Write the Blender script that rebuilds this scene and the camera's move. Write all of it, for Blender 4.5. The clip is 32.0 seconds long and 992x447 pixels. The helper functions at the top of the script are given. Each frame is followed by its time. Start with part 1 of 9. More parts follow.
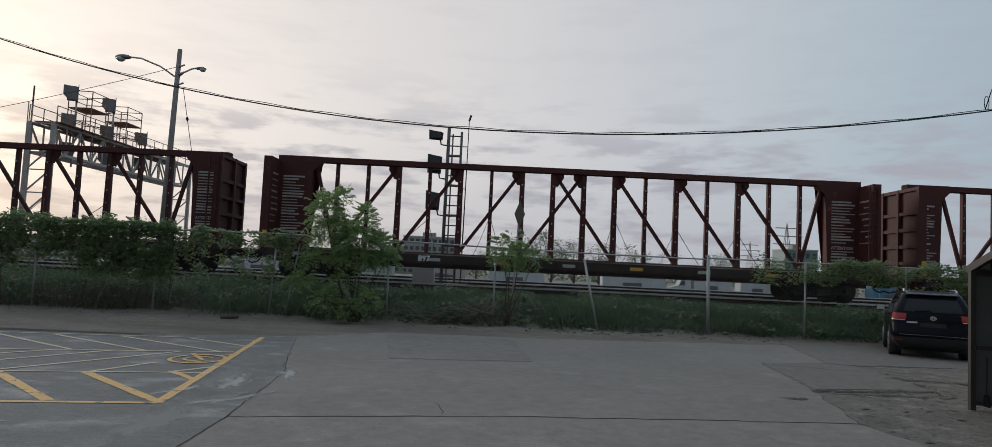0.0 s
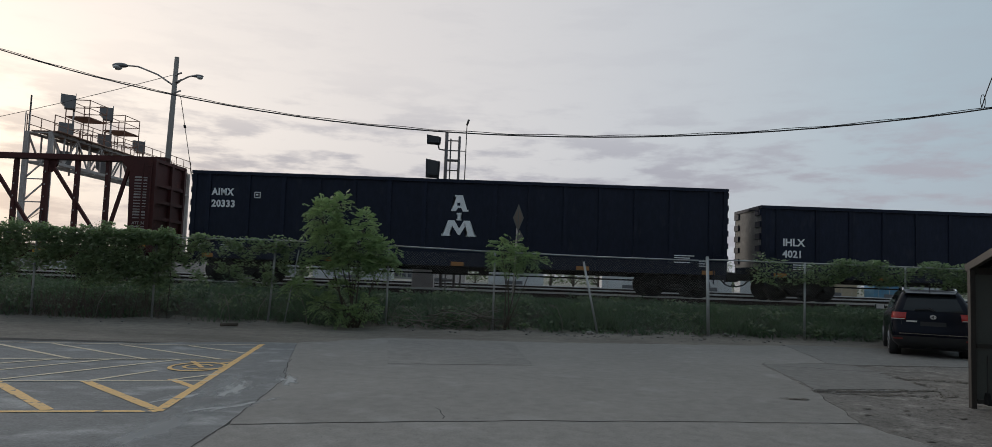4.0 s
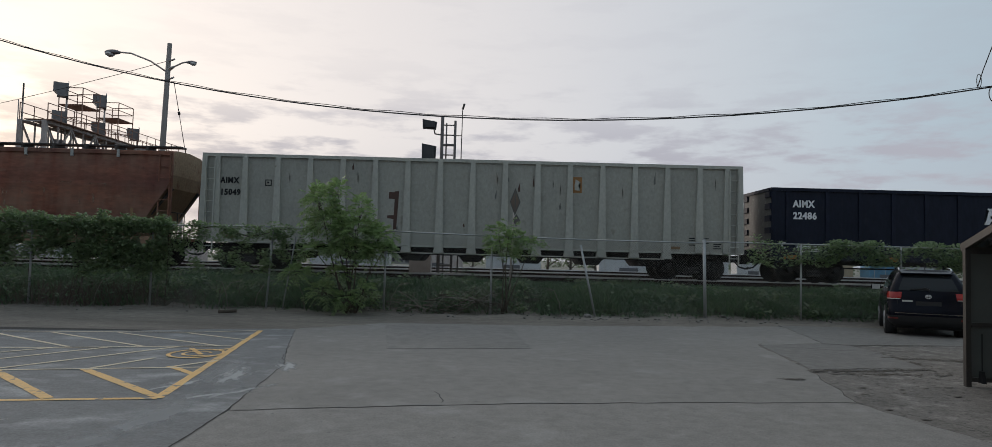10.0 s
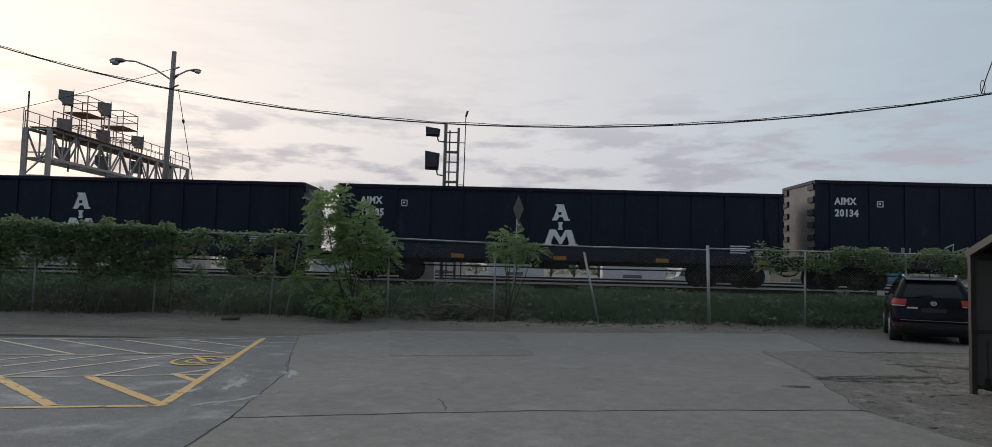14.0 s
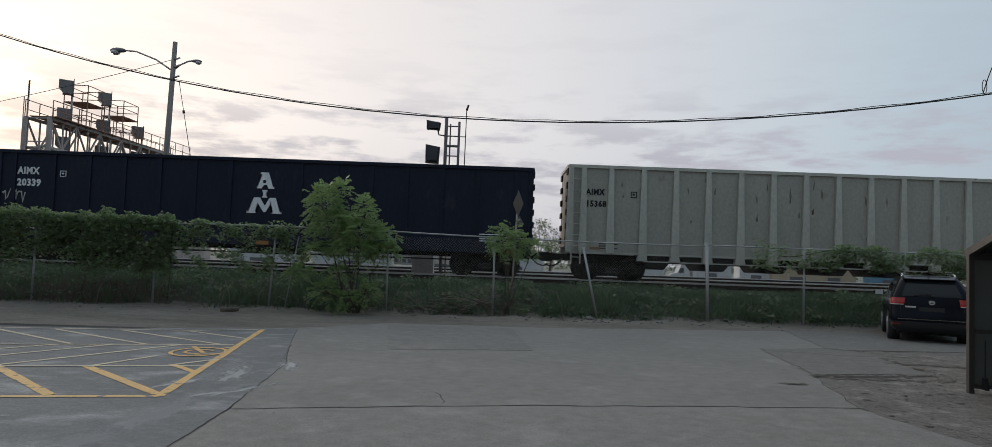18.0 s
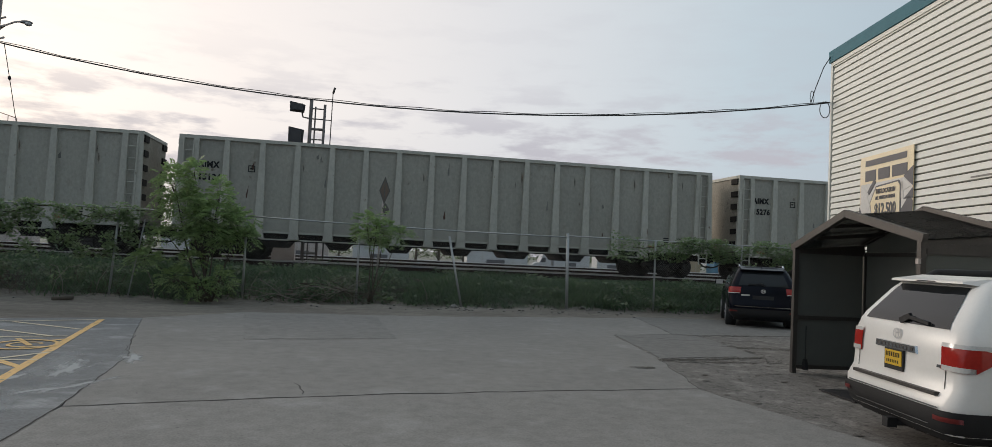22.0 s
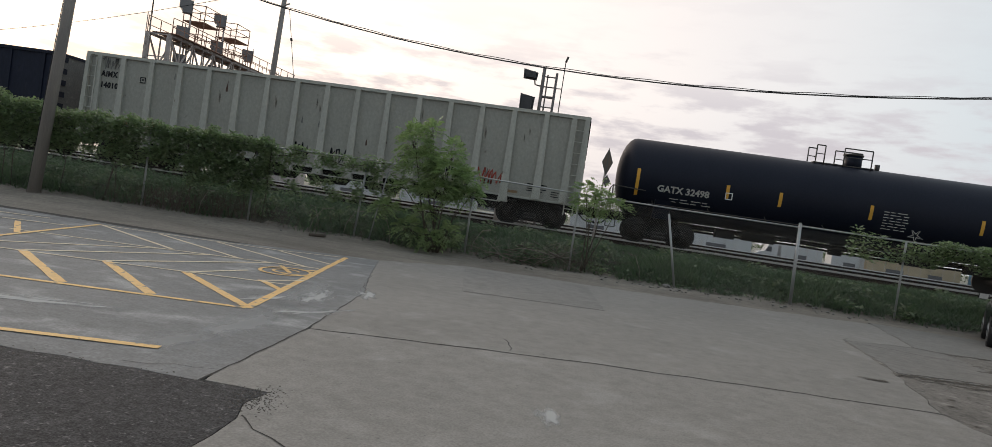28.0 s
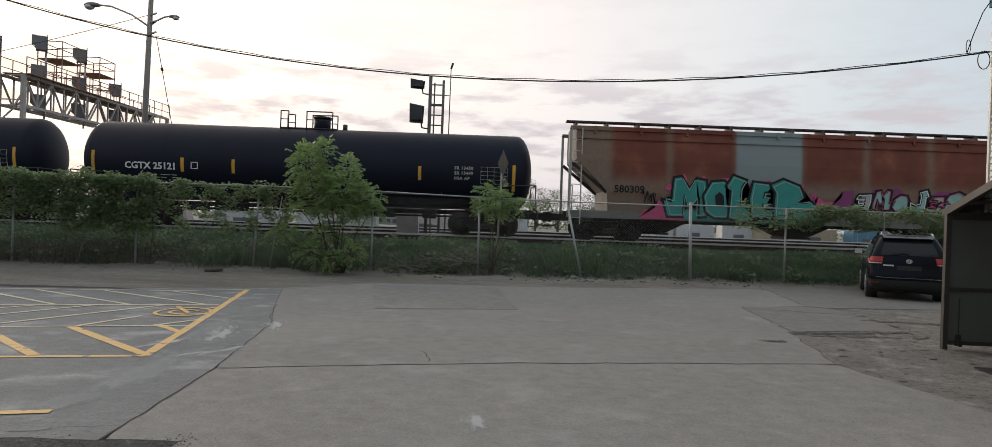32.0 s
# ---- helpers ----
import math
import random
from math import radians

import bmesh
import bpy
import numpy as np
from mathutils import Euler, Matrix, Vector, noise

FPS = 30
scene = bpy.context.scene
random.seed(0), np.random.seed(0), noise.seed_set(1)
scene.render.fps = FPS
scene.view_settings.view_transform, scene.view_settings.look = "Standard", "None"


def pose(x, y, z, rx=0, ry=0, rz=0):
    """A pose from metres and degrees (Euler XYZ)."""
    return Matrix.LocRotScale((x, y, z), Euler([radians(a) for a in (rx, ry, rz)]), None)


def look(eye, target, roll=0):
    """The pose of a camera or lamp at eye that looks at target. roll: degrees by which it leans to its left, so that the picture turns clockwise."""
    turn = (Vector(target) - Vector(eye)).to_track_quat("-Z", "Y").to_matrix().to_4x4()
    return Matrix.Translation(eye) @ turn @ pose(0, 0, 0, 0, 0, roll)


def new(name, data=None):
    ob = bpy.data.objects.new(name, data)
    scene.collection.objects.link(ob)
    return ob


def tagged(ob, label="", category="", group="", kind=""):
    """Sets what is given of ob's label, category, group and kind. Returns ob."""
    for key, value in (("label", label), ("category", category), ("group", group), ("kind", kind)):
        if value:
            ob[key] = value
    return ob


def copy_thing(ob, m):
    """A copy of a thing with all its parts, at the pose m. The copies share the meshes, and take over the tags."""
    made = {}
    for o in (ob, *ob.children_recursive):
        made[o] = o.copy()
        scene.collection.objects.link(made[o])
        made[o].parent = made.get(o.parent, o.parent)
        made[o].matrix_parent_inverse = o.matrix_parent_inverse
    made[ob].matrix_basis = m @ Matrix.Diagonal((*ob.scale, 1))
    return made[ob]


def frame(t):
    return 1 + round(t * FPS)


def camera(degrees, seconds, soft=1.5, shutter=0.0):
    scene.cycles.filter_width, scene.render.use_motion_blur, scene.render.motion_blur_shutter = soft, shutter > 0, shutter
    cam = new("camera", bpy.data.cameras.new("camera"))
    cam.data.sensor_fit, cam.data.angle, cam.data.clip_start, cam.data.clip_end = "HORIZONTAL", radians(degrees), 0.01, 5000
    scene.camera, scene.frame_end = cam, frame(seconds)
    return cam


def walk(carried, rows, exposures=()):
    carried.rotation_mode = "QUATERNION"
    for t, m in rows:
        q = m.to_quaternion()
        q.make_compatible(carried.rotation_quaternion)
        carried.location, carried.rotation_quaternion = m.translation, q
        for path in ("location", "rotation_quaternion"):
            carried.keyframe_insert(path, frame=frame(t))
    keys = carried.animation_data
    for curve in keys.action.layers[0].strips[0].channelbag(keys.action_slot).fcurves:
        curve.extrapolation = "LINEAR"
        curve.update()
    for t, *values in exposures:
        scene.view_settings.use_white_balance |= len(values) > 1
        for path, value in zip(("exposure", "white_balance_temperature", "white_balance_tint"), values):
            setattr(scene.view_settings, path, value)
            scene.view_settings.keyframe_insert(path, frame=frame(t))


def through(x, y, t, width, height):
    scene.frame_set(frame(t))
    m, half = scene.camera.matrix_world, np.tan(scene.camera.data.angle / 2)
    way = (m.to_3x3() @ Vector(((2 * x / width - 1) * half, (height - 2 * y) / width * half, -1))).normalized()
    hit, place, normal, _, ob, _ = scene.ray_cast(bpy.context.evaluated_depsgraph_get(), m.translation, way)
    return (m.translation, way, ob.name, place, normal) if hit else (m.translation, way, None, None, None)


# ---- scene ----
EYE = (0.0, 0.0, 1.6)


def aim(yaw, pitch, roll):
    """A camera pose at the standing place: degrees to the left of +y, up, and lean."""
    a, b = radians(yaw), radians(pitch)
    way = (-math.sin(a) * math.cos(b), math.cos(a) * math.cos(b), math.sin(b))
    return look(EYE, [e + w for e, w in zip(EYE, way)], roll)


cam = camera(70.2, 32.0, soft=0.6)
PATH = [
    (0.0, aim(0.19, 3.86, 2.74)), (0.5, aim(0.17, 3.72, 2.35)), (1.0, aim(0.13, 3.66, 2.02)),
    (1.5, aim(0.01, 3.68, 1.79)), (2.0, aim(0.30, 4.19, 2.18)), (2.5, aim(0.40, 3.94, 1.80)),
    (3.0, aim(0.02, 3.96, 1.72)), (3.5, aim(0.03, 4.15, 1.99)), (5.5, aim(0.48, 4.22, 1.86)),
    (6.0, aim(1.27, 4.24, 1.60)), (6.5, aim(1.21, 2.93, 1.23)), (7.0, aim(0.52, 2.87, 1.47)),
    (7.5, aim(0.22, 3.24, 1.17)), (8.0, aim(0.19, 3.44, 1.68)), (8.5, aim(-0.06, 3.29, 1.33)),
    (9.0, aim(0.05, 3.22, 1.68)), (9.5, aim(0.01, 2.95, 1.76)), (10.0, aim(-0.19, 2.92, 1.47)),
    (10.5, aim(-0.26, 2.86, 1.25)), (11.0, aim(0.00, 3.07, 1.37)), (11.5, aim(0.19, 3.19, 1.45)),
    (12.0, aim(0.06, 3.43, 1.64)), (12.5, aim(0.14, 3.32, 1.76)), (13.0, aim(0.09, 3.78, 1.67)),
    (13.5, aim(-0.08, 3.53, 1.26)), (14.0, aim(0.09, 3.48, 1.42)), (14.5, aim(0.18, 3.58, 1.32)),
    (16.5, aim(0.45, 2.93, 1.65)), (17.0, aim(0.36, 3.23, 1.48)), (17.5, aim(0.48, 3.20, 1.78)),
    (18.0, aim(0.05, 3.03, 2.05)), (18.5, aim(0.00, 3.48, 1.86)), (19.0, aim(0.03, 3.21, 1.65)),
    (19.5, aim(-0.08, 3.31, 1.41)), (20.0, aim(-1.41, 4.45, 2.16)), (20.5, aim(-5.79, 2.56, 1.64)),
    (21.0, aim(-12.36, 0.07, 1.45)), (21.5, aim(-12.90, 0.83, 1.51)), (22.0, aim(-10.80, 2.54, 2.74)),
    (22.5, aim(-9.45, 2.87, 2.07)), (23.0, aim(-8.47, 2.76, 2.41)), (23.5, aim(-8.86, 2.74, 3.03)),
    (24.0, aim(-8.68, 2.98, 3.05)), (24.5, aim(-8.02, 3.10, 5.15)), (25.0, aim(-1.98, 4.49, 6.80)),
    (25.5, aim(4.54, 0.10, 10.71)), (27.5, aim(7.04, -1.58, 8.75)), (28.0, aim(6.44, -1.47, 8.47)),
    (28.5, aim(4.07, -0.82, 5.25)), (29.0, aim(0.25, -0.61, 3.67)), (29.5, aim(-0.48, -0.75, 3.27)),
    (30.0, aim(-0.15, -0.89, 3.70)), (30.5, aim(-0.72, -0.92, 3.74)), (31.0, aim(-1.22, -0.61, 2.78)),
    (31.5, aim(-1.10, -0.61, 2.33)), (32.0, aim(-1.29, -0.18, 2.00)),
]
walk(cam, PATH, [(0.0, 0.03, 6500, 10), (3.5, 0.04, 6500, 10), (6.0, 0.14, 6550, 11), (10.0, 0.19, 6550, 11), (14.0, 0.16, 6550, 11), (17.0, 0.27, 6550, 11), (19.6, 0.24, 6550, 11), (20.4, 0.38, 6650, 11), (21.0, 0.62, 6750, 11), (22.0, 0.4, 6750, 11), (24.0, 0.31, 6750, 11), (25.0, 0.29, 6750, 11), (27.5, 0.62, 7150, 14), (32.0, 0.64, 7150, 14)])

# ---- world and sun ----
SUN_AZ, SUN_EL = radians(-42), radians(11)
SUN_WAY = Vector((math.sin(SUN_AZ) * math.cos(SUN_EL), math.cos(SUN_AZ) * math.cos(SUN_EL), math.sin(SUN_EL)))


def build_world():
    world = bpy.data.worlds.new("evening_sky")
    scene.world = world
    world.use_nodes = True
    nt = world.node_tree
    nt.nodes.clear()
    N, L = nt.nodes.new, nt.links.new
    out, bg = N("ShaderNodeOutputWorld"), N("ShaderNodeBackground")
    sky = N("ShaderNodeTexSky")
    sky.sky_type, sky.sun_disc = "NISHITA", False
    sky.sun_elevation, sky.sun_rotation = SUN_EL, SUN_AZ
    sky.dust_density, sky.air_density = 3.0, 1.0
    co = N("ShaderNodeTexCoord")
    # veil of thin high cloud: warm round the sun, cool away from it
    dot = N("ShaderNodeVectorMath"); dot.operation = "DOT_PRODUCT"
    L(co.outputs["Generated"], dot.inputs[0]); dot.inputs[1].default_value = SUN_WAY
    ramp = N("ShaderNodeValToRGB")
    L(dot.outputs["Value"], ramp.inputs[0])
    r = ramp.color_ramp
    r.elements[0].position, r.elements[0].color = 0.0, (0.30, 0.39, 0.47, 1)
    r.elements[1].position, r.elements[1].color = 1.0, (0.93, 0.86, 0.81, 1)
    for p, c in ((0.35, (0.44, 0.525, 0.59, 1)), (0.62, (0.60, 0.62, 0.655, 1)), (0.85, (0.765, 0.73, 0.72, 1))):
        e = r.elements.new(p); e.color = c
    # low cloud banks near the horizon
    sep = N("ShaderNodeSeparateXYZ"); L(co.outputs["Generated"], sep.inputs[0])
    mp = N("ShaderNodeMapping"); mp.inputs["Scale"].default_value = (9.0, 9.0, 40.0)
    L(co.outputs["Generated"], mp.inputs[0])
    nz = N("ShaderNodeTexNoise"); nz.inputs["Scale"].default_value = 1.0; nz.inputs["Detail"].default_value = 9; nz.inputs["Roughness"].default_value = 0.58
    L(mp.outputs[0], nz.inputs["Vector"])
    cut = N("ShaderNodeMapRange"); cut.interpolation_type = "SMOOTHSTEP"
    cut.inputs[1].default_value, cut.inputs[2].default_value = 0.46, 0.65
    L(nz.outputs["Fac"], cut.inputs[0])
    band = N("ShaderNodeMapRange"); band.interpolation_type = "SMOOTHSTEP"
    band.inputs[1].default_value, band.inputs[2].default_value, band.inputs[3].default_value, band.inputs[4].default_value = 0.13, 0.27, 1.0, 0.1
    L(sep.outputs[2], band.inputs[0])
    mul = N("ShaderNodeMath"); mul.operation = "MULTIPLY"
    L(cut.outputs[0], mul.inputs[0]); L(band.outputs[0], mul.inputs[1])
    m2 = N("ShaderNodeMath"); m2.operation = "MULTIPLY"; m2.inputs[1].default_value = 0.9
    L(mul.outputs[0], m2.inputs[0])
    # haze that greys the lowest sky
    low = N("ShaderNodeMapRange"); low.interpolation_type = "SMOOTHSTEP"
    low.inputs[1].default_value, low.inputs[2].default_value, low.inputs[3].default_value, low.inputs[4].default_value = 0.0, 0.2, 0.62, 0.0
    L(sep.outputs[2], low.inputs[0])
    hz = N("ShaderNodeMix"); hz.data_type = "RGBA"
    L(low.outputs[0], hz.inputs[0]); L(ramp.outputs[0], hz.inputs[6]); hz.inputs[7].default_value = (0.45, 0.46, 0.52, 1)
    cl = N("ShaderNodeMix"); cl.data_type = "RGBA"
    L(m2.outputs[0], cl.inputs[0]); L(hz.outputs[2], cl.inputs[6]); cl.inputs[7].default_value = (0.40, 0.40, 0.46, 1)
    sk = N("ShaderNodeVectorMath"); sk.operation = "SCALE"; sk.inputs["Scale"].default_value = 0.06
    L(sky.outputs[0], sk.inputs[0])
    mix = N("ShaderNodeMix"); mix.data_type = "RGBA"; mix.inputs[0].default_value = 0.9
    L(sk.outputs[0], mix.inputs[6]); L(cl.outputs[2], mix.inputs[7])
    L(mix.outputs[2], bg.inputs[0]); bg.inputs[1].default_value = 1.0
    L(bg.outputs[0], out.inputs[0])


build_world()
sun = new("sun", bpy.data.lights.new("sun", "SUN"))
sun.data.energy, sun.data.angle, sun.data.color = 1.1, radians(20), (1.0, 0.9, 0.81)
sun.matrix_world = look(SUN_WAY * 50, (0, 0, 0))

# ---- materials ----
def material(name, base, second=None, rough=0.7, metal=0.0, coarse=1.5, fine=40.0, bump=0.15, spread=0.6, vary=0.12, stretch=(1, 1, 1), spots=None, spot_cut=0.62, each=0.0, island=0.0, depth=0.01, wear=None, wear_at=0.64, mid=0.0):
    """Two-scale procedural surface: base and second colour mixed by a coarse noise, grain by a fine one, with spots of a third colour."""
    m = bpy.data.materials.new(name)
    m.use_nodes = True
    nt = m.node_tree
    N, L = nt.nodes.new, nt.links.new
    b = nt.nodes["Principled BSDF"]
    b.inputs["Roughness"].default_value, b.inputs["Metallic"].default_value = rough, metal
    co = N("ShaderNodeTexCoord")
    mp = N("ShaderNodeMapping"); mp.inputs["Scale"].default_value = stretch
    L(co.outputs["Object"], mp.inputs[0])
    info = N("ShaderNodeObjectInfo")
    shift = N("ShaderNodeVectorMath"); shift.operation = "ADD"
    L(mp.outputs[0], shift.inputs[0])
    off = N("ShaderNodeMath"); off.operation = "MULTIPLY"; off.inputs[1].default_value = 37.0
    L(info.outputs["Random"], off.inputs[0]); L(off.outputs[0], shift.inputs[1])

    def noisy(scale, detail, vec=shift):
        n = N("ShaderNodeTexNoise")
        n.inputs["Scale"].default_value, n.inputs["Detail"].default_value = scale, detail
        L(vec.outputs[0], n.inputs["Vector"])
        return n
    c, f = noisy(coarse, 6), noisy(fine, 3)
    rng = N("ShaderNodeMapRange")
    rng.inputs[1].default_value, rng.inputs[2].default_value = 0.5 - spread / 2, 0.5 + spread / 2
    L(c.outputs["Fac"], rng.inputs[0])
    mix = N("ShaderNodeMix"); mix.data_type = "RGBA"
    L(rng.outputs[0], mix.inputs[0])
    mix.inputs[6].default_value = (*base, 1)
    mix.inputs[7].default_value = (*(second or [v * 0.75 for v in base]), 1)
    col = mix.outputs[2]
    for tint, scale, at in ((spots, fine * 0.35, spot_cut), (wear, coarse * 3.1, wear_at)):
        if tint:
            s = noisy(scale, 5)
            r2 = N("ShaderNodeMapRange"); r2.inputs[1].default_value, r2.inputs[2].default_value = at, at + (0.06 if tint is spots else 0.16)
            L(s.outputs["Fac"], r2.inputs[0])
            mx = N("ShaderNodeMix"); mx.data_type = "RGBA"
            L(r2.outputs[0], mx.inputs[0]); L(col, mx.inputs[6]); mx.inputs[7].default_value = (*tint, 1)
            col = mx.outputs[2]
    hsv = N("ShaderNodeHueSaturation")
    val = N("ShaderNodeMapRange"); val.inputs[3].default_value, val.inputs[4].default_value = 1 - vary * 2, 1 + vary * 2
    L(f.outputs["Fac"], val.inputs[0])
    value = val.outputs[0]
    if mid:
        g = noisy(coarse * 11, 9)
        g.inputs["Roughness"].default_value = 0.68
        r4 = N("ShaderNodeMapRange"); r4.inputs[1].default_value, r4.inputs[2].default_value = 0.3, 0.7
        r4.inputs[3].default_value, r4.inputs[4].default_value = 1 - mid, 1 + mid
        L(g.outputs["Fac"], r4.inputs[0])
        m4 = N("ShaderNodeMath"); m4.operation = "MULTIPLY"
        L(value, m4.inputs[0]); L(r4.outputs[0], m4.inputs[1])
        value = m4.outputs[0]
    for amount, source in ((each, info.outputs["Random"]), (island, None)):
        if amount:
            if source is None:
                source = N("ShaderNodeNewGeometry").outputs["Random Per Island"]
            r3 = N("ShaderNodeMapRange"); r3.inputs[3].default_value, r3.inputs[4].default_value = 1 - amount, 1 + amount
            L(source, r3.inputs[0])
            mm = N("ShaderNodeMath"); mm.operation = "MULTIPLY"
            L(value, mm.inputs[0]); L(r3.outputs[0], mm.inputs[1])
            value = mm.outputs[0]
    L(value, hsv.inputs["Value"]); L(col, hsv.inputs["Color"])
    L(hsv.outputs[0], b.inputs["Base Color"])
    if bump:
        bp = N("ShaderNodeBump"); bp.inputs["Strength"].default_value, bp.inputs["Distance"].default_value = bump, depth
        L(f.outputs["Fac"], bp.inputs["Height"]); L(bp.outputs[0], b.inputs["Normal"])
    return m


def dull(m, spec):
    m.node_tree.nodes["Principled BSDF"].inputs["Specular IOR Level"].default_value = spec
    return m


def glass(name, tint, rough=0.05):
    m = bpy.data.materials.new(name)
    m.use_nodes = True
    b = m.node_tree.nodes["Principled BSDF"]
    b.inputs["Base Color"].default_value, b.inputs["Roughness"].default_value = (*tint, 1), rough
    b.inputs["Specular IOR Level"].default_value = 0.3
    return m


def clear_pane(name, tint, alpha, through=0.55):
    """Scratched, dusty see-through sheet."""
    m = bpy.data.materials.new(name)
    m.use_nodes = True
    nt = m.node_tree
    N, L = nt.nodes.new, nt.links.new
    out = nt.nodes["Material Output"]
    b = nt.nodes["Principled BSDF"]
    b.inputs["Base Color"].default_value, b.inputs["Roughness"].default_value = (*tint, 1), 0.45
    b.inputs["Specular IOR Level"].default_value = 0.25
    tr = N("ShaderNodeBsdfTransparent"); tr.inputs[0].default_value = (through, through * 1.02, through, 1)
    mx = N("ShaderNodeMixShader")
    n = N("ShaderNodeTexNoise"); n.inputs["Scale"].default_value = 2.5; n.inputs["Detail"].default_value = 5
    r = N("ShaderNodeMapRange"); r.inputs[3].default_value, r.inputs[4].default_value = alpha - 0.12, alpha + 0.12
    L(n.outputs["Fac"], r.inputs[0]); L(r.outputs[0], mx.inputs[0])
    L(tr.outputs[0], mx.inputs[1]); L(b.outputs[0], mx.inputs[2]); L(mx.outputs[0], out.inputs[0])
    return m


def leaf_material(name, base, second, island=0.35, coarse=0.9, spread=0.6):
    m = material(name, base, second, rough=0.55, coarse=coarse, fine=25, bump=0, vary=0.1, island=island, spread=spread)
    b = m.node_tree.nodes["Principled BSDF"]
    t = m.node_tree.nodes.new("ShaderNodeBsdfTranslucent")
    t.inputs[0].default_value = (base[0] * 1.35, base[1] * 1.55, base[2] * 1.15, 1)
    mx = m.node_tree.nodes.new("ShaderNodeMixShader"); mx.inputs[0].default_value = 0.5
    L = m.node_tree.links.new
    L(b.outputs[0], mx.inputs[1]); L(t.outputs[0], mx.inputs[2])
    L(mx.outputs[0], m.node_tree.nodes["Material Output"].inputs[0])
    return m


def scuffed(name, tint, grain=(2.2, 9.0, 1), most=0.75, heart=0.2):
    """Chalky scrape marks: streaks that thin out towards the edge of their sheet."""
    m = bpy.data.materials.new(name)
    m.use_nodes = True
    nt = m.node_tree
    N, L = nt.nodes.new, nt.links.new
    b = nt.nodes["Principled BSDF"]
    b.inputs["Base Color"].default_value, b.inputs["Roughness"].default_value = (*tint, 1), 0.95
    co = N("ShaderNodeTexCoord")
    mp = N("ShaderNodeMapping"); mp.inputs["Scale"].default_value = grain
    L(co.outputs["Object"], mp.inputs[0])
    nz = N("ShaderNodeTexNoise"); nz.inputs["Scale"].default_value, nz.inputs["Detail"].default_value = 1.0, 9
    L(mp.outputs[0], nz.inputs["Vector"])
    cen = N("ShaderNodeMapping"); cen.inputs["Location"].default_value, cen.inputs["Scale"].default_value = (-1, -1, 0), (2, 2, 0)
    L(co.outputs["Generated"], cen.inputs[0])
    far = N("ShaderNodeVectorMath"); far.operation = "LENGTH"; L(cen.outputs[0], far.inputs[0])
    fall = N("ShaderNodeMapRange"); fall.inputs[1].default_value, fall.inputs[2].default_value, fall.inputs[3].default_value, fall.inputs[4].default_value = 0.1, 1.0, heart, -0.3
    L(far.outputs["Value"], fall.inputs[0])
    add = N("ShaderNodeMath"); L(nz.outputs["Fac"], add.inputs[0]); L(fall.outputs[0], add.inputs[1])
    cut = N("ShaderNodeMapRange"); cut.inputs[1].default_value, cut.inputs[2].default_value, cut.inputs[4].default_value = 0.5, 0.72, most
    L(add.outputs[0], cut.inputs[0])
    mx, tr = N("ShaderNodeMixShader"), N("ShaderNodeBsdfTransparent")
    L(cut.outputs[0], mx.inputs[0]); L(tr.outputs[0], mx.inputs[1]); L(b.outputs[0], mx.inputs[2])
    L(mx.outputs[0], nt.nodes["Material Output"].inputs[0])
    return m


def faded_spray(name, stops):
    """Spray paint that blends from colour to colour with height."""
    m = material(name, (0.3, 0.3, 0.3), rough=0.55, bump=0)
    nt = m.node_tree
    N, L = nt.nodes.new, nt.links.new
    co, sep, ramp = N("ShaderNodeTexCoord"), N("ShaderNodeSeparateXYZ"), N("ShaderNodeValToRGB")
    rng = N("ShaderNodeMapRange"); rng.inputs[1].default_value, rng.inputs[2].default_value = 1.0, 3.0
    L(co.outputs["Object"], sep.inputs[0]); L(sep.outputs[2], rng.inputs[0]); L(rng.outputs[0], ramp.inputs[0])
    e = ramp.color_ramp.elements
    for i, (z, c) in enumerate(stops):
        k = e[i] if i < 2 else e.new((z - 1) / 2)
        k.position, k.color = (z - 1) / 2, (*c, 1)
    L(ramp.outputs[0], nt.nodes["Principled BSDF"].inputs["Base Color"])
    return m


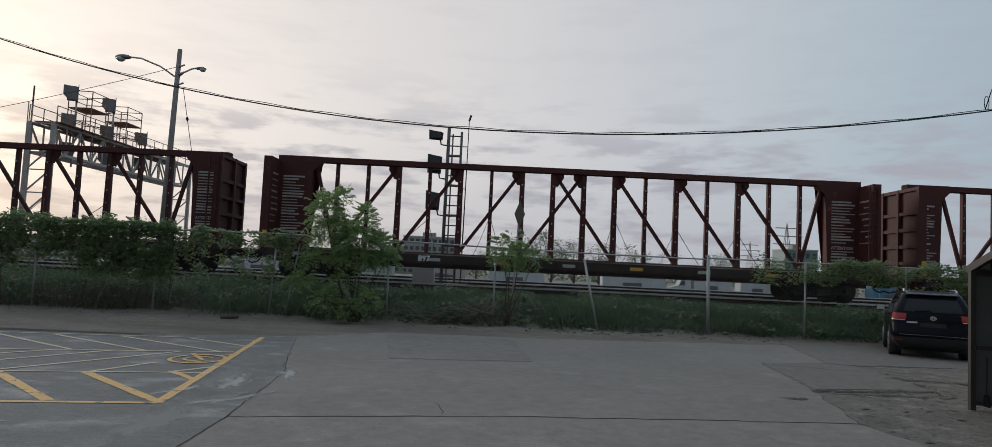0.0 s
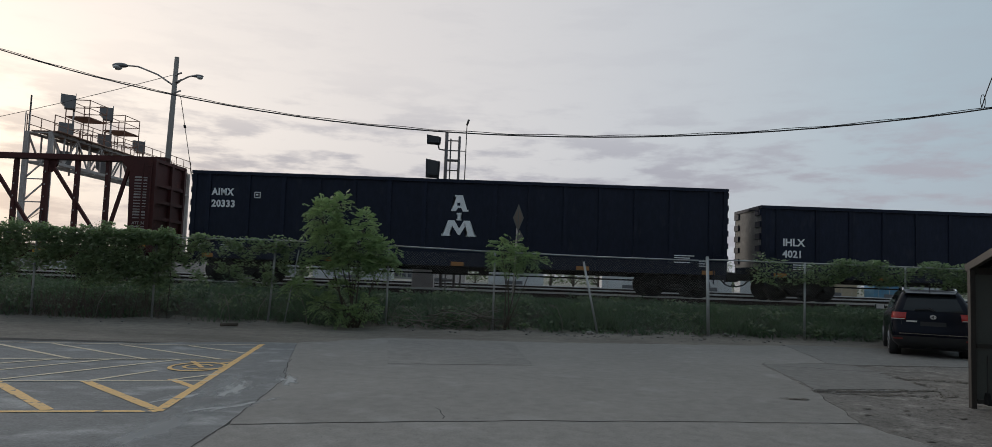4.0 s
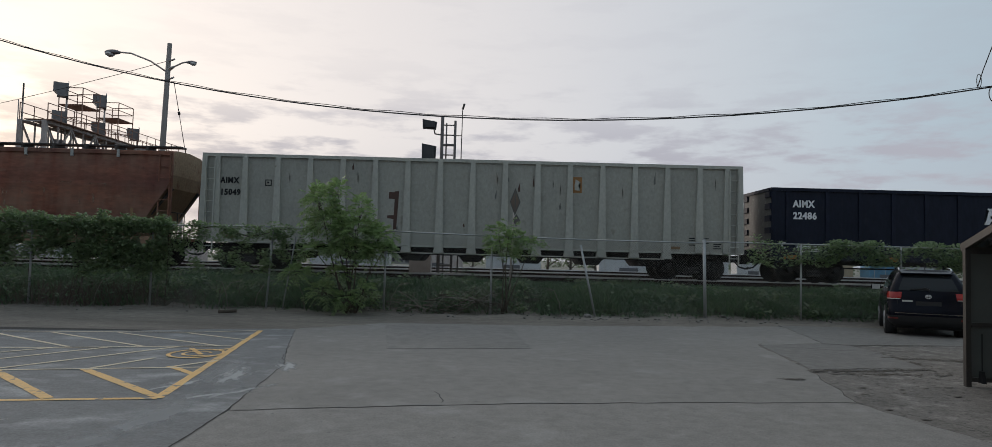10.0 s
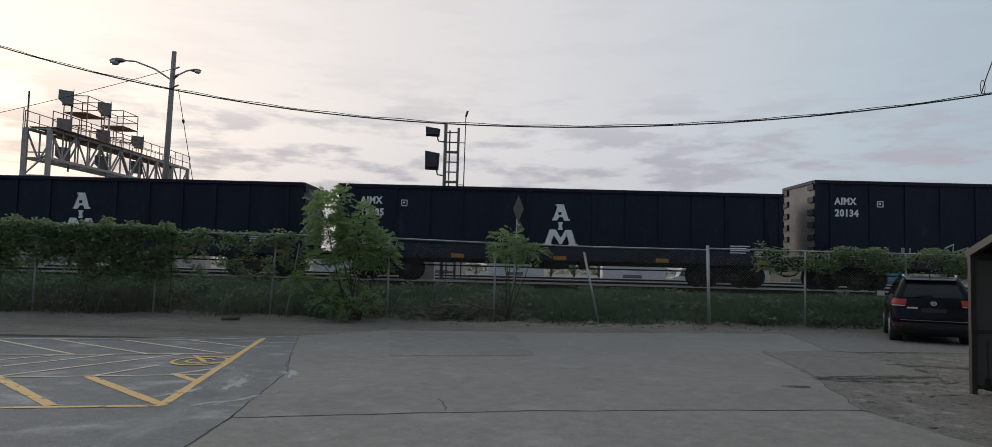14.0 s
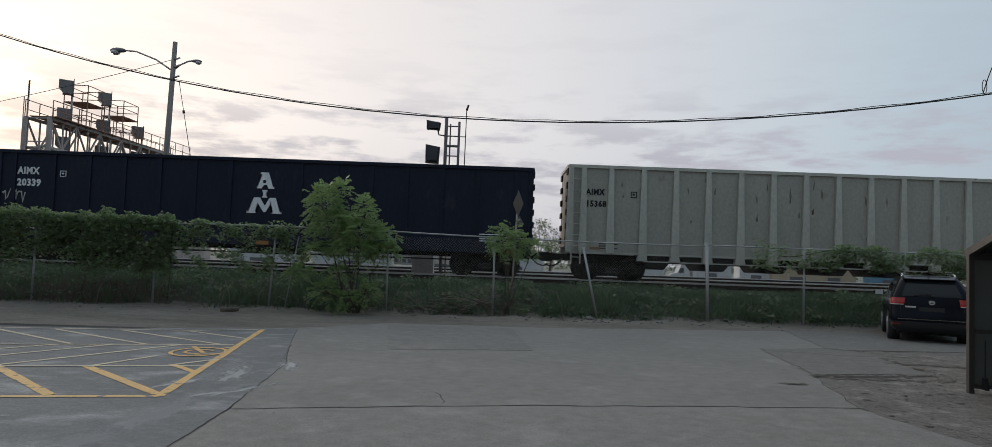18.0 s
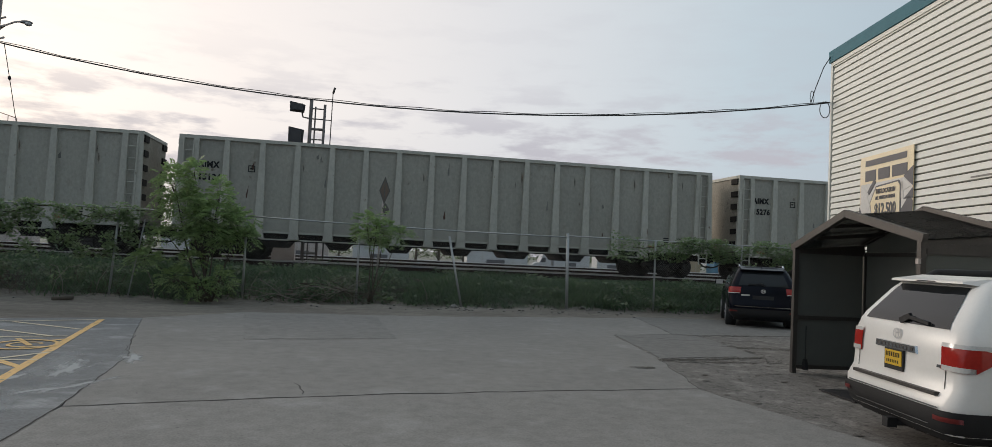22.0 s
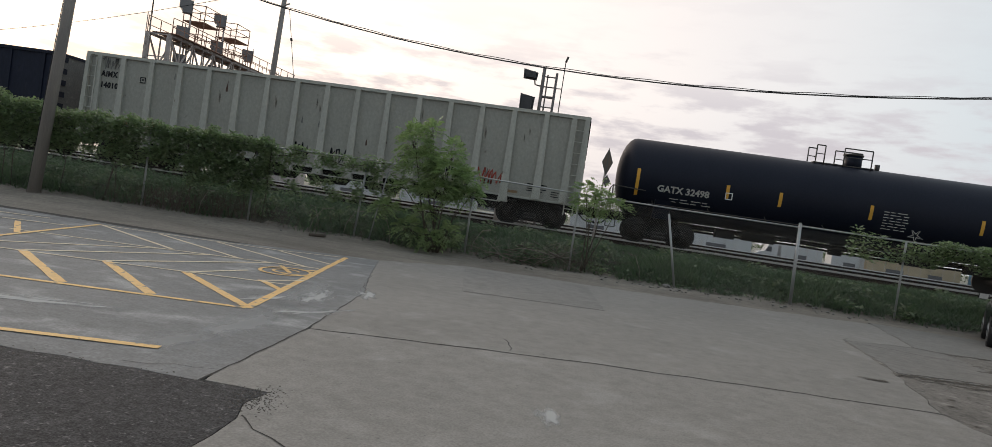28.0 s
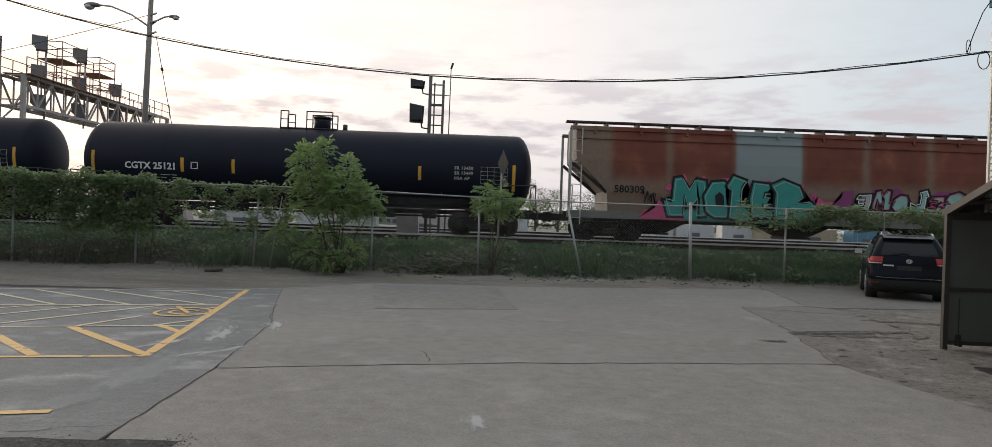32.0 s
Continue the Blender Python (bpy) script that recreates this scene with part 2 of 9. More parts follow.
def layered_paint(name, base, levels, dust, rust, scratch):
    """Car-side paint: dust that thickens towards the sill (height, amount), rust clouds, horizontal streaks and pale scratches."""
    m = material(name, base, rust, rough=0.85, coarse=0.5, fine=10, bump=0.25, stretch=(0.4, 1, 1.3), vary=0.2, spread=0.34, wear=scratch, wear_at=0.66, mid=0.3)
    nt = m.node_tree
    N, L = nt.nodes.new, nt.links.new
    b = nt.nodes["Principled BSDF"]
    old = b.inputs["Base Color"].links[0].from_socket
    co, sep = N("ShaderNodeTexCoord"), N("ShaderNodeSeparateXYZ")
    L(co.outputs["Object"], sep.inputs[0])
    rng = N("ShaderNodeMapRange"); rng.inputs[1].default_value, rng.inputs[2].default_value = 0.0, 5.0
    L(sep.outputs[2], rng.inputs[0])
    ramp = N("ShaderNodeValToRGB"); L(rng.outputs[0], ramp.inputs[0])
    e = ramp.color_ramp.elements
    for i, (z, v) in enumerate(levels):
        k = e[i] if i < 2 else e.new(z / 5)
        k.position, k.color = z / 5, (v, v, v, 1)
    mp = N("ShaderNodeMapping"); mp.inputs["Scale"].default_value = (1.5, 1, 0.4)
    L(co.outputs["Object"], mp.inputs[0])
    nz = N("ShaderNodeTexNoise"); nz.inputs["Scale"].default_value, nz.inputs["Detail"].default_value = 1.7, 8
    L(mp.outputs[0], nz.inputs["Vector"])
    mul = N("ShaderNodeMath"); mul.operation = "MULTIPLY"
    sc = N("ShaderNodeMapRange"); sc.inputs[1].default_value, sc.inputs[2].default_value, sc.inputs[4].default_value = 0.3, 0.65, 1.4
    L(nz.outputs["Fac"], sc.inputs[0]); L(ramp.outputs[0], mul.inputs[0]); L(sc.outputs[0], mul.inputs[1])
    mx = N("ShaderNodeMix"); mx.data_type = "RGBA"
    L(mul.outputs[0], mx.inputs[0]); L(old, mx.inputs[6]); mx.inputs[7].default_value = (*dust, 1)
    L(mx.outputs[2], b.inputs["Base Color"])
    return m


def rust_panels(name):
    """Faded blue-grey car side whose panels are bloomed with rust, one panel bare, tan dust round them."""
    m = material(name, (0.22, 0.125, 0.085), (0.2, 0.15, 0.115), rough=0.8, coarse=0.9, fine=12, bump=0.2, stretch=(1, 1, 0.5), vary=0.12, wear=(0.24, 0.1, 0.055), wear_at=0.58)
    nt = m.node_tree
    N, L = nt.nodes.new, nt.links.new
    b = nt.nodes["Principled BSDF"]
    col = b.inputs["Base Color"].links[0].from_socket
    co, sep = N("ShaderNodeTexCoord"), N("ShaderNodeSeparateXYZ")
    nz = N("ShaderNodeTexNoise"); nz.inputs["Scale"].default_value, nz.inputs["Detail"].default_value = 1.8, 7
    L(co.outputs["Object"], nz.inputs["Vector"])
    wob = N("ShaderNodeVectorMath"); wob.operation = "MULTIPLY_ADD"
    wob.inputs[1].default_value, wob.inputs[2].default_value = (0.18, 0, 0.3), (-0.09, 0, -0.15)
    L(nz.outputs["Color"], wob.inputs[0])
    add = N("ShaderNodeVectorMath"); L(co.outputs["Object"], add.inputs[0]); L(wob.outputs[0], add.inputs[1])
    L(add.outputs[0], sep.inputs[0])

    def band(socket, a, c, soft):
        out = None
        for lo, hi in ((a - soft, a + soft), (c + soft, c - soft)):
            r = N("ShaderNodeMapRange"); r.interpolation_type = "SMOOTHSTEP"
            r.inputs[1].default_value, r.inputs[2].default_value = lo, hi
            L(socket, r.inputs[0])
            if out is None:
                out = r.outputs[0]
            else:
                k = N("ShaderNodeMath"); k.operation = "MULTIPLY"
                L(out, k.inputs[0]); L(r.outputs[0], k.inputs[1])
                out = k.outputs[0]
        return out
    height = band(sep.outputs[2], 2.4, 4.75, 0.34)
    nb = N("ShaderNodeTexNoise"); nb.inputs["Scale"].default_value, nb.inputs["Detail"].default_value = 1.1, 9
    L(co.outputs["Object"], nb.inputs["Vector"])
    bloom = N("ShaderNodeValToRGB"); L(nb.outputs["Fac"], bloom.inputs[0])
    bloom.color_ramp.elements.new(0.55)
    for e, (p, c) in zip(bloom.color_ramp.elements, ((0.3, (0.13, 0.034, 0.023, 1)), (0.55, (0.18, 0.048, 0.029, 1)), (0.78, (0.27, 0.105, 0.055, 1)))):
        e.position, e.color = p, c
    plain = N("ShaderNodeSeparateXYZ"); L(co.outputs["Object"], plain.inputs[0])
    k = N("ShaderNodeMix"); k.data_type = "RGBA"
    L(band(plain.outputs[0], -2.84, -0.27, 0.06), k.inputs[0]); L(col, k.inputs[6]); k.inputs[7].default_value = (0.225, 0.265, 0.27, 1)
    col = k.outputs[2]
    for a, c in ((-7.55, -5.45), (-5.25, -2.85), (-0.22, 2.1), (2.3, 4.57), (4.8, 7.0), (7.2, 8.9)):
        mul = N("ShaderNodeMath"); mul.operation = "MULTIPLY"
        L(band(sep.outputs[0], a, c, 0.2), mul.inputs[0]); L(height, mul.inputs[1])
        mx = N("ShaderNodeMix"); mx.data_type = "RGBA"
        L(mul.outputs[0], mx.inputs[0]); L(col, mx.inputs[6]); L(bloom.outputs[0], mx.inputs[7])
        col = mx.outputs[2]
    L(col, b.inputs["Base Color"])
    return m


M = {
    "concrete": material("concrete", (0.235, 0.227, 0.211), (0.188, 0.182, 0.17), rough=0.9, coarse=0.45, fine=55, bump=0.35, wear=(0.252, 0.246, 0.232), wear_at=0.58, vary=0.2, spots=(0.12, 0.12, 0.115), spot_cut=0.68, each=0.04, mid=0.15),
    "concrete_cool": material("cool_concrete", (0.186, 0.193, 0.194), (0.128, 0.136, 0.14), rough=0.9, coarse=0.6, fine=50, bump=0.35, wear=(0.29, 0.3, 0.3), wear_at=0.54, vary=0.24, spots=(0.1, 0.106, 0.108), spot_cut=0.68, stretch=(0.7, 1.0, 1.0), mid=0.18),
    "asphalt": dull(material("fresh_asphalt", (0.044, 0.044, 0.046), (0.066, 0.066, 0.067), rough=0.95, coarse=2.2, fine=70, bump=0.9, depth=0.015, vary=0.6, spots=(0.13, 0.13, 0.13), spot_cut=0.62, mid=0.5), 0.2),
    "old_asphalt": material("old_asphalt", (0.182, 0.17, 0.155), (0.12, 0.112, 0.10), rough=0.92, coarse=0.9, fine=35, bump=0.6, wear=(0.22, 0.208, 0.19), wear_at=0.52, vary=0.28, spots=(0.08, 0.075, 0.068), spot_cut=0.6, mid=0.35),
    "soot": scuffed("soft_soot", (0.035, 0.035, 0.033), (0.9, 0.9, 1), 0.7, 0.42),
    "rust_streak": scuffed("rust_streak", (0.13, 0.065, 0.04), (9.0, 1.6, 1), 0.7, 0.14),
    "dust_streak": scuffed("pale_dust_streak", (0.36, 0.25, 0.18), (7.0, 1.4, 1), 0.6, 0.16),
    "chalk": scuffed("thin_chalk", (0.36, 0.37, 0.37), (1.6, 3.5, 1), 0.5, 0.3),
    "scuff": scuffed("chalky_scuff", (0.42, 0.43, 0.425), most=0.85, heart=0.24),
    "crack": material("crack_filler", (0.035, 0.034, 0.032), rough=0.95, bump=0.3),
    "dirt": material("sandy_dirt", (0.21, 0.19, 0.163), (0.135, 0.12, 0.102), rough=1.0, coarse=0.7, fine=22, bump=0.6, depth=0.03, vary=0.2, mid=0.3, spread=0.4, spots=(0.09, 0.08, 0.06), spot_cut=0.67, stretch=(0.35, 1, 1)),
    "soil": material("weedy_soil", (0.03, 0.035, 0.02), (0.055, 0.05, 0.035), rough=1.0, coarse=0.7, fine=12, bump=0.8, depth=0.05, vary=0.25),
    "ballast": dull(material("ballast_stone", (0.034, 0.031, 0.028), (0.018, 0.016, 0.015), rough=1.0, coarse=1.2, fine=14, bump=1.0, depth=0.06, vary=0.35), 0.0),
    "yard": material("far_yard", (0.26, 0.255, 0.235), (0.16, 0.17, 0.12), rough=1.0, coarse=0.05, fine=0.6, bump=0, vary=0.15),
    "yellow": material("worn_yellow_paint", (0.74, 0.46, 0.17), (0.64, 0.42, 0.18), rough=0.8, coarse=2.0, fine=30, bump=0.2, spots=(0.2, 0.19, 0.17), spot_cut=0.6),
    "pale_line": material("faded_line_paint", (0.64, 0.55, 0.40), (0.55, 0.48, 0.36), rough=0.85, coarse=2.0, fine=25, bump=0.2, spots=(0.24, 0.23, 0.21), spot_cut=0.66),
    "steel": material("galvanised_steel", (0.42, 0.43, 0.43), (0.30, 0.31, 0.31), rough=0.5, metal=0.6, coarse=2, fine=60, bump=0.1),
    "dark_steel": material("dark_steel", (0.05, 0.05, 0.05), (0.08, 0.07, 0.06), rough=0.65, metal=0.3, coarse=3, fine=50, bump=0.2),
    "rail_head": material("polished_rail_head", (0.55, 0.54, 0.53), (0.45, 0.44, 0.43), rough=0.4, metal=0.6, coarse=2, fine=50, bump=0.02),
    "wire": material("dull_fence_wire", (0.25, 0.25, 0.245), (0.15, 0.13, 0.115), rough=0.6, metal=0.4, coarse=0.5, bump=0),
    "rail": dull(material("rusty_rail", (0.03, 0.023, 0.019), (0.045, 0.033, 0.026), rough=0.9, coarse=2, fine=50, bump=0.05), 0.05),
    "tie": dull(material("weathered_tie", (0.05, 0.042, 0.034), (0.03, 0.026, 0.022), rough=1.0, coarse=2, fine=25, bump=0.5, stretch=(1, 6, 6)), 0.0),
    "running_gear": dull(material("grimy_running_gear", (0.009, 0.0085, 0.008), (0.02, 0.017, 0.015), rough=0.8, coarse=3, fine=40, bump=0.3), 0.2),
    "wheel": material("wheel_steel", (0.03, 0.026, 0.024), (0.018, 0.016, 0.015), rough=0.65, metal=0.3, coarse=4, fine=40, bump=0.2),
    "black_car": dull(material("black_car_paint", (0.007, 0.0105, 0.024), (0.012, 0.016, 0.031), rough=0.62, coarse=0.8, fine=9, bump=0.2, depth=0.02, stretch=(1, 1, 0.4), vary=0.2, each=0.12, wear=(0.021, 0.024, 0.036), wear_at=0.62, mid=0.15), 0.22),
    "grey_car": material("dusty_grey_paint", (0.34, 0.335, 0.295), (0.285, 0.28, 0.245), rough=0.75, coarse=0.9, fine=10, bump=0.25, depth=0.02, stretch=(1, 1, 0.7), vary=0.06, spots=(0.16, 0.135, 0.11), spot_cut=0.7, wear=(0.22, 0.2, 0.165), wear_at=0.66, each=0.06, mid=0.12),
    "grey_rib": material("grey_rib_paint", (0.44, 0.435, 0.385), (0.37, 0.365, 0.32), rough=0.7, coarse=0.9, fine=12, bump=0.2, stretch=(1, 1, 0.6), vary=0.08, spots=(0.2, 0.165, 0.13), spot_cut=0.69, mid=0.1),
    "smoke": material("soot_grey_paint", (0.10, 0.10, 0.095), (0.2, 0.2, 0.185), rough=0.75, coarse=1.4, fine=14, bump=0.1),
    "grey_end": material("darker_grey_end_paint", (0.15, 0.152, 0.148), (0.1, 0.102, 0.1), rough=0.75, coarse=1.4, fine=16, bump=0.2, wear=(0.24, 0.24, 0.23), wear_at=0.6, mid=0.2),
    "end_rib": material("pale_end_paint", (0.42, 0.42, 0.40), (0.33, 0.33, 0.31), rough=0.7, coarse=1, fine=20, bump=0.1),
    "end_panel": material("dusty_end_panel", (0.3, 0.285, 0.235), (0.2, 0.18, 0.145), rough=0.8, coarse=1.2, fine=16, bump=0.2, wear=(0.12, 0.1, 0.08), wear_at=0.62, mid=0.2),
    "beam": dull(material("oxide_red_paint", (0.088, 0.022, 0.019), (0.05, 0.018, 0.017), rough=0.65, coarse=0.8, fine=20, bump=0.15, vary=0.2, wear=(0.15, 0.045, 0.035), wear_at=0.64), 0.25),
    "beam_sill": dull(material("dark_oxide_sill", (0.022, 0.013, 0.012), (0.04, 0.02, 0.017), rough=0.8, coarse=1.2, fine=18, bump=0.2, vary=0.25), 0.2),
    "deck_edge": material("pale_deck_edge", (0.3, 0.27, 0.2), (0.12, 0.09, 0.07), rough=0.9, coarse=0.8, fine=14, bump=0.2, spread=0.25),
    "hopper": layered_paint("rusty_hopper_paint", (0.12, 0.04, 0.03), [(1.0, 1.0), (1.55, 0.8), (1.9, 0.45), (2.6, 0.28), (3.3, 0.1), (4.1, 0.32)], (0.28, 0.185, 0.13), (0.25, 0.085, 0.045), (0.33, 0.2, 0.135)),
    "hopper_end": material("tan_dusty_end_paint", (0.30, 0.225, 0.14), (0.22, 0.14, 0.085), rough=0.85, coarse=1.2, fine=12, bump=0.2, wear=(0.16, 0.07, 0.04), wear_at=0.6, mid=0.2),
    "pale_end": material("pale_grey_end_paint", (0.215, 0.205, 0.185), (0.165, 0.145, 0.125), rough=0.8, coarse=1.2, fine=12, bump=0.2, wear=(0.2, 0.12, 0.08), wear_at=0.64),
    "hopper_low": material("dusty_hopper_paint", (0.33, 0.205, 0.13), (0.25, 0.14, 0.085), rough=0.85, coarse=0.8, fine=10, bump=0.2, vary=0.15),
    "blue_hopper": rust_panels("faded_blue_grey_paint"),
    "tank": dull(material("tank_black_paint", (0.008, 0.0105, 0.02), (0.013, 0.0155, 0.026), rough=0.5, coarse=0.5, fine=20, bump=0.06, vary=0.2), 0.16),
    "bubble": faded_spray("blue_to_gold_spray_paint", ((1.5, (0.42, 0.42, 0.40)), (1.7, (0.46, 0.37, 0.10)), (1.9, (0.54, 0.41, 0.05)), (2.1, (0.05, 0.36, 0.42)), (2.6, (0.025, 0.32, 0.43)))),
    "navy": material("dark_blue_spray_paint", (0.012, 0.016, 0.05), rough=0.6, bump=0),
    "halo": material("pale_blue_spray_paint", (0.26, 0.40, 0.55), (0.2, 0.3, 0.42), rough=0.6, bump=0),
    "white_mark": material("white_lettering", (0.80, 0.81, 0.82), (0.66, 0.67, 0.68), rough=0.7, coarse=3, fine=30, bump=0),
    "black_mark": dull(material("black_lettering", (0.018, 0.018, 0.021), (0.035, 0.035, 0.036), rough=0.8, coarse=3, fine=30, bump=0), 0.15),
    "stencil": material("faded_stencil_white", (0.42, 0.38, 0.37), (0.26, 0.21, 0.2), rough=0.8, coarse=4, fine=30, bump=0),
    "brown_mark": material("brown_lettering", (0.20, 0.10, 0.06), rough=0.8, bump=0),
    "reflector": material("orange_reflector", (0.4, 0.17, 0.03), (0.3, 0.13, 0.03), rough=0.5, bump=0),
    "dull_reflector": material("grimy_reflector", (0.26, 0.15, 0.06), (0.2, 0.12, 0.06), rough=0.6, bump=0),
    "poster": material("faded_orange_poster", (0.34, 0.16, 0.05), (0.26, 0.13, 0.05), rough=0.8, coarse=6, bump=0),
    "scar": material("dark_brown_scar", (0.10, 0.052, 0.038), (0.07, 0.045, 0.038), rough=0.85, coarse=5, fine=20, bump=0.1),
    "smooth_asphalt": material("smooth_grey_asphalt", (0.19, 0.185, 0.174), (0.15, 0.146, 0.137), rough=0.92, coarse=0.5, fine=45, bump=0.3, vary=0.2, mid=0.2),
    "broken": material("broken_asphalt_edge", (0.085, 0.077, 0.067), (0.125, 0.114, 0.1), rough=1.0, coarse=6, fine=40, bump=1.0, depth=0.02, vary=0.4),
    "sill_grey": material("grimy_grey_sill", (0.2, 0.195, 0.185), (0.13, 0.125, 0.118), rough=0.8, coarse=1.2, fine=16, bump=0.15, vary=0.2),
    "yellow_bar": material("yellow_reflector", (0.74, 0.38, 0.045), rough=0.5, bump=0),
    "teal": material("teal_spray_paint", (0.02, 0.30, 0.26), (0.015, 0.22, 0.2), rough=0.6, coarse=2, bump=0),
    "pale_teal": material("pale_teal_spray_paint", (0.25, 0.48, 0.45), (0.2, 0.38, 0.36), rough=0.6, coarse=2, bump=0),
    "pink": material("pink_spray_paint", (0.60, 0.09, 0.20), (0.45, 0.05, 0.15), rough=0.6, coarse=2, bump=0),
    "violet": material("violet_spray_paint", (0.25, 0.04, 0.16), rough=0.6, bump=0),
    "red_spray": material("red_spray_paint", (0.42, 0.06, 0.04), rough=0.6, bump=0),
    "pole_wood": material("weathered_pole_wood", (0.29, 0.265, 0.24), (0.2, 0.18, 0.165), rough=0.95, coarse=2, fine=30, bump=0.5, stretch=(3, 3, 0.15)),
    "cable": material("black_cable", (0.012, 0.012, 0.013), rough=0.6, bump=0),
    # silver made paler to carry the veiling glare that washes out the gantry
    "gantry": material("veil_lightened_silver", (0.46, 0.43, 0.41), (0.34, 0.28, 0.25), rough=0.6, metal=0.1, coarse=2, fine=30, bump=0.1),
    "gantry_rail": material("rust_brown_rail", (0.36, 0.22, 0.16), (0.26, 0.15, 0.11), rough=0.8, bump=0.1),
    "mast": material("weathered_mast_steel", (0.15, 0.135, 0.13), (0.09, 0.08, 0.078), rough=0.7, coarse=3, fine=40, bump=0.1),
    "signal": material("signal_black", (0.03, 0.032, 0.036), (0.05, 0.05, 0.055), rough=0.7, bump=0.05),
    # grey raised for the same glare over the gantry's signal heads
    "signal_back": material("glare_lifted_grey", (0.2, 0.195, 0.195), (0.15, 0.148, 0.15), rough=0.6, bump=0.05),
    "siding": material("cream_siding", (0.72, 0.73, 0.675), (0.66, 0.67, 0.62), rough=0.55, coarse=0.6, fine=20, bump=0.05, vary=0.04, each=0.03),
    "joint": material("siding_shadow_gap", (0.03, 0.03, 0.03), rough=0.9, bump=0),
    "fascia": dull(material("teal_fascia", (0.055, 0.17, 0.21), (0.042, 0.14, 0.175), rough=0.6, bump=0.05), 0.15),
    "cream": material("cream_sign_face", (0.80, 0.66, 0.40), (0.82, 0.74, 0.56), rough=0.5, coarse=1.2, bump=0),
    "sign_white": material("white_sign_print", (0.70, 0.69, 0.66), rough=0.5, bump=0),
    "sign_grey": material("charcoal_sign_print", (0.10, 0.10, 0.11), rough=0.5, bump=0),
    "bronze": material("bronze_anodised", (0.058, 0.053, 0.05), (0.074, 0.068, 0.063), rough=0.5, metal=0.4, coarse=3, fine=40, bump=0.08),
    "car_black": dull(material("black_car_lacquer", (0.004, 0.005, 0.010), (0.005, 0.006, 0.012), rough=0.22, bump=0, vary=0.02), 0.12),
    "car_white": material("pearl_white_lacquer", (0.74, 0.735, 0.705), (0.71, 0.705, 0.675), rough=0.3, bump=0, vary=0.02),
    "plastic": material("dark_trim_plastic", (0.012, 0.0125, 0.014), rough=0.65, fine=90, bump=0.1),
    "tyre": material("tyre_rubber", (0.018, 0.018, 0.018), (0.03, 0.028, 0.026), rough=0.85, bump=0.2),
    "alloy": material("alloy_rim", (0.40, 0.40, 0.41), rough=0.35, metal=0.8, bump=0),
    "tail_red": material("red_tail_lens", (0.38, 0.024, 0.018), (0.3, 0.016, 0.012), rough=0.15, bump=0),
    "dark_red": material("dark_red_reflector", (0.16, 0.014, 0.012), rough=0.3, bump=0),
    "lens": material("clear_lens", (0.6, 0.6, 0.58), rough=0.15, bump=0),
    "silver": material("bright_silver_trim", (0.62, 0.62, 0.62), rough=0.4, metal=0.2, bump=0),
    "chrome": material("chrome_trim", (0.62, 0.63, 0.64), rough=0.15, metal=1.0, bump=0),
    "plate_yellow": material("yellow_plate", (0.70, 0.45, 0.03), rough=0.4, bump=0),
    "car_glass": glass("dark_car_glass", (0.012, 0.014, 0.016)),
    "pane": clear_pane("scratched_pane", (0.125, 0.133, 0.122), 0.87),
    "roof_pane": dull(clear_pane("smoky_roof_sheet", (0.016, 0.015, 0.014), 0.62, 0.4), 0.03),
    "brick_wall": material("plain_brick_wall", (0.22, 0.15, 0.12), (0.17, 0.12, 0.1), rough=0.9, coarse=0.6, fine=12, bump=0.2),
    "patch": material("patched_concrete", (0.212, 0.205, 0.192), (0.172, 0.166, 0.156), rough=0.92, coarse=0.5, fine=50, bump=0.3, vary=0.26, mid=0.2),
    "leaf": leaf_material("vine_leaf", (0.168, 0.218, 0.13), (0.235, 0.28, 0.172), 0.45),
    "weed": leaf_material("weed_leaf", (0.06, 0.1, 0.062), (0.185, 0.235, 0.145), 0.55, 0.8, 0.3),
    "tree_leaf": leaf_material("tree_leaf", (0.2, 0.265, 0.135), (0.3, 0.36, 0.2), 0.55),
    "broad_weed": leaf_material("broad_weed_leaf", (0.13, 0.17, 0.105), (0.2, 0.23, 0.15), 0.5, 0.7, 0.4),
    "grass": leaf_material("bank_grass", (0.062, 0.105, 0.062), (0.16, 0.2, 0.12), 0.45, 0.6, 0.35),
    "far_leaf": leaf_material("far_tree_leaf", (0.11, 0.14, 0.09), (0.16, 0.17, 0.115)),
    "bark": material("grey_brown_bark", (0.10, 0.08, 0.06), (0.06, 0.05, 0.04), rough=0.95, coarse=4, fine=40, bump=0.5),
    "dead_stalk": material("dry_brown_stalks", (0.13, 0.10, 0.08), (0.085, 0.065, 0.055), rough=1.0, bump=0, island=0.35),
    "dead_wood": material("bleached_dead_wood", (0.27, 0.245, 0.21), (0.18, 0.16, 0.135), rough=0.95, bump=0.3),
    "rock": material("grey_rock", (0.22, 0.21, 0.195), (0.15, 0.145, 0.135), rough=0.95, coarse=5, bump=0.5),
    "trailer": material("white_trailer", (0.5, 0.51, 0.52), (0.38, 0.39, 0.4), rough=0.6, coarse=0.4, bump=0),
    "far_wall": material("far_wall", (0.30, 0.29, 0.27), (0.24, 0.235, 0.22), rough=0.9, coarse=0.2, bump=0),
    "far_green": material("far_green_glass", (0.10, 0.2, 0.2), rough=0.4, bump=0),
    "far_window": material("far_window", (0.05, 0.055, 0.065), rough=0.3, bump=0),
    "tan": material("tan_container", (0.42, 0.34, 0.23), rough=0.8, bump=0),
    "blue_box": material("blue_container", (0.08, 0.22, 0.33), rough=0.7, bump=0),
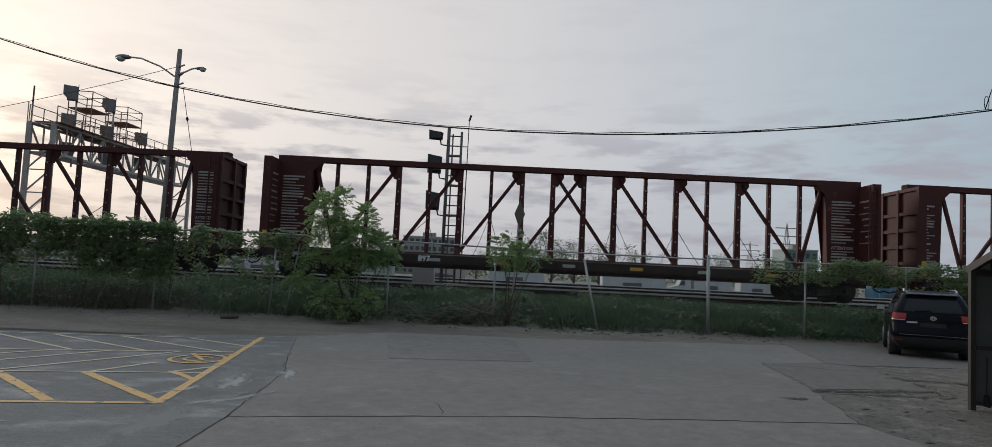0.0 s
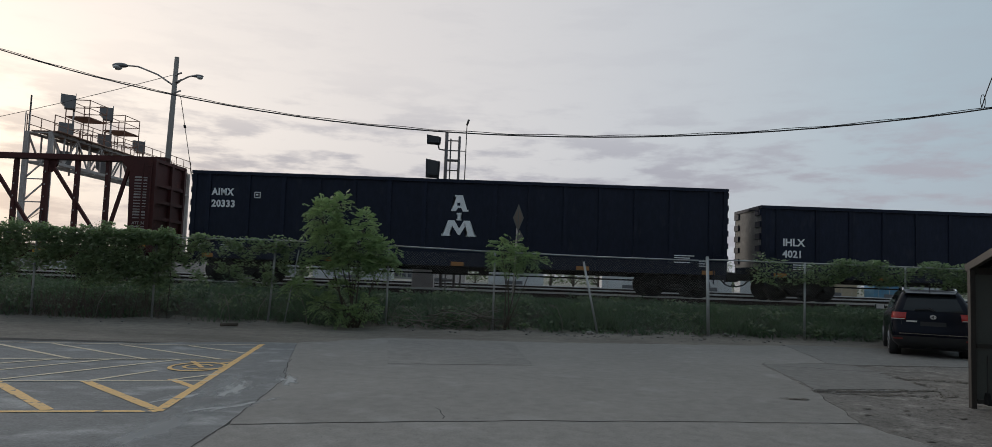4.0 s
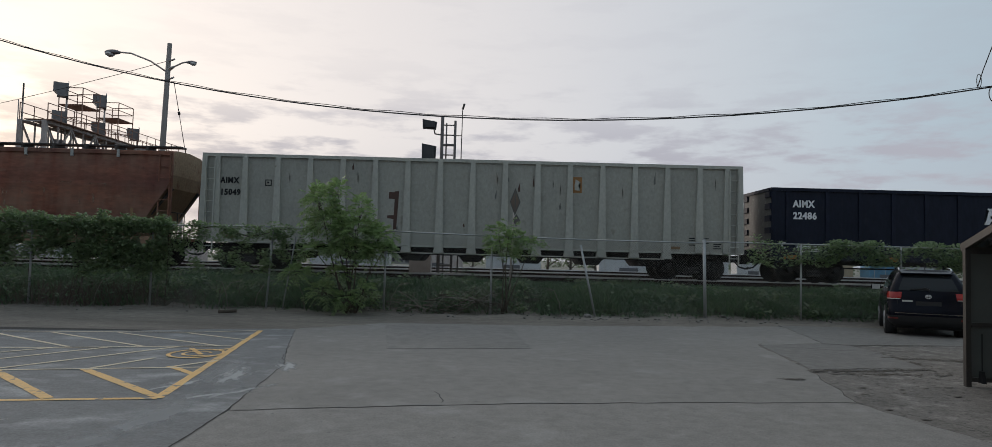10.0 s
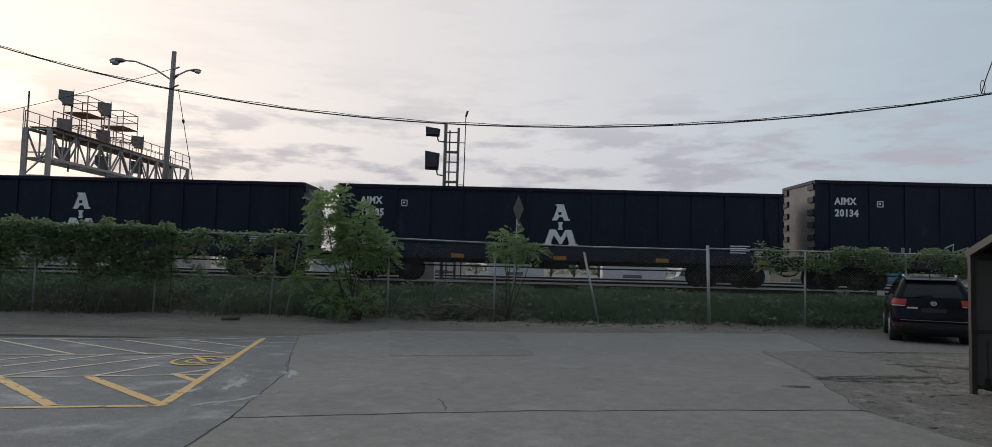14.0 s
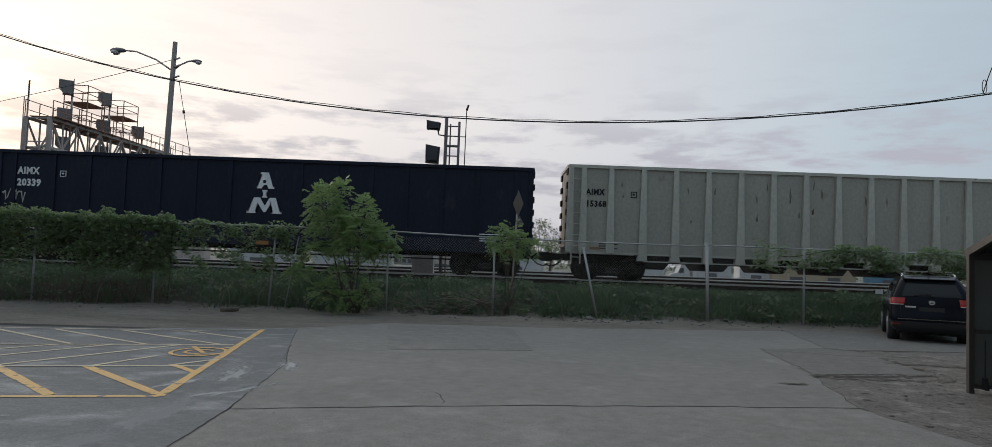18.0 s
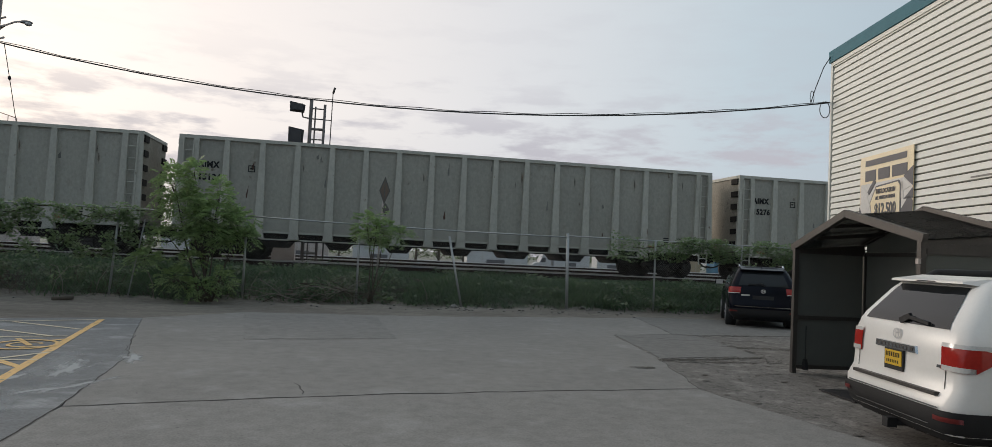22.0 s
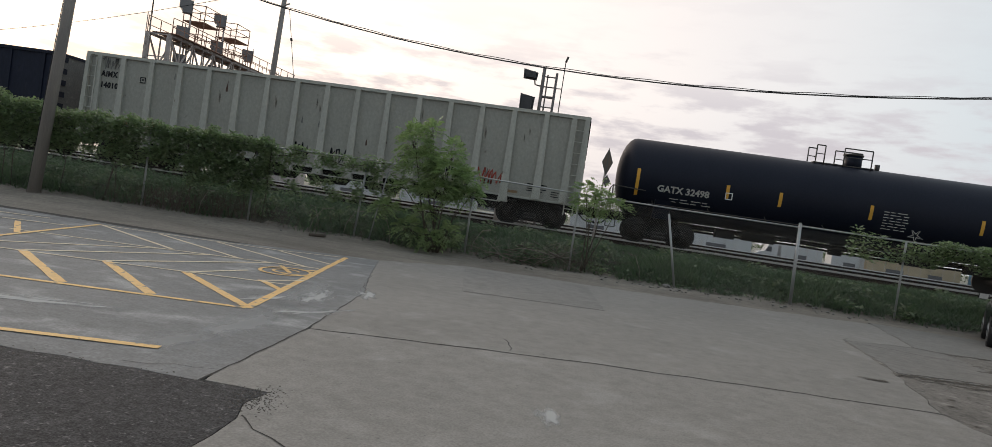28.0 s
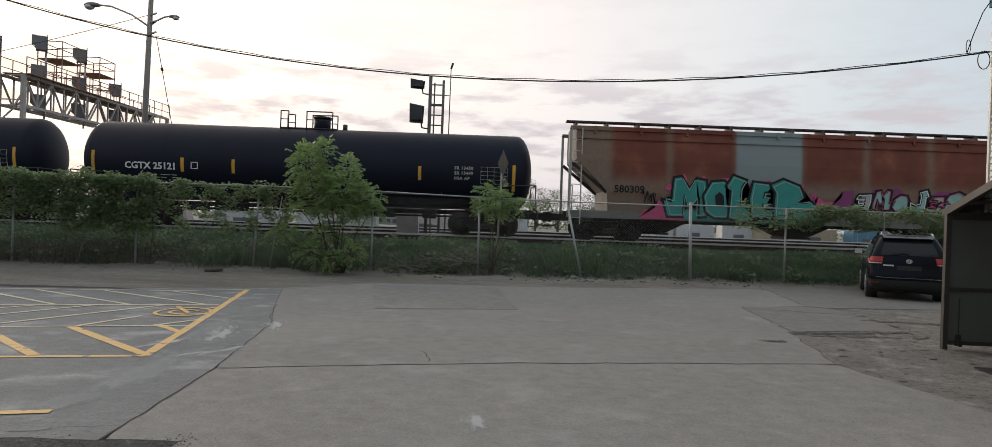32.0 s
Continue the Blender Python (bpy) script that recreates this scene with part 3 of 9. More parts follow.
    "diamond": material("faded_tan_sign", (0.165, 0.125, 0.095), (0.12, 0.09, 0.075), rough=0.7, bump=0),
    "sign_back": material("sign_back_metal", (0.13, 0.125, 0.115), rough=0.6, metal=0.2, bump=0),
}


# ---- mesh tools ----
def box(bm, x0, x1, y0, y1, z0, z1):
    v = [bm.verts.new(p) for p in ((x0, y0, z0), (x1, y0, z0), (x1, y1, z0), (x0, y1, z0), (x0, y0, z1), (x1, y0, z1), (x1, y1, z1), (x0, y1, z1))]
    for f in ((3, 2, 1, 0), (4, 5, 6, 7), (0, 1, 5, 4), (1, 2, 6, 5), (2, 3, 7, 6), (3, 0, 4, 7)):
        bm.faces.new([v[i] for i in f])
    return bm


def slab(bm, corners, t):
    """A quad or polygon (list of points) given thickness along its normal's back."""
    pts = [Vector(p) for p in corners]
    n = (pts[1] - pts[0]).cross(pts[2] - pts[0]).normalized() * t
    a = [bm.verts.new(p) for p in pts]
    b = [bm.verts.new(p - n) for p in pts]
    bm.faces.new(a)
    bm.faces.new(b[::-1])
    k = len(a)
    for i in range(k):
        bm.faces.new((a[i], b[i], b[(i + 1) % k], a[(i + 1) % k]))
    return bm


def tube(bm, p, q, r, r2=None, n=8, caps=True):
    p, q = Vector(p), Vector(q)
    d = (q - p).normalized()
    s = d.orthogonal().normalized()
    u = d.cross(s)
    r2 = r if r2 is None else r2
    rings = []
    for c, rad in ((p, r), (q, r2)):
        rings.append([bm.verts.new(c + (s * math.cos(a) + u * math.sin(a)) * rad) for a in (2 * math.pi * i / n for i in range(n))])
    for i in range(n):
        f = bm.faces.new((rings[0][i], rings[0][(i + 1) % n], rings[1][(i + 1) % n], rings[1][i]))
        f.smooth = n > 6
    if caps:
        bm.faces.new(rings[0][::-1])
        bm.faces.new(rings[1])
    return bm


def bar(bm, p, q, w, h=None):
    """A square-section bar from p to q."""
    p, q = Vector(p), Vector(q)
    d = (q - p).normalized()
    s = d.cross(Vector((0, 0, 1)))
    s = s.normalized() if s.length > 1e-3 else Vector((1, 0, 0))
    u = s.cross(d)
    h = w if h is None else h
    rings = []
    for c in (p, q):
        rings.append([bm.verts.new(c + s * a * w / 2 + u * b * h / 2) for a, b in ((-1, -1), (1, -1), (1, 1), (-1, 1))])
    for i in range(4):
        bm.faces.new((rings[0][i], rings[0][(i + 1) % 4], rings[1][(i + 1) % 4], rings[1][i]))
    bm.faces.new(rings[0][::-1])
    bm.faces.new(rings[1])
    return bm


def pipe(bm, pts, r, n=6):
    """One continuous round bar through the points."""
    pts = [Vector(p) for p in pts]
    rings, side = [], None
    for i, p in enumerate(pts):
        d = (pts[min(i + 1, len(pts) - 1)] - pts[max(i - 1, 0)]).normalized()
        side = d.orthogonal().normalized() if side is None else (side - d * side.dot(d)).normalized()
        u = d.cross(side)
        rings.append([bm.verts.new(p + (side * math.cos(a) + u * math.sin(a)) * r) for a in (2 * math.pi * k / n for k in range(n))])
    for a, b in zip(rings, rings[1:]):
        for k in range(n):
            bm.faces.new((a[k], a[(k + 1) % n], b[(k + 1) % n], b[k])).smooth = True
    bm.faces.new(rings[0][::-1])
    bm.faces.new(rings[-1])
    return bm


def prism(bm, outline, y0, y1):
    """An outline of (x, z) pushed from y0 to y1."""
    a = [bm.verts.new((x, y0, z)) for x, z in outline]
    b = [bm.verts.new((x, y1, z)) for x, z in outline]
    k = len(a)
    fa, fb = bm.faces.new(a), bm.faces.new(b[::-1])
    for i in range(k):
        bm.faces.new((a[i], b[i], b[(i + 1) % k], a[(i + 1) % k]))
    bmesh.ops.triangulate(bm, faces=[fa, fb])
    return bm


def prism_x(bm, outline, x0, x1):
    """An outline of (y, z) pushed from x0 to x1."""
    a = [bm.verts.new((x0, y, z)) for y, z in outline]
    b = [bm.verts.new((x1, y, z)) for y, z in outline]
    k = len(a)
    fa, fb = bm.faces.new(a), bm.faces.new(b[::-1])
    for i in range(k):
        bm.faces.new((a[i], b[i], b[(i + 1) % k], a[(i + 1) % k]))
    bmesh.ops.triangulate(bm, faces=[fa, fb])
    return bm


def mesh_of(name, bm, mat, bevel=0.0):
    if bevel:
        bmesh.ops.bevel(bm, geom=[e for e in bm.edges if e.is_manifold and e.calc_face_angle(0) > 0.6], offset=bevel, segments=2, affect="EDGES", clamp_overlap=True)
    bmesh.ops.recalc_face_normals(bm, faces=bm.faces)
    me = bpy.data.meshes.new(name)
    bm.to_mesh(me)
    bm.free()
    me.materials.append(mat)
    return me


def part(name, bm, mat, parent=None, label="", bevel=0.0, at=None):
    data = bm if isinstance(bm, bpy.types.Mesh) else mesh_of(name, bm, mat, bevel)
    ob = new(name, data)
    if at is not None:
        ob.matrix_basis = at
    if parent is not None:
        ob.parent = parent
    if label:
        tagged(ob, label)
    return ob


def root(name, m, label, category, group="", kind=""):
    ob = new(name)
    ob.matrix_basis = m
    return tagged(ob, label, category, group, kind)


def B():
    return bmesh.new()


def words(text, size, mat, name="lettering", thick=0.004, align="LEFT", stretch=1.0, bold=0.03, space=1.0):
    """A mesh of the text in Blender's own font, in its xz plane, facing -y."""
    cu = bpy.data.curves.new(name, "FONT")
    cu.body, cu.size, cu.extrude, cu.resolution_u, cu.align_x = text, size, thick, 2, align
    cu.offset, cu.space_character = size * bold, space
    tmp = bpy.data.objects.new(name, cu)
    me = bpy.data.meshes.new_from_object(tmp)
    bpy.data.objects.remove(tmp)
    bpy.data.curves.remove(cu)
    me.transform(Matrix.Diagonal((stretch, 1, 1, 1)))
    me.transform(Matrix.Rotation(radians(90), 4, "X"))
    me.materials.clear()
    me.materials.append(mat)
    me.name = name
    return me


def from_quads(name, verts, faces, mat):
    me = bpy.data.meshes.new(name)
    me.from_pydata(verts, [], faces)
    me.materials.append(mat)
    return me


def leaves(name, spots, size, mat, seed=1, droop=0.5, thin=0.45):
    """Many folded leaves: each two triangles, at the given centres."""
    rnd = random.Random(seed)
    verts, faces = [], []
    for c in spots:
        a = rnd.uniform(0, 2 * math.pi)
        tilt = rnd.uniform(-0.6, 1.0) * droop
        s = size * rnd.uniform(0.6, 1.35)
        d = Vector((math.cos(a) * math.cos(tilt), math.sin(a) * math.cos(tilt), -math.sin(tilt)))
        w = Vector((-math.sin(a), math.cos(a), rnd.uniform(-0.5, 0.5))).normalized() * s * thin
        k = len(verts)
        c = Vector(c)
        verts += [c - d * s * 0.5, c + w, c + d * s * 0.5, c - w * 0.9 - Vector((0, 0, s * 0.12))]
        faces += [(k, k + 1, k + 2), (k, k + 2, k + 3)]
    return from_quads(name, [tuple(v) for v in verts], faces, mat)


def fronds(name, roots, size, mat, seed=1):
    """Feathery compound leaves: at each (point, direction) a drooping stalk with pairs of narrow leaflets."""
    rnd = random.Random(seed)
    verts, faces = [], []
    for p, d in roots:
        p, d = Vector(p), Vector(d).normalized()
        s = size * rnd.uniform(0.7, 1.25)
        side = d.cross(Vector((0, 0, 1)))
        side = side.normalized() if side.length > 0.05 else Vector((1, 0, 0))
        n = 4
        for i in range(1, n + 1):
            t = i / n
            c = p + d * s * t - Vector((0, 0, s * 0.5 * t * t))
            w = side * (0.38 - 0.16 * abs(t - 0.5)) * s * rnd.uniform(0.8, 1.2)
            for q in (-1, 1):
                k = len(verts)
                tip = c + w * q + d * s * 0.2 - Vector((0, 0, s * rnd.uniform(0.06, 0.3)))
                ax = d * s * 0.1
                mid = c.lerp(tip, 0.5)
                verts += [tuple(c), tuple(mid + ax), tuple(tip), tuple(mid - ax)]
                faces += [(k, k + 1, k + 2), (k, k + 2, k + 3)]
        k = len(verts)
        c = p + d * s - Vector((0, 0, s * 0.5))
        verts += [tuple(c), tuple(c + d * s * 0.15 + side * s * 0.06), tuple(c + d * s * 0.3 - Vector((0, 0, s * 0.12))), tuple(c + d * s * 0.15 - side * s * 0.06)]
        faces += [(k, k + 1, k + 2), (k, k + 2, k + 3)]
    return from_quads(name, verts, faces, mat)

# ---- ground, lot and tracks ----
def fence_y(x):
    return 20.3 + 0.07 * max(min(x, 14.0), -32.0)


def ground_z(x, y):
    f = y - fence_y(x)
    if f < -2.0:
        z = -0.05
    elif f < 0:
        z = -0.05 + 0.09 * (f + 2.0) / 2
    elif y < 23.4:
        z = 0.04 + 0.68 * (f / max(23.4 - fence_y(x), 0.5)) ** 0.75
    elif y < 26.1:
        z = 0.72
    elif y < 52:
        z = 0.78
    elif y < 60:
        z = 0.78 - 2.2 * (y - 52) / 8
    else:
        z = -1.42
    if -1.5 < f and y < 26.1 and abs(x) < 60:
        z += 0.07 * noise.noise((x * 0.8, y * 0.9, 0)) + 0.03 * noise.noise((x * 3, y * 3, 5))
    return z


def build_ground():
    xs = [-3000, -800, -300, -120] + [-60 + 0.6 * i for i in range(201)] + [120, 300, 800, 3000]
    ys = [-300, -60, -20, 0, 8, 14, 16] + [17 + 0.3 * i for i in range(24)] + [24.5, 25.3, 26.05, 26.3, 29, 32, 36, 39, 47, 52, 56, 60, 70, 110, 200, 500, 1200, 4000]
    verts = [(x, y, ground_z(x, y)) for y in ys for x in xs]
    w = len(xs)
    faces, slots = [], []
    for j in range(len(ys) - 1):
        for i in range(w - 1):
            faces.append((j * w + i, j * w + i + 1, (j + 1) * w + i + 1, (j + 1) * w + i))
            x, y = (xs[i] + xs[i + 1]) / 2, (ys[j] + ys[j + 1]) / 2
            f = y - fence_y(x)
            slots.append(0 if f < 0.2 else 1 if y < 26.1 else 2 if y < 59 else 3)
    me = from_quads("ground", verts, faces, M["dirt"])
    for k in ("soil", "ballast", "yard"):
        me.materials.append(M[k])
    me.polygons.foreach_set("material_index", slots)
    me.polygons.foreach_set("use_smooth", [True] * len(slots))
    tagged(new("ground", me), "sandy dirt, weedy bank and dark railway ballast", "ground", kind="structure")


build_ground()


def jag(pts, amount, step=0.25, seed=3):
    """A ragged version of a polyline of (x, y)."""
    rnd, out = random.Random(seed), []
    for (ax, ay), (bx, by) in zip(pts, pts[1:]):
        n = max(1, int(math.hypot(bx - ax, by - ay) / step))
        for i in range(n):
            k = i / n
            out.append((ax + (bx - ax) * k + rnd.uniform(-amount, amount), ay + (by - ay) * k + rnd.uniform(-amount, amount)))
    return out + [pts[-1]]


# joints of the lot
JOINT_LONG = jag([(-4.2, 15.3), (-3.61, 12.73), (-3.0, 10.38), (-2.8, 8.54), (-2.66, 7.25), (-2.6, 5.93), (-2.57, 4.91)], 0.012, seed=1)
JOINT_CROSS = jag([(-2.66, 7.25), (-1.9, 7.46), (0.22, 7.95), (2.06, 8.22), (4.4, 8.5)], 0.02, seed=2)
JOINT_RIGHT = jag([(4.4, 8.5), (5.0, 11.2), (5.4, 14.3), (7.9, 19.0)], 0.04, seed=4)
JOINT_NEAR = jag([(-2.55, 4.92), (-2.05, 4.9), (-2.0, 4.3), (-1.95, 3.7), (-1.7, -6.0)], 0.04, seed=5)
JOINT_NEAR_RIGHT = jag([(4.4, 8.5), (5.2, 4.0), (6.2, -6.0)], 0.05, seed=6)
JOINT_ASPHALT = jag([(-14.0, 4.6), (-4.15, 4.87), (-2.55, 4.92)], 0.03, seed=7)
EDGE_LEFT = jag([(-40.0, 13.2), (-9.5, 13.9), (-7.1, 14.2), (-4.9, 15.2), (-4.2, 15.3)], 0.06, seed=8)
EDGE_FAR = jag([(-4.2, 15.3), (-2.5, 17.2), (1.9, 17.6), (7.9, 19.0)], 0.08, seed=9)
EDGE_RIGHT = jag([(7.9, 19.0), (9.9, 18.6), (14.0, 18.6)], 0.1, seed=10)


SPLIT = min(range(len(JOINT_LONG)), key=lambda i: abs(JOINT_LONG[i][1] - 7.25))


def shrink(pts, d):
    """The outline moved inwards by d."""
    n, out = len(pts), []
    area = sum(pts[i][0] * pts[(i + 1) % n][1] - pts[(i + 1) % n][0] * pts[i][1] for i in range(n))
    s = 1 if area > 0 else -1
    for i in range(n):
        (ax, ay), (bx, by), (cx, cy) = pts[i - 1], pts[i], pts[(i + 1) % n]
        nx, ny = -(cy - ay), cx - ax
        k = math.hypot(nx, ny) or 1
        out.append((bx + s * nx / k * d, by + s * ny / k * d))
    return out


def pave(name, outline, mat, label, parent, z=0.0, gap=0.004, thick=0.05):
    bm = B()
    pts = shrink(outline, gap)
    a = [bm.verts.new((x, y, z)) for x, y in pts]
    b = [bm.verts.new((x, y, z - thick)) for x, y in pts]
    f = bm.faces.new(a)
    for i in range(len(a)):
        bm.faces.new((a[i - 1], a[i], b[i], b[i - 1]))
    bmesh.ops.triangulate(bm, faces=[f])
    return part(name, bm, mat, parent, label)


def build_lot():
    lot = root("pavement", pose(0, 0, 0), "grey concrete parking lot with dark cracked joints", "pavement", kind="structure")
    bm = B()
    slab(bm, [(-45, -40, -0.03), (20, -40, -0.03), (20, 18.2, -0.03), (-4.5, 14.8, -0.03), (-45, 13.0, -0.03)], 0.02)
    part("bedding", bm, M["crack"], lot, "dark joint filling under the slabs")
    pave("slab", [*EDGE_LEFT, *JOINT_LONG[1:], *JOINT_ASPHALT[::-1][1:], (-40.0, 4.2)], M["concrete_cool"], "", lot)
    pave("slab", [*EDGE_FAR, *JOINT_RIGHT[::-1][1:], *JOINT_CROSS[::-1][1:], *JOINT_LONG[1:SPLIT][::-1]], M["concrete"], "", lot)
    pave("slab", [*JOINT_CROSS, *JOINT_NEAR_RIGHT[1:], *JOINT_NEAR[::-1], *JOINT_LONG[SPLIT + 1:-1][::-1]], M["concrete"], "", lot)
    pave("asphalt_patch", [*JOINT_ASPHALT, *JOINT_NEAR[1:], (-14.0, -6.0)], M["asphalt"], "fresh dark asphalt patch", lot)
    pave("old_asphalt", [*JOINT_RIGHT, *EDGE_RIGHT[1:], (16, 12), (16, -6), *JOINT_NEAR_RIGHT[::-1][:-1]], M["old_asphalt"], "worn brownish asphalt", lot)
    pave("repair_patch", jag([(-2.45, 16.6), (-1.8, 12.4), (0.75, 12.9), (0.62, 14.8), (0.5, 17.0), (-2.45, 16.6)], 0.03, seed=12)[:-1], M["patch"], "darker square repair", lot, z=0.005)
    pave("asphalt_patch", jag([(7.85, 19.3), (7.04, 15.02), (7.43, 14.76), (8.6, 14.95), (10.2, 15.2), (13.2, 15.6), (13.4, 19.1), (9.9, 19.2), (7.85, 19.3)], 0.05, seed=13)[:-1], M["smooth_asphalt"], "smooth grey asphalt", lot, z=0.006)
    pave("repair_patch", jag([(5.46, 14.4), (5.07, 11.2), (5.5, 11.05), (6.2, 11.25), (7.13, 11.42), (7.27, 12.75), (7.48, 13.7), (7.43, 14.7), (7.02, 14.96), (5.46, 14.4)], 0.04, seed=14)[:-1], M["smooth_asphalt"], "square repair with a broken edge", lot, z=0.006)
    pave("slab", jag([(7.8, 19.0), (5.5, 14.44), (7.0, 15.0), (7.8, 19.0)], 0.02, seed=15)[:-1], M["concrete"], "", lot, z=0.004)
    # fine wandering cracks
    for pts, w, s in ((jag(JOINT_CROSS, 0.008, 0.09, 51), 0.04, 51), (jag([q for q in JOINT_LONG if q[1] < 10.6], 0.004, 0.1, 52), 0.026, 52), ([(-0.5, 7.9), (-0.55, 8.2), (-0.66, 8.55)], 0.018, 21), ([(-2.0, 4.4), (-1.4, 3.9), (-0.6, 3.75), (0.6, 3.6)], 0.02, 22), ([(-3.3, 5.0), (-2.95, 5.2), (-2.62, 5.25)], 0.01, 23),
                      ([(4.4, 8.5), (4.9, 7.4), (5.1, 6.2), (5.9, 4.9)], 0.009, 24), ([(-3.02, 10.4), (-3.35, 11.6), (-3.53, 12.56)], 0.016, 25), ([(5.4, 14.3), (7.0, 13.7), (8.6, 13.9)], 0.035, 26),
                      ([(5.0, 11.0), (5.5, 11.25), (6.3, 11.4)], 0.09, 27), ([(-1.8, 12.35), (0.75, 12.85)], 0.025, 29)):
        line = list(pts) if s in (51, 52) else jag(pts, 0.04, 0.15, s)
        rnd, bm, ring = random.Random(s), B(), []
        for i, (x, y) in enumerate(line):
            (ax, ay), (bx, by) = line[max(i - 1, 0)], line[min(i + 1, len(line) - 1)]
            k = math.hypot(bx - ax, by - ay) or 1
            e = [w * rnd.uniform(0.15, 0.5) for _ in (0, 1)]
            ring.append([bm.verts.new((x + (by - ay) / k * q, y - (bx - ax) / k * q, 0.009 if s in (26, 27, 29) else 0.003)) for q in (-e[0], e[1])])
        for a, b in zip(ring, ring[1:]):
            bm.faces.new((a[0], b[0], b[1], a[1]))
        part("crack", bm, M["crack"], lot, "dark crack")
    # potholes in the worn asphalt
    for x, y, a, b, s in ((4.3, 10.13, 0.15, 0.06, 31), (5.08, 11.0, 0.1, 0.07, 41), (5.65, 11.08, 0.2, 0.06, 44), (7.3, 12.2, 0.1, 0.2, 49)):
        rnd, bm = random.Random(s), B()
        bm.faces.new([bm.verts.new((x + a * math.cos(t) * rnd.uniform(0.35, 1.1), y + b * math.sin(t) * rnd.uniform(0.35, 1.1), 0.011)) for t in (2 * math.pi * i / 22 for i in range(22))])
        part("pothole", bm, M["broken"], lot, "shallow broken pothole")
    # crumbled asphalt along its broken edge
    rnd, verts, faces = random.Random(61), [], []
    for (ax, ay), (bx, by), n, wide in (((4.95, 10.95), (5.6, 11.1), 90, 0.07), ((5.5, 11.05), (7.1, 11.45), 200, 0.08), ((5.3, 10.75), (7.4, 10.9), 170, 0.12), ((7.2, 12.9), (8.6, 12.5), 130, 0.1),
                                        ((7.25, 11.5), (7.45, 13.8), 70, 0.05), ((7.4, 14.75), (9.4, 15.0), 90, 0.06), ((4.15, 10.1), (4.5, 10.16), 40, 0.05), ((5.0, 9.3), (7.6, 10.2), 55, 0.3), ((4.5, 8.4), (5.2, 5.0), 14, 0.05)):
        for i in range(n):
            t = rnd.random()
            cx, cy = ax + (bx - ax) * t + rnd.gauss(0, wide), ay + (by - ay) * t + rnd.gauss(0, wide)
            a, r, k = rnd.uniform(0, 6.28), 0.008 + 0.035 * rnd.random() ** 3, len(verts)
            verts += [(cx + 1.8 * r * rnd.uniform(0.5, 1.3) * math.cos(a + q * 1.256), cy + r * rnd.uniform(0.5, 1.3) * math.sin(a + q * 1.256), 0.0085) for q in range(5)] + [(cx, cy, rnd.uniform(0.0095, 0.014))]
            faces += [(k + q, k + (q + 1) % 5, k + 5) for q in range(5)]
    for i in range(420):
        t = rnd.random()
        cx, cy = (-7.5 + 5.0 * t, 4.82 + 0.02 * t) if i % 3 == 0 else (-2.08 + 0.1 * t, 4.95 - 0.5 * t)
        cx, cy = cx + rnd.gauss(0, 0.09), cy + rnd.gauss(0.04, 0.07)
        a, r, k = rnd.uniform(0, 6.28), rnd.uniform(0.003, 0.011), len(verts)
        verts += [(cx + r * rnd.uniform(0.5, 1.3) * math.cos(a + q * 1.256), cy + r * rnd.uniform(0.5, 1.3) * math.sin(a + q * 1.256), 0.0) for q in range(5)] + [(cx, cy, rnd.uniform(0.003, 0.01))]
        faces += [(k + q, k + (q + 1) % 5, k + 5) for q in range(5)]
    for x, y, w, h, turn in ((0.0, 5.6, 0.52, 0.24, 100), (-3.35, 9.3, 1.3, 0.5, 100), (-3.0, 8.2, 1.1, 0.45, 60), (-3.75, 8.6, 0.9, 0.35, 75), (-2.9, 10.2, 0.9, 0.35, 110), (-5.2, 6.4, 1.4, 0.4, 20)):
        bm = B()
        bm.faces.new([bm.verts.new((w * math.cos(t), h * math.sin(t), 0)) for t in (2 * math.pi * i / 20 for i in range(20))])
        part("scuff", bm, M["scuff"], lot, "pale chalky scrape on the concrete", at=pose(x, y, 0.0045, 0, 0, turn))
    for x, y, w, h, turn in ((-3.25, 7.0, 1.7, 0.5, 98), (-3.6, 9.6, 2.2, 0.45, 102), (-3.4, 5.9, 0.9, 0.5, 80)):
        bm = B()
        bm.faces.new([bm.verts.new((w * math.cos(t), h * math.sin(t), 0)) for t in (2 * math.pi * i / 24 for i in range(24))])
        part("scuff", bm, M["chalk"], lot, "thin chalky bloom on the concrete", at=pose(x, y, 0.0042, 0, 0, turn))
    crumbs = part("crumbled_asphalt", from_quads("crumbled_asphalt", verts, faces, M["broken"]), None, lot)
    tagged(crumbs, "loose dark asphalt crumbs", kind="stuff")
    return lot


lot = build_lot()


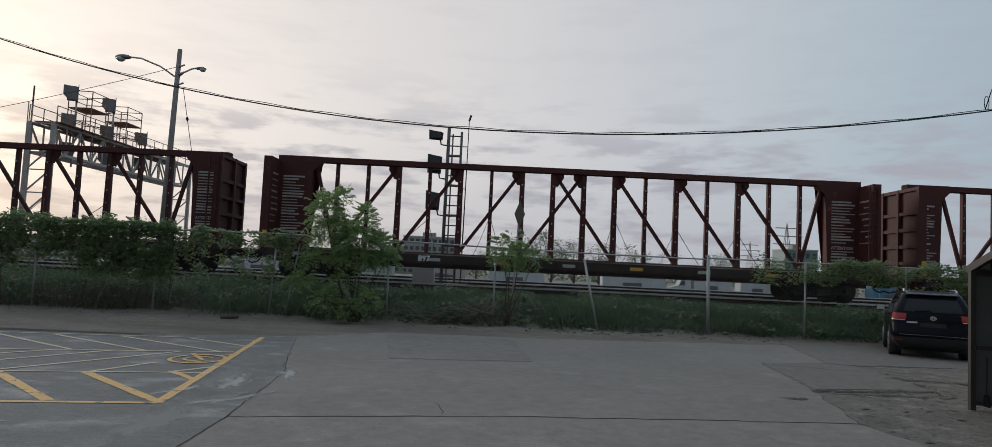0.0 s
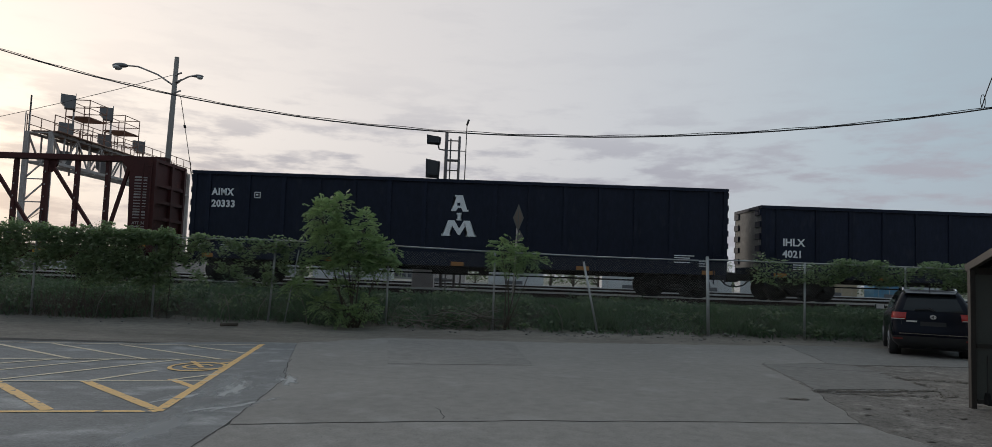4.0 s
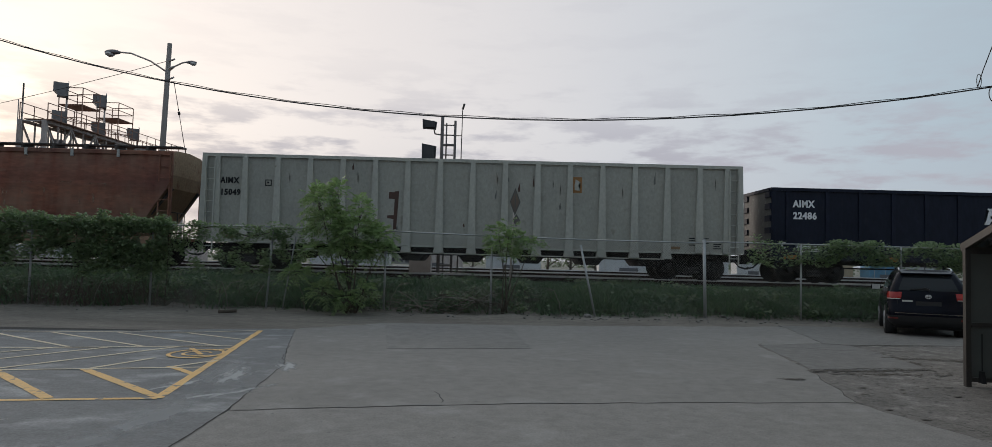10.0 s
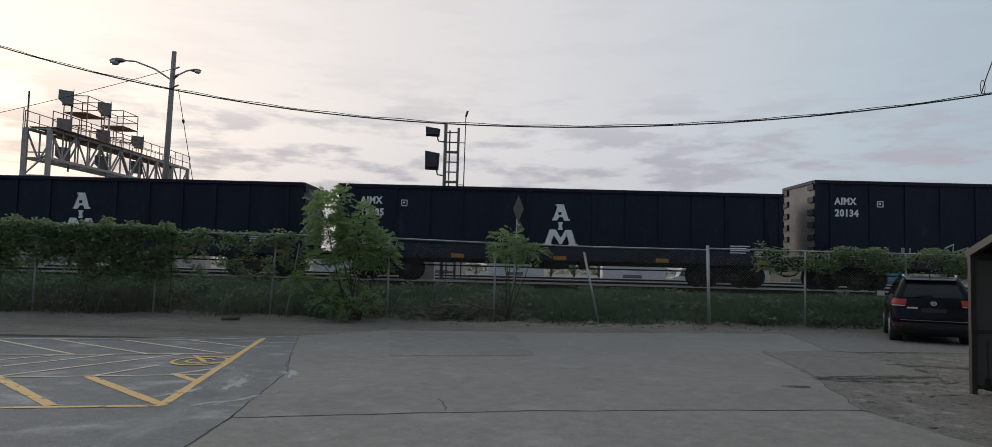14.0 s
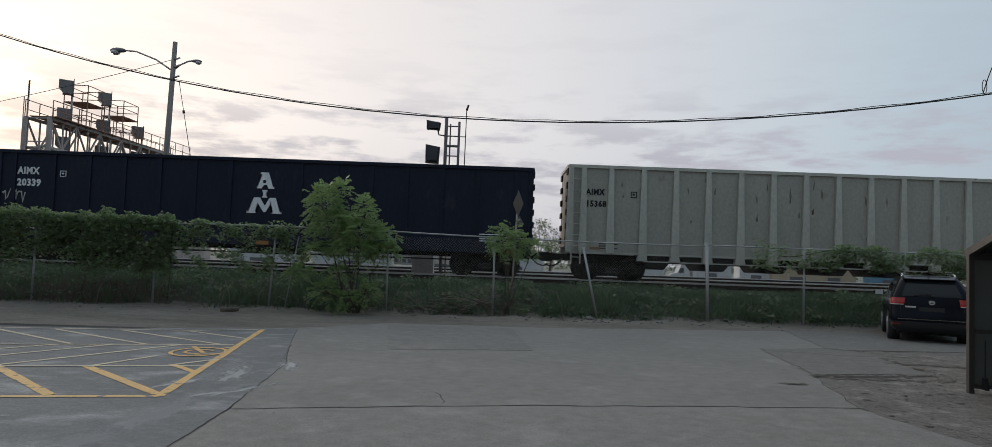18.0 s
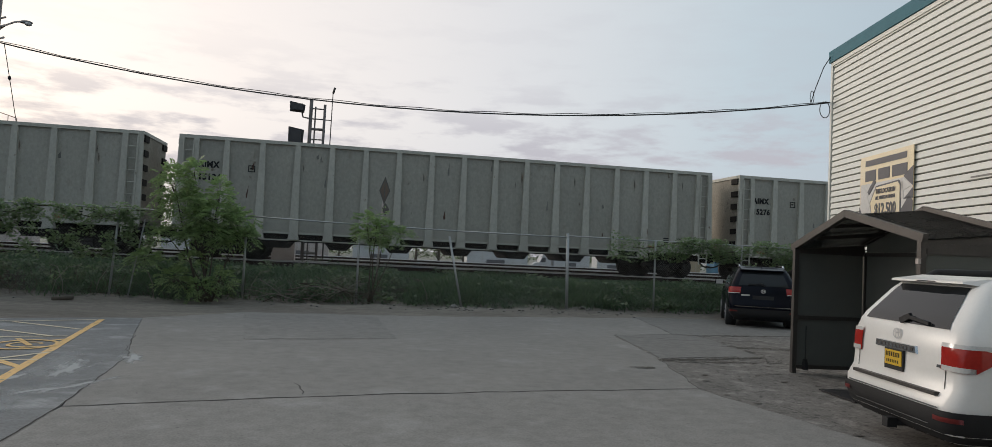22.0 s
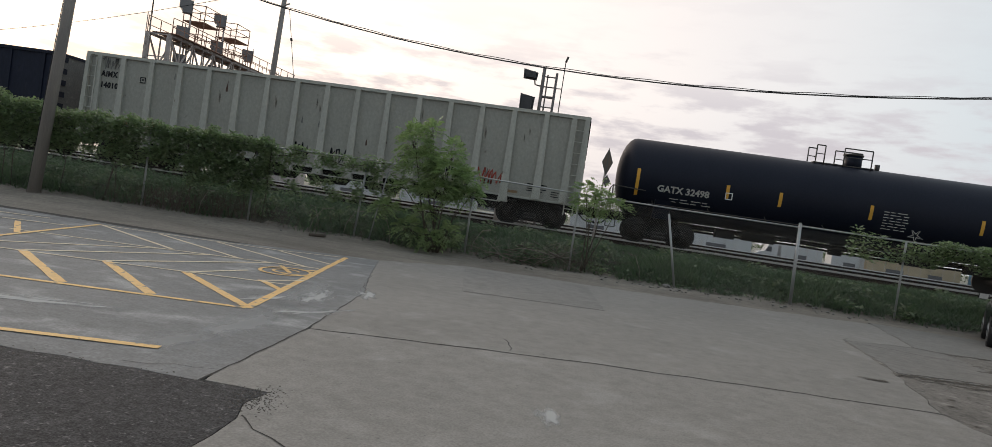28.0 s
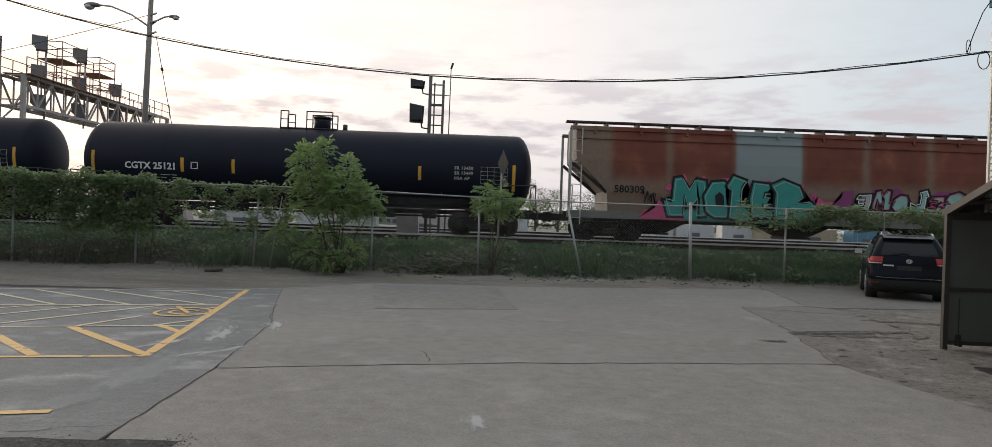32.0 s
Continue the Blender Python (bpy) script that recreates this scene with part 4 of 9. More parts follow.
def paint_lines():
    marks = root("parking_hatch", pose(0, 0, 0), "faded yellow hatched no-parking marking on the concrete", "road marking", kind="structure")

    count = [0]

    def line(p, q, w, mat):
        count[0] += 1
        z = 0.0055 + 0.00008 * count[0]
        w *= 0.8 if mat is M["yellow"] else 0.78
        p, q = Vector((*p, 0)), Vector((*q, 0))
        d = (q - p).normalized()
        s = Vector((-d.y, d.x, 0)) * w / 2
        bm = B()
        n = max(2, int((q - p).length / 0.4))
        rnd = random.Random(int(p.x * 100 + q.y * 10))
        rows = []
        for i in range(n + 1):
            c = p + (q - p) * (i / n)
            e = rnd.uniform(0.9, 1.08)
            rows.append([bm.verts.new((*(c + s * e)[:2], z)), bm.verts.new((*(c - s * e)[:2], z))])
        for a, b in zip(rows, rows[1:]):
            bm.faces.new((a[0], a[1], b[1], b[0]))
        part("painted_line", bm, mat, marks)
    Y, P = M["yellow"], M["pale_line"]
    K, F = (-3.6, 7.76), (-4.77, 14.75)
    line(K, F, 0.14, Y)
    line(K, (-6.3, 7.22), 0.12, Y)
    line((-6.3, 7.22), (-13.0, 5.75), 0.12, Y)
    for p, q, w, m in (((-5.39, 9.5), (-3.66, 7.86), 0.16, Y), ((-6.5, 9.33), (-4.7, 7.62), 0.16, Y), ((-7.6, 9.08), (-5.68, 7.42), 0.16, Y), ((-4.44, 9.91), (-3.87, 9.33), 0.13, Y),
                       ((-8.8, 8.85), (-6.85, 7.15), 0.16, Y), ((-10.0, 8.6), (-8.0, 6.9), 0.16, Y),
                       ((-10.5, 8.35), (-6.13, 9.34), 0.08, P), ((-6.13, 9.34), (-3.91, 9.92), 0.08, P),
                       ((-5.36, 9.58), (-5.0, 10.65), 0.1, P), ((-4.42, 9.87), (-4.03, 10.53), 0.1, P), ((-6.5, 9.33), (-5.23, 11.95), 0.1, P), ((-7.57, 9.1), (-6.22, 11.74), 0.1, P), ((-8.7, 8.9), (-7.0, 11.5), 0.1, P),
                       ((-7.47, 11.35), (-4.43, 12.22), 0.09, P), ((-9.4, 10.9), (-7.47, 11.35), 0.09, P),
                       ((-9.6, 13.5), (-6.87, 11.61), 0.1, P), ((-8.36, 13.56), (-5.73, 11.84), 0.1, P), ((-7.19, 13.77), (-4.64, 12.18), 0.1, P), ((-5.97, 14.0), (-4.53, 13.12), 0.1, P),
                       ((-9.64, 13.45), (-5.95, 14.1), 0.09, P), ((-5.95, 14.1), (-4.85, 14.7), 0.09, P), ((-8.75, 9.9), (-9.64, 13.5), 0.12, Y), ((-4.55, 10.9), (-4.15, 11.1), 0.1, Y), ((-4.5, 11.6), (-4.3, 11.9), 0.1, Y),
                       ((-9.0, 10.6), (-10.2, 12.0), 0.12, Y), ((-9.8, 11.1), (-12.8, 14.0), 0.1, P), ((-10.5, 13.2), (-14.5, 12.2), 0.1, P), ((-9.6, 12.5), (-14.5, 10.8), 0.1, P), ((-8.8, 10.0), (-13.5, 9.0), 0.1, P)):
        line(p, q, w, m)
    line((-3.28, 5.55), (-4.6, 5.24), 0.12, Y)
    line((-4.6, 5.24), (-10.0, 4.95), 0.12, Y)
    # worn round symbol
    for r0, r1, a0, a1 in ((0.62, 0.53, 0, 6.283), (0.32, 0.25, 0.4, 5.2)):
        bm = B()
        ring = [[bm.verts.new((-4.61 + r * math.cos(t) * 0.68, 11.2 + r * math.sin(t) * 0.85, 0.0095)) for r in (r0, r1)] for t in (a0 + (a1 - a0) * i / 28 for i in range(29))]
        for a, b in zip(ring, ring[1:]):
            bm.faces.new((a[0], a[1], b[1], b[0]))
        part("worn_symbol", bm, Y, marks)
    line((-4.95, 11.8), (-4.5, 11.1), 0.1, Y)


paint_lines()


def build_tracks():
    tie_bm = box(B(), -0.11, 0.11, -1.3, 1.3, -0.16, 0.0)
    tie = mesh_of("tie", tie_bm, M["tie"])
    prof = [(-0.07, 0), (0.07, 0), (0.07, 0.015), (0.012, 0.04), (0.012, 0.125), (0.036, 0.135), (0.036, 0.17), (-0.036, 0.17), (-0.036, 0.135), (-0.012, 0.125), (-0.012, 0.04), (-0.07, 0.015)]
    for n, yc in enumerate((28.1, 36.9, 48.5)):
        track = root("railway_track", pose(0, yc, 0.83), "steel rails on weathered ties in ballast", "railway track", "parallel railway tracks", kind="structure")
        for s in (-0.7525, 0.7525):
            bm = prism_x(B(), [(s + y, z) for y, z in prof], -700, 700)
            part("rail", bm, M["rail"], track)
            bm = prism_x(B(), [(s - 0.040, 0.132), (s - 0.039, 0.168), (s - 0.030, 0.174), (s + 0.030, 0.174), (s + 0.039, 0.168), (s + 0.040, 0.132)], -700, 700)
            part("rail_head", bm, M["rail_head"], track, "polished running surface")
        bm = prism_x(B(), [(-1.9, -0.06), (-1.45, -0.02), (1.45, -0.02), (1.9, -0.06)], -700, 700)
        part("ballast_bed", bm, M["ballast"], track, "crushed stone shoulder")
        if n < 1:
            for i in range(75):
                part("tie", tie, None, track, at=pose(-22 + i * 0.6, 0, 0.0))


build_tracks()

# ---- the train ----
RAIL_Z, TRAIN_Y, SPEED = 1.0, 28.1, 13.17
HALF = 1.5


def add_truck(car, x):
    truck = part("truck", box(B(), -0.22, 0.22, -1.0, 1.0, 0.38, 0.62), M["running_gear"], car, "grimy cast-steel wheel truck", at=pose(x, 0, 0))
    key = "wheel_mesh"
    if key not in CACHE:
        bm = B()
        tube(bm, (0, -0.065, 0), (0, 0.065, 0), 0.46, n=24)
        tube(bm, (0, -0.1, 0), (0, -0.065, 0), 0.14, 0.42, n=20)
        tube(bm, (0, 0.05, 0), (0, 0.09, 0), 0.495, n=24)
        CACHE[key] = mesh_of("wheel", bm, M["wheel"])
        bm = prism(B(), [(-1.12, 0.52), (-1.05, 0.68), (-0.5, 0.74), (0.5, 0.74), (1.05, 0.68), (1.12, 0.52), (0.7, 0.46), (0.45, 0.2), (-0.45, 0.2), (-0.7, 0.46)], -0.08, 0.08)
        CACHE["side_frame"] = mesh_of("side_frame", bm, M["running_gear"], 0.015)
        CACHE["spring_pack"] = mesh_of("spring_pack", prism_x(B(), [(-0.07, 0.24), (0.07, 0.24), (0.09, 0.3), (0.07, 0.36), (0.09, 0.42), (0.07, 0.5), (-0.07, 0.5), (-0.09, 0.42), (-0.07, 0.36), (-0.09, 0.3)], -0.24, 0.24), M["wheel"])
        bm = B()
        tube(bm, (0, 0, 0), (0, -0.09, 0), 0.13, 0.11, n=14)
        CACHE["bearing_cap"] = mesh_of("bearing_cap", bm, M["wheel"])
        CACHE["axle"] = mesh_of("axle", tube(B(), (0, -0.98, 0), (0, 0.98, 0), 0.085, n=10), M["running_gear"])
    for a in (-0.88, 0.88):
        part("axle", CACHE["axle"], None, truck, at=pose(a, 0, 0.46))
        for s in (-1, 1):
            part("wheel", CACHE[key], None, truck, at=pose(a, s * 0.75, 0.46, 0, 0, 0 if s < 0 else 180))
    for s in (-1, 1):
        part("side_frame", CACHE["side_frame"], None, truck, at=pose(0, s * 0.98, 0))
        part("spring_pack", CACHE["spring_pack"], None, truck, at=pose(0, s * 1.04, 0))
        for a in (-0.88, 0.88):
            part("bearing_cap", CACHE["bearing_cap"], None, truck, at=pose(a, s * 1.03, 0.52, 0, 0, 0 if s < 0 else 180))


CACHE = {}


def add_ends(car, L, reach=0.72):
    for s in (-1, 1):
        bm = B()
        box(bm, min(s * (L / 2 - 0.8), s * (L / 2 + reach)), max(s * (L / 2 - 0.8), s * (L / 2 + reach)), -0.11, 0.11, 0.72, 0.98)
        box(bm, min(s * (L / 2 + reach - 0.28), s * (L / 2 + reach)), max(s * (L / 2 + reach - 0.28), s * (L / 2 + reach)), -0.2, 0.16, 0.66, 1.04)
        part("coupler", bm, M["running_gear"], car, "rusty knuckle coupler", bevel=0.02)
        bm = B()
        pts = [(s * (L / 2 + 0.05), -0.45, 0.8), (s * (L / 2 + 0.3), -0.4, 0.55), (s * (L / 2 + 0.55), -0.3, 0.48), (s * (L / 2 + reach), -0.22, 0.55)]
        pipe(bm, pts, 0.03)
        part("brake_hose", bm, M["cable"], car)


def add_ladder(car, x, z0, z1, mat, y=-1.53, width=0.42):
    bm = B()
    for dx in (-width / 2, width / 2):
        bar(bm, (x + dx, y - 0.06, z0), (x + dx, y - 0.06, z1), 0.045)
    part("ladder_rail", bm, mat, car)
    n = int((z1 - z0) / 0.42)
    for i in range(n):
        bm = tube(B(), (x - width / 2, y - 0.07, z0 + 0.25 + i * 0.42), (x + width / 2, y - 0.07, z0 + 0.25 + i * 0.42), 0.016, n=6)
        part("rung", bm, mat, car)


def gondola(name, L, H, paint, ribs, hoppers, label, low=1.02):
    """Open-top car: walls with thickness, posts, top chord, ribbed ends, side sill, hopper doors, trucks."""
    car = root(name, pose(0, 0, 0), label, "freight car", "freight cars of the passing train")
    wall = M[paint]
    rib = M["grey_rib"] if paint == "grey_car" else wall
    h = L / 2
    for s in (-1, 1):
        part("side_sheet", box(B(), -h, h, min(s * 1.40, s * 1.45), max(s * 1.40, s * 1.45), low, H - 0.1), wall, car)
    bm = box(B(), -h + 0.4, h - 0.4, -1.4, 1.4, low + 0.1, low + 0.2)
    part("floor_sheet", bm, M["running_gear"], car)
    for s in (-1, 1):
        bm = box(B(), min(s * h, s * (h - 0.06)), max(s * h, s * (h - 0.06)), -1.40, 1.40, low + 0.25, H - 0.1)
        part("end_sheet", bm, M["end_panel"] if paint == "grey_car" else M["grey_end"], car, "dusty end panel")
    for s in (-1, 1):
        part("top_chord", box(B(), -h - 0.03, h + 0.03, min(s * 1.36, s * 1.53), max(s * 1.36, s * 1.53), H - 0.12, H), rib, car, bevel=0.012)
    for s in (-1, 1):
        part("end_chord", box(B(), min(s * (h - 0.1), s * (h + 0.05)), max(s * (h - 0.1), s * (h + 0.05)), -1.355, 1.355, H - 0.12, H - 0.002), rib, car)
    grey = paint == "grey_car"
    if grey:
        part("side_sill", box(B(), -h, h, -1.485, -1.30, low - 0.02, low + 0.05), rib, car)
        part("lower_rail", box(B(), -h + 2.9, h - 2.9, -1.47, -1.40, low - 0.27, low - 0.225), rib, car)
        # near-black sheet added to paint the shade in the openings between the feet
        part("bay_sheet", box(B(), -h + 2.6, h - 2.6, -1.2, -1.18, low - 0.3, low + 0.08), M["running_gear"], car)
    for s in (1,) if grey else (-1, 1):
        part("side_sill", box(B(), -h, h, min(s * 1.30, s * 1.49), max(s * 1.30, s * 1.49), low - 0.13, low + 0.06), wall if paint == "black_car" else rib, car)
    part("centre_sill", box(B(), -h + 0.1, h - 0.1, -0.32, 0.32, 0.72, 1.0), M["running_gear"], car)
    # upright posts, tapering at the foot
    if grey:
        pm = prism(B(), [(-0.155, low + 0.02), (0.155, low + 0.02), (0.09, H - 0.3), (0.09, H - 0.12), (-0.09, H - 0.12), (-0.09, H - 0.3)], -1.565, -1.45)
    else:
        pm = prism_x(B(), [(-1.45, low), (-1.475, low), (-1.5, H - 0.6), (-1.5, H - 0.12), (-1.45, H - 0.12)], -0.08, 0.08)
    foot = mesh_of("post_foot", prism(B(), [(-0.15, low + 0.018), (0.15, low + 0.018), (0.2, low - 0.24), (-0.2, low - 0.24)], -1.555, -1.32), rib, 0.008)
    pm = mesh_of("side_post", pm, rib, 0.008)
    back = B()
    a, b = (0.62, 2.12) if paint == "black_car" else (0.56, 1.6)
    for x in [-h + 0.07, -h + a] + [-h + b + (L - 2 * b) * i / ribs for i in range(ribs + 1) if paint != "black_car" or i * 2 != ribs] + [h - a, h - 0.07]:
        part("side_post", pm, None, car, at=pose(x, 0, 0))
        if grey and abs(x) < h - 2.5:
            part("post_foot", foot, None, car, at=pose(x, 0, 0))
        box(back, x - 0.06, x + 0.06, 1.45, 1.53, low, H - 0.12)
    part("far_side_posts", back, rib, car)
    # ends: pressed horizontal ribs
    er = mesh_of("end_rib", box(B(), -0.045, 0.045, -0.25, 0.25, -0.11, 0.11), M["black_car"] if paint == "black_car" else M["running_gear"], 0.012)
    n = max(5, int((H - low - 0.5) / 0.42))
    for s in (-1, 1):
        for i in range(n):
            for e in (-1.19, 1.19):
                part("end_rib", er, None, car, at=pose(s * (h + 0.02), e, low + 0.5 + i * (H - low - 0.75) / (n - 1)))
    if paint == "grey_car":
        add_ladder(car, -h + 0.31, 0.6, H - 0.2, rib, width=0.34)
        add_ladder(car, h - 0.31, 0.6, H - 0.2, rib, width=0.34)
    else:
        add_ladder(car, -h + 0.32, 0.55, 2.0, wall)
        add_ladder(car, h - 0.32, 0.55, 2.0, wall)
    if hoppers:
        for i in range(hoppers):
            x = (-h + 3.4) + (L - 6.8) * i / (hoppers - 1)
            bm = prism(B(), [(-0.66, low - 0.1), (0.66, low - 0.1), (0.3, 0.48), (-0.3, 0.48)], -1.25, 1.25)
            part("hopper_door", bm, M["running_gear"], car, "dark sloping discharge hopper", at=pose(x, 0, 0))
    else:
        bm = B()
        tube(bm, (-1.0, -0.7, 0.75), (0.4, -0.7, 0.75), 0.2, n=12)
        box(bm, 0.8, 1.2, -0.9, -0.5, 0.6, 0.95)
        pipe(bm, [(-h + 2.4, -0.5, 0.6), (h - 2.4, -0.5, 0.6)], 0.03)
        part("brake_gear", bm, M["running_gear"], car)
    if grey:
        for x in (-h + 1.05, h - 2.5):
            part("reflector", box(B(), x - 0.2, x + 0.2, -1.462, -1.45, low + 0.14, low + 0.24), M["dull_reflector"], car, "grimy orange reflective strip")
    for i in range(0 if grey else 5):
        x = -h + 0.7 + (L - 1.4) * i / 4
        bm = box(B(), x - 0.24, x + 0.24, -1.506, -1.49, low - 0.12, low + 0.03)
        part("reflector", bm, M["reflector"], car, "orange reflective strip")
    add_truck(car, -h + 1.75)
    add_truck(car, h - 1.75)
    add_ends(car, L)
    # small stencilled data blocks
    for x, z, w, rows in ((-h + 1.2, low + 0.35, 0.7, 3), (h - 1.98, low + 0.55, 0.75, 4), (h - 1.05, low + 0.35, 0.3, 3)):
        bm = B()
        for r in range(rows):
            box(bm, x, x + w * (0.8 if r % 2 else 1.0), -1.461, -1.452, z - r * 0.085, z - r * 0.085 + 0.035)
        part("data_stencil", bm, M["black_mark"] if paint == "grey_car" else M["white_mark"], car, "small unreadable stencilled lines")
    return car


def box_frame(bm, x, z, w, t, y):
    for a in ((x, x + w, z, z + t), (x, x + w, z + w - t, z + w), (x, x + t, z, z + w), (x + w - t, x + w, z, z + w)):
        box(bm, a[0], a[1], y, y + 0.01, a[2], a[3])


def mark(car, L, H, mark_text, number, mat, badge=True, x2=None):
    """Reporting mark and number near the leading end."""
    h = L / 2
    x = -h + (0.82 if L < 18 else 0.75 if mat == "white_mark" else 0.66)
    z = H - (0.72 if L < 18 else 0.9 if mat == "white_mark" else 0.92 if number == "14010" else 1.12)
    s = 0.36 if mat == "white_mark" else 0.31
    part("lettering", words(mark_text, s, M[mat], stretch=0.86, bold=0.042, space=1.12), None, car, at=pose(x, -1.463, z))
    if number == "21 089":
        for text, dx in (("21", 0.36), ("089", 1.53)):
            part("lettering", words(text, s, M[mat], stretch=0.92, bold=0.042, space=1.12), None, car, at=pose(x + dx, -1.463, z - 0.43))
        return
    part("lettering", words(number, s, M[mat], stretch=0.92, bold=0.042, space=1.1), None, car, at=pose(x if x2 is None else -h + x2, -1.463, z - 0.45))
    if mat == "white_mark" and L < 18:
        for text, dz in (("LD LMT", 0.0), ("LT WT", -0.16)):
            part("lettering", words(text, 0.115, M[mat], space=1.1), None, car, at=pose(x + 0.1, -1.463, 1.34 + dz))
            part("data_stencil", box(B(), x + 0.62, x + 1.0, -1.461, -1.452, 1.35 + dz, 1.41 + dz), M["white_mark"], car, "plain bar of a stencilled weight")
        ring = [(-h + 0.5 + 0.1 * math.cos(t), 1.42 + 0.1 * math.sin(t)) for t in (2 * math.pi * i / 16 for i in range(16))]
        part("stencil_ring", ribbon(B(), ring, 0.05, -1.462, True), M[mat], car, "small white stencilled ring")
    if badge:
        bm = B()
        box_frame(bm, -h + 2.35, z - 0.08, 0.24, 0.03, -1.466)
        box(bm, -h + 2.42, -h + 2.5, -1.466, -1.456, z + 0.02, z + 0.08)
        part("stencil_box", bm, M[mat], car, "small square stencil")


def add_logo(car, z, mat, x=0.0, y=-1.475):
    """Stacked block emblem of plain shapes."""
    k = 0.96
    y0, y1 = y, y + 0.013
    for outline in ([(-0.33, 0.98), (-0.14, 0.98), (-0.05, 1.12), (0.07, 1.12), (0.14, 0.98), (0.36, 0.98), (0.36, 1.05), (0.31, 1.05), (0.12, 1.62), (-0.2, 1.62), (-0.2, 1.55), (-0.13, 1.55), (-0.29, 1.05), (-0.33, 1.05)],
                    [(-0.1, 0.62), (0.1, 0.62), (0.1, 0.68), (0.06, 0.68), (0.06, 0.86), (0.1, 0.86), (0.1, 0.92), (-0.1, 0.92), (-0.1, 0.86), (-0.06, 0.86), (-0.06, 0.68), (-0.1, 0.68)],
                    [(-0.68, 0.0), (-0.3, 0.0), (-0.3, 0.08), (-0.36, 0.08), (-0.26, 0.4), (-0.02, 0.05), (0.06, 0.05), (0.26, 0.4), (0.36, 0.08), (0.28, 0.08), (0.28, 0.0), (0.7, 0.0), (0.7, 0.08), (0.62, 0.08), (0.44, 0.62), (0.2, 0.62), (0.02, 0.3), (-0.18, 0.62), (-0.42, 0.62), (-0.6, 0.08), (-0.68, 0.08)]):
        bm = prism(B(), [(px * k, pz * k) for px, pz in outline], y0, y1)
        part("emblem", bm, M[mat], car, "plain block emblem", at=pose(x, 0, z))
    bm = box(B(), -0.085, 0.03, y0 - 0.004, y0 + 0.002, 1.155, 1.265)
    part("emblem", bm, M["black_car"] if mat == "white_mark" else M["grey_car"], car, at=pose(x, 0, z))


def ribbon(bm, pts, thick, y, closed=False):
    """A flat line of the given width through (x, z) points, mitred at the bends."""
    n, rows = len(pts), []
    for i, p in enumerate(pts):
        a, b = (pts[i - 1], pts[(i + 1) % n]) if closed or 0 < i < n - 1 else (pts[max(i - 1, 0)], pts[min(i + 1, n - 1)])
        d0, d1 = Vector((p[0] - a[0], p[1] - a[1])), Vector((b[0] - p[0], b[1] - p[1]))
        d0, d1 = (d0 or d1).normalized(), (d1 or d0).normalized()
        d = d0 + d1 if (d0 + d1).length > 0.3 else d0
        d.normalize()
        k = min(1 / max(abs(d.dot(d0)), 0.4), 2.0) * thick / 2
        rows.append([bm.verts.new((p[0] - d.y * k, y, p[1] + d.x * k)), bm.verts.new((p[0] + d.y * k, y, p[1] - d.x * k))])
    for i in range(n if closed else n - 1):
        a, b = rows[i], rows[(i + 1) % n]
        bm.faces.new((a[0], a[1], b[1], b[0]))
    return bm


def wild_letter(car, outline, x, z, w, h, y, fills, label, line=0.13):
    """One sprayed letter: face, thick dark outline, thin pale inner line."""
    pts = [(x + a * w, z + b * h) for a, b in outline]
    cx, cz = sum(p[0] for p in pts) / len(pts), sum(p[1] for p in pts) / len(pts)
    part("graffiti", prism(B(), pts, y, y + 0.004), M[fills[0]], car, label)
    part("graffiti_outline", ribbon(B(), pts, line * min(1, h), y - 0.010, True), M[fills[1]], car)
    part("graffiti_outline", ribbon(B(), [(cx + (px - cx) * 0.84, cz + (pz - cz) * 0.88) for px, pz in pts], 0.03, y - 0.014, True), M[fills[2]], car)


def scribble(car, x, z, w, h, mat, seed, y=-1.468, thick=0.035, loops=3, name="spray_tag"):
    """A looping sprayed line."""
    rnd, bm = random.Random(seed), B()
    pts = []
    for i in range(loops * 6 + 1):
        k = i / (loops * 6)
        pts.append((x + w * (k + 0.05 * rnd.uniform(-1, 1)), z + h * (0.5 + 0.5 * math.sin(i * 2.1 + rnd.uniform(-0.7, 0.7)))))
    ribbon(bm, pts, thick, y)
    part(name, bm, M[mat], car, "thin sprayed scrawl")


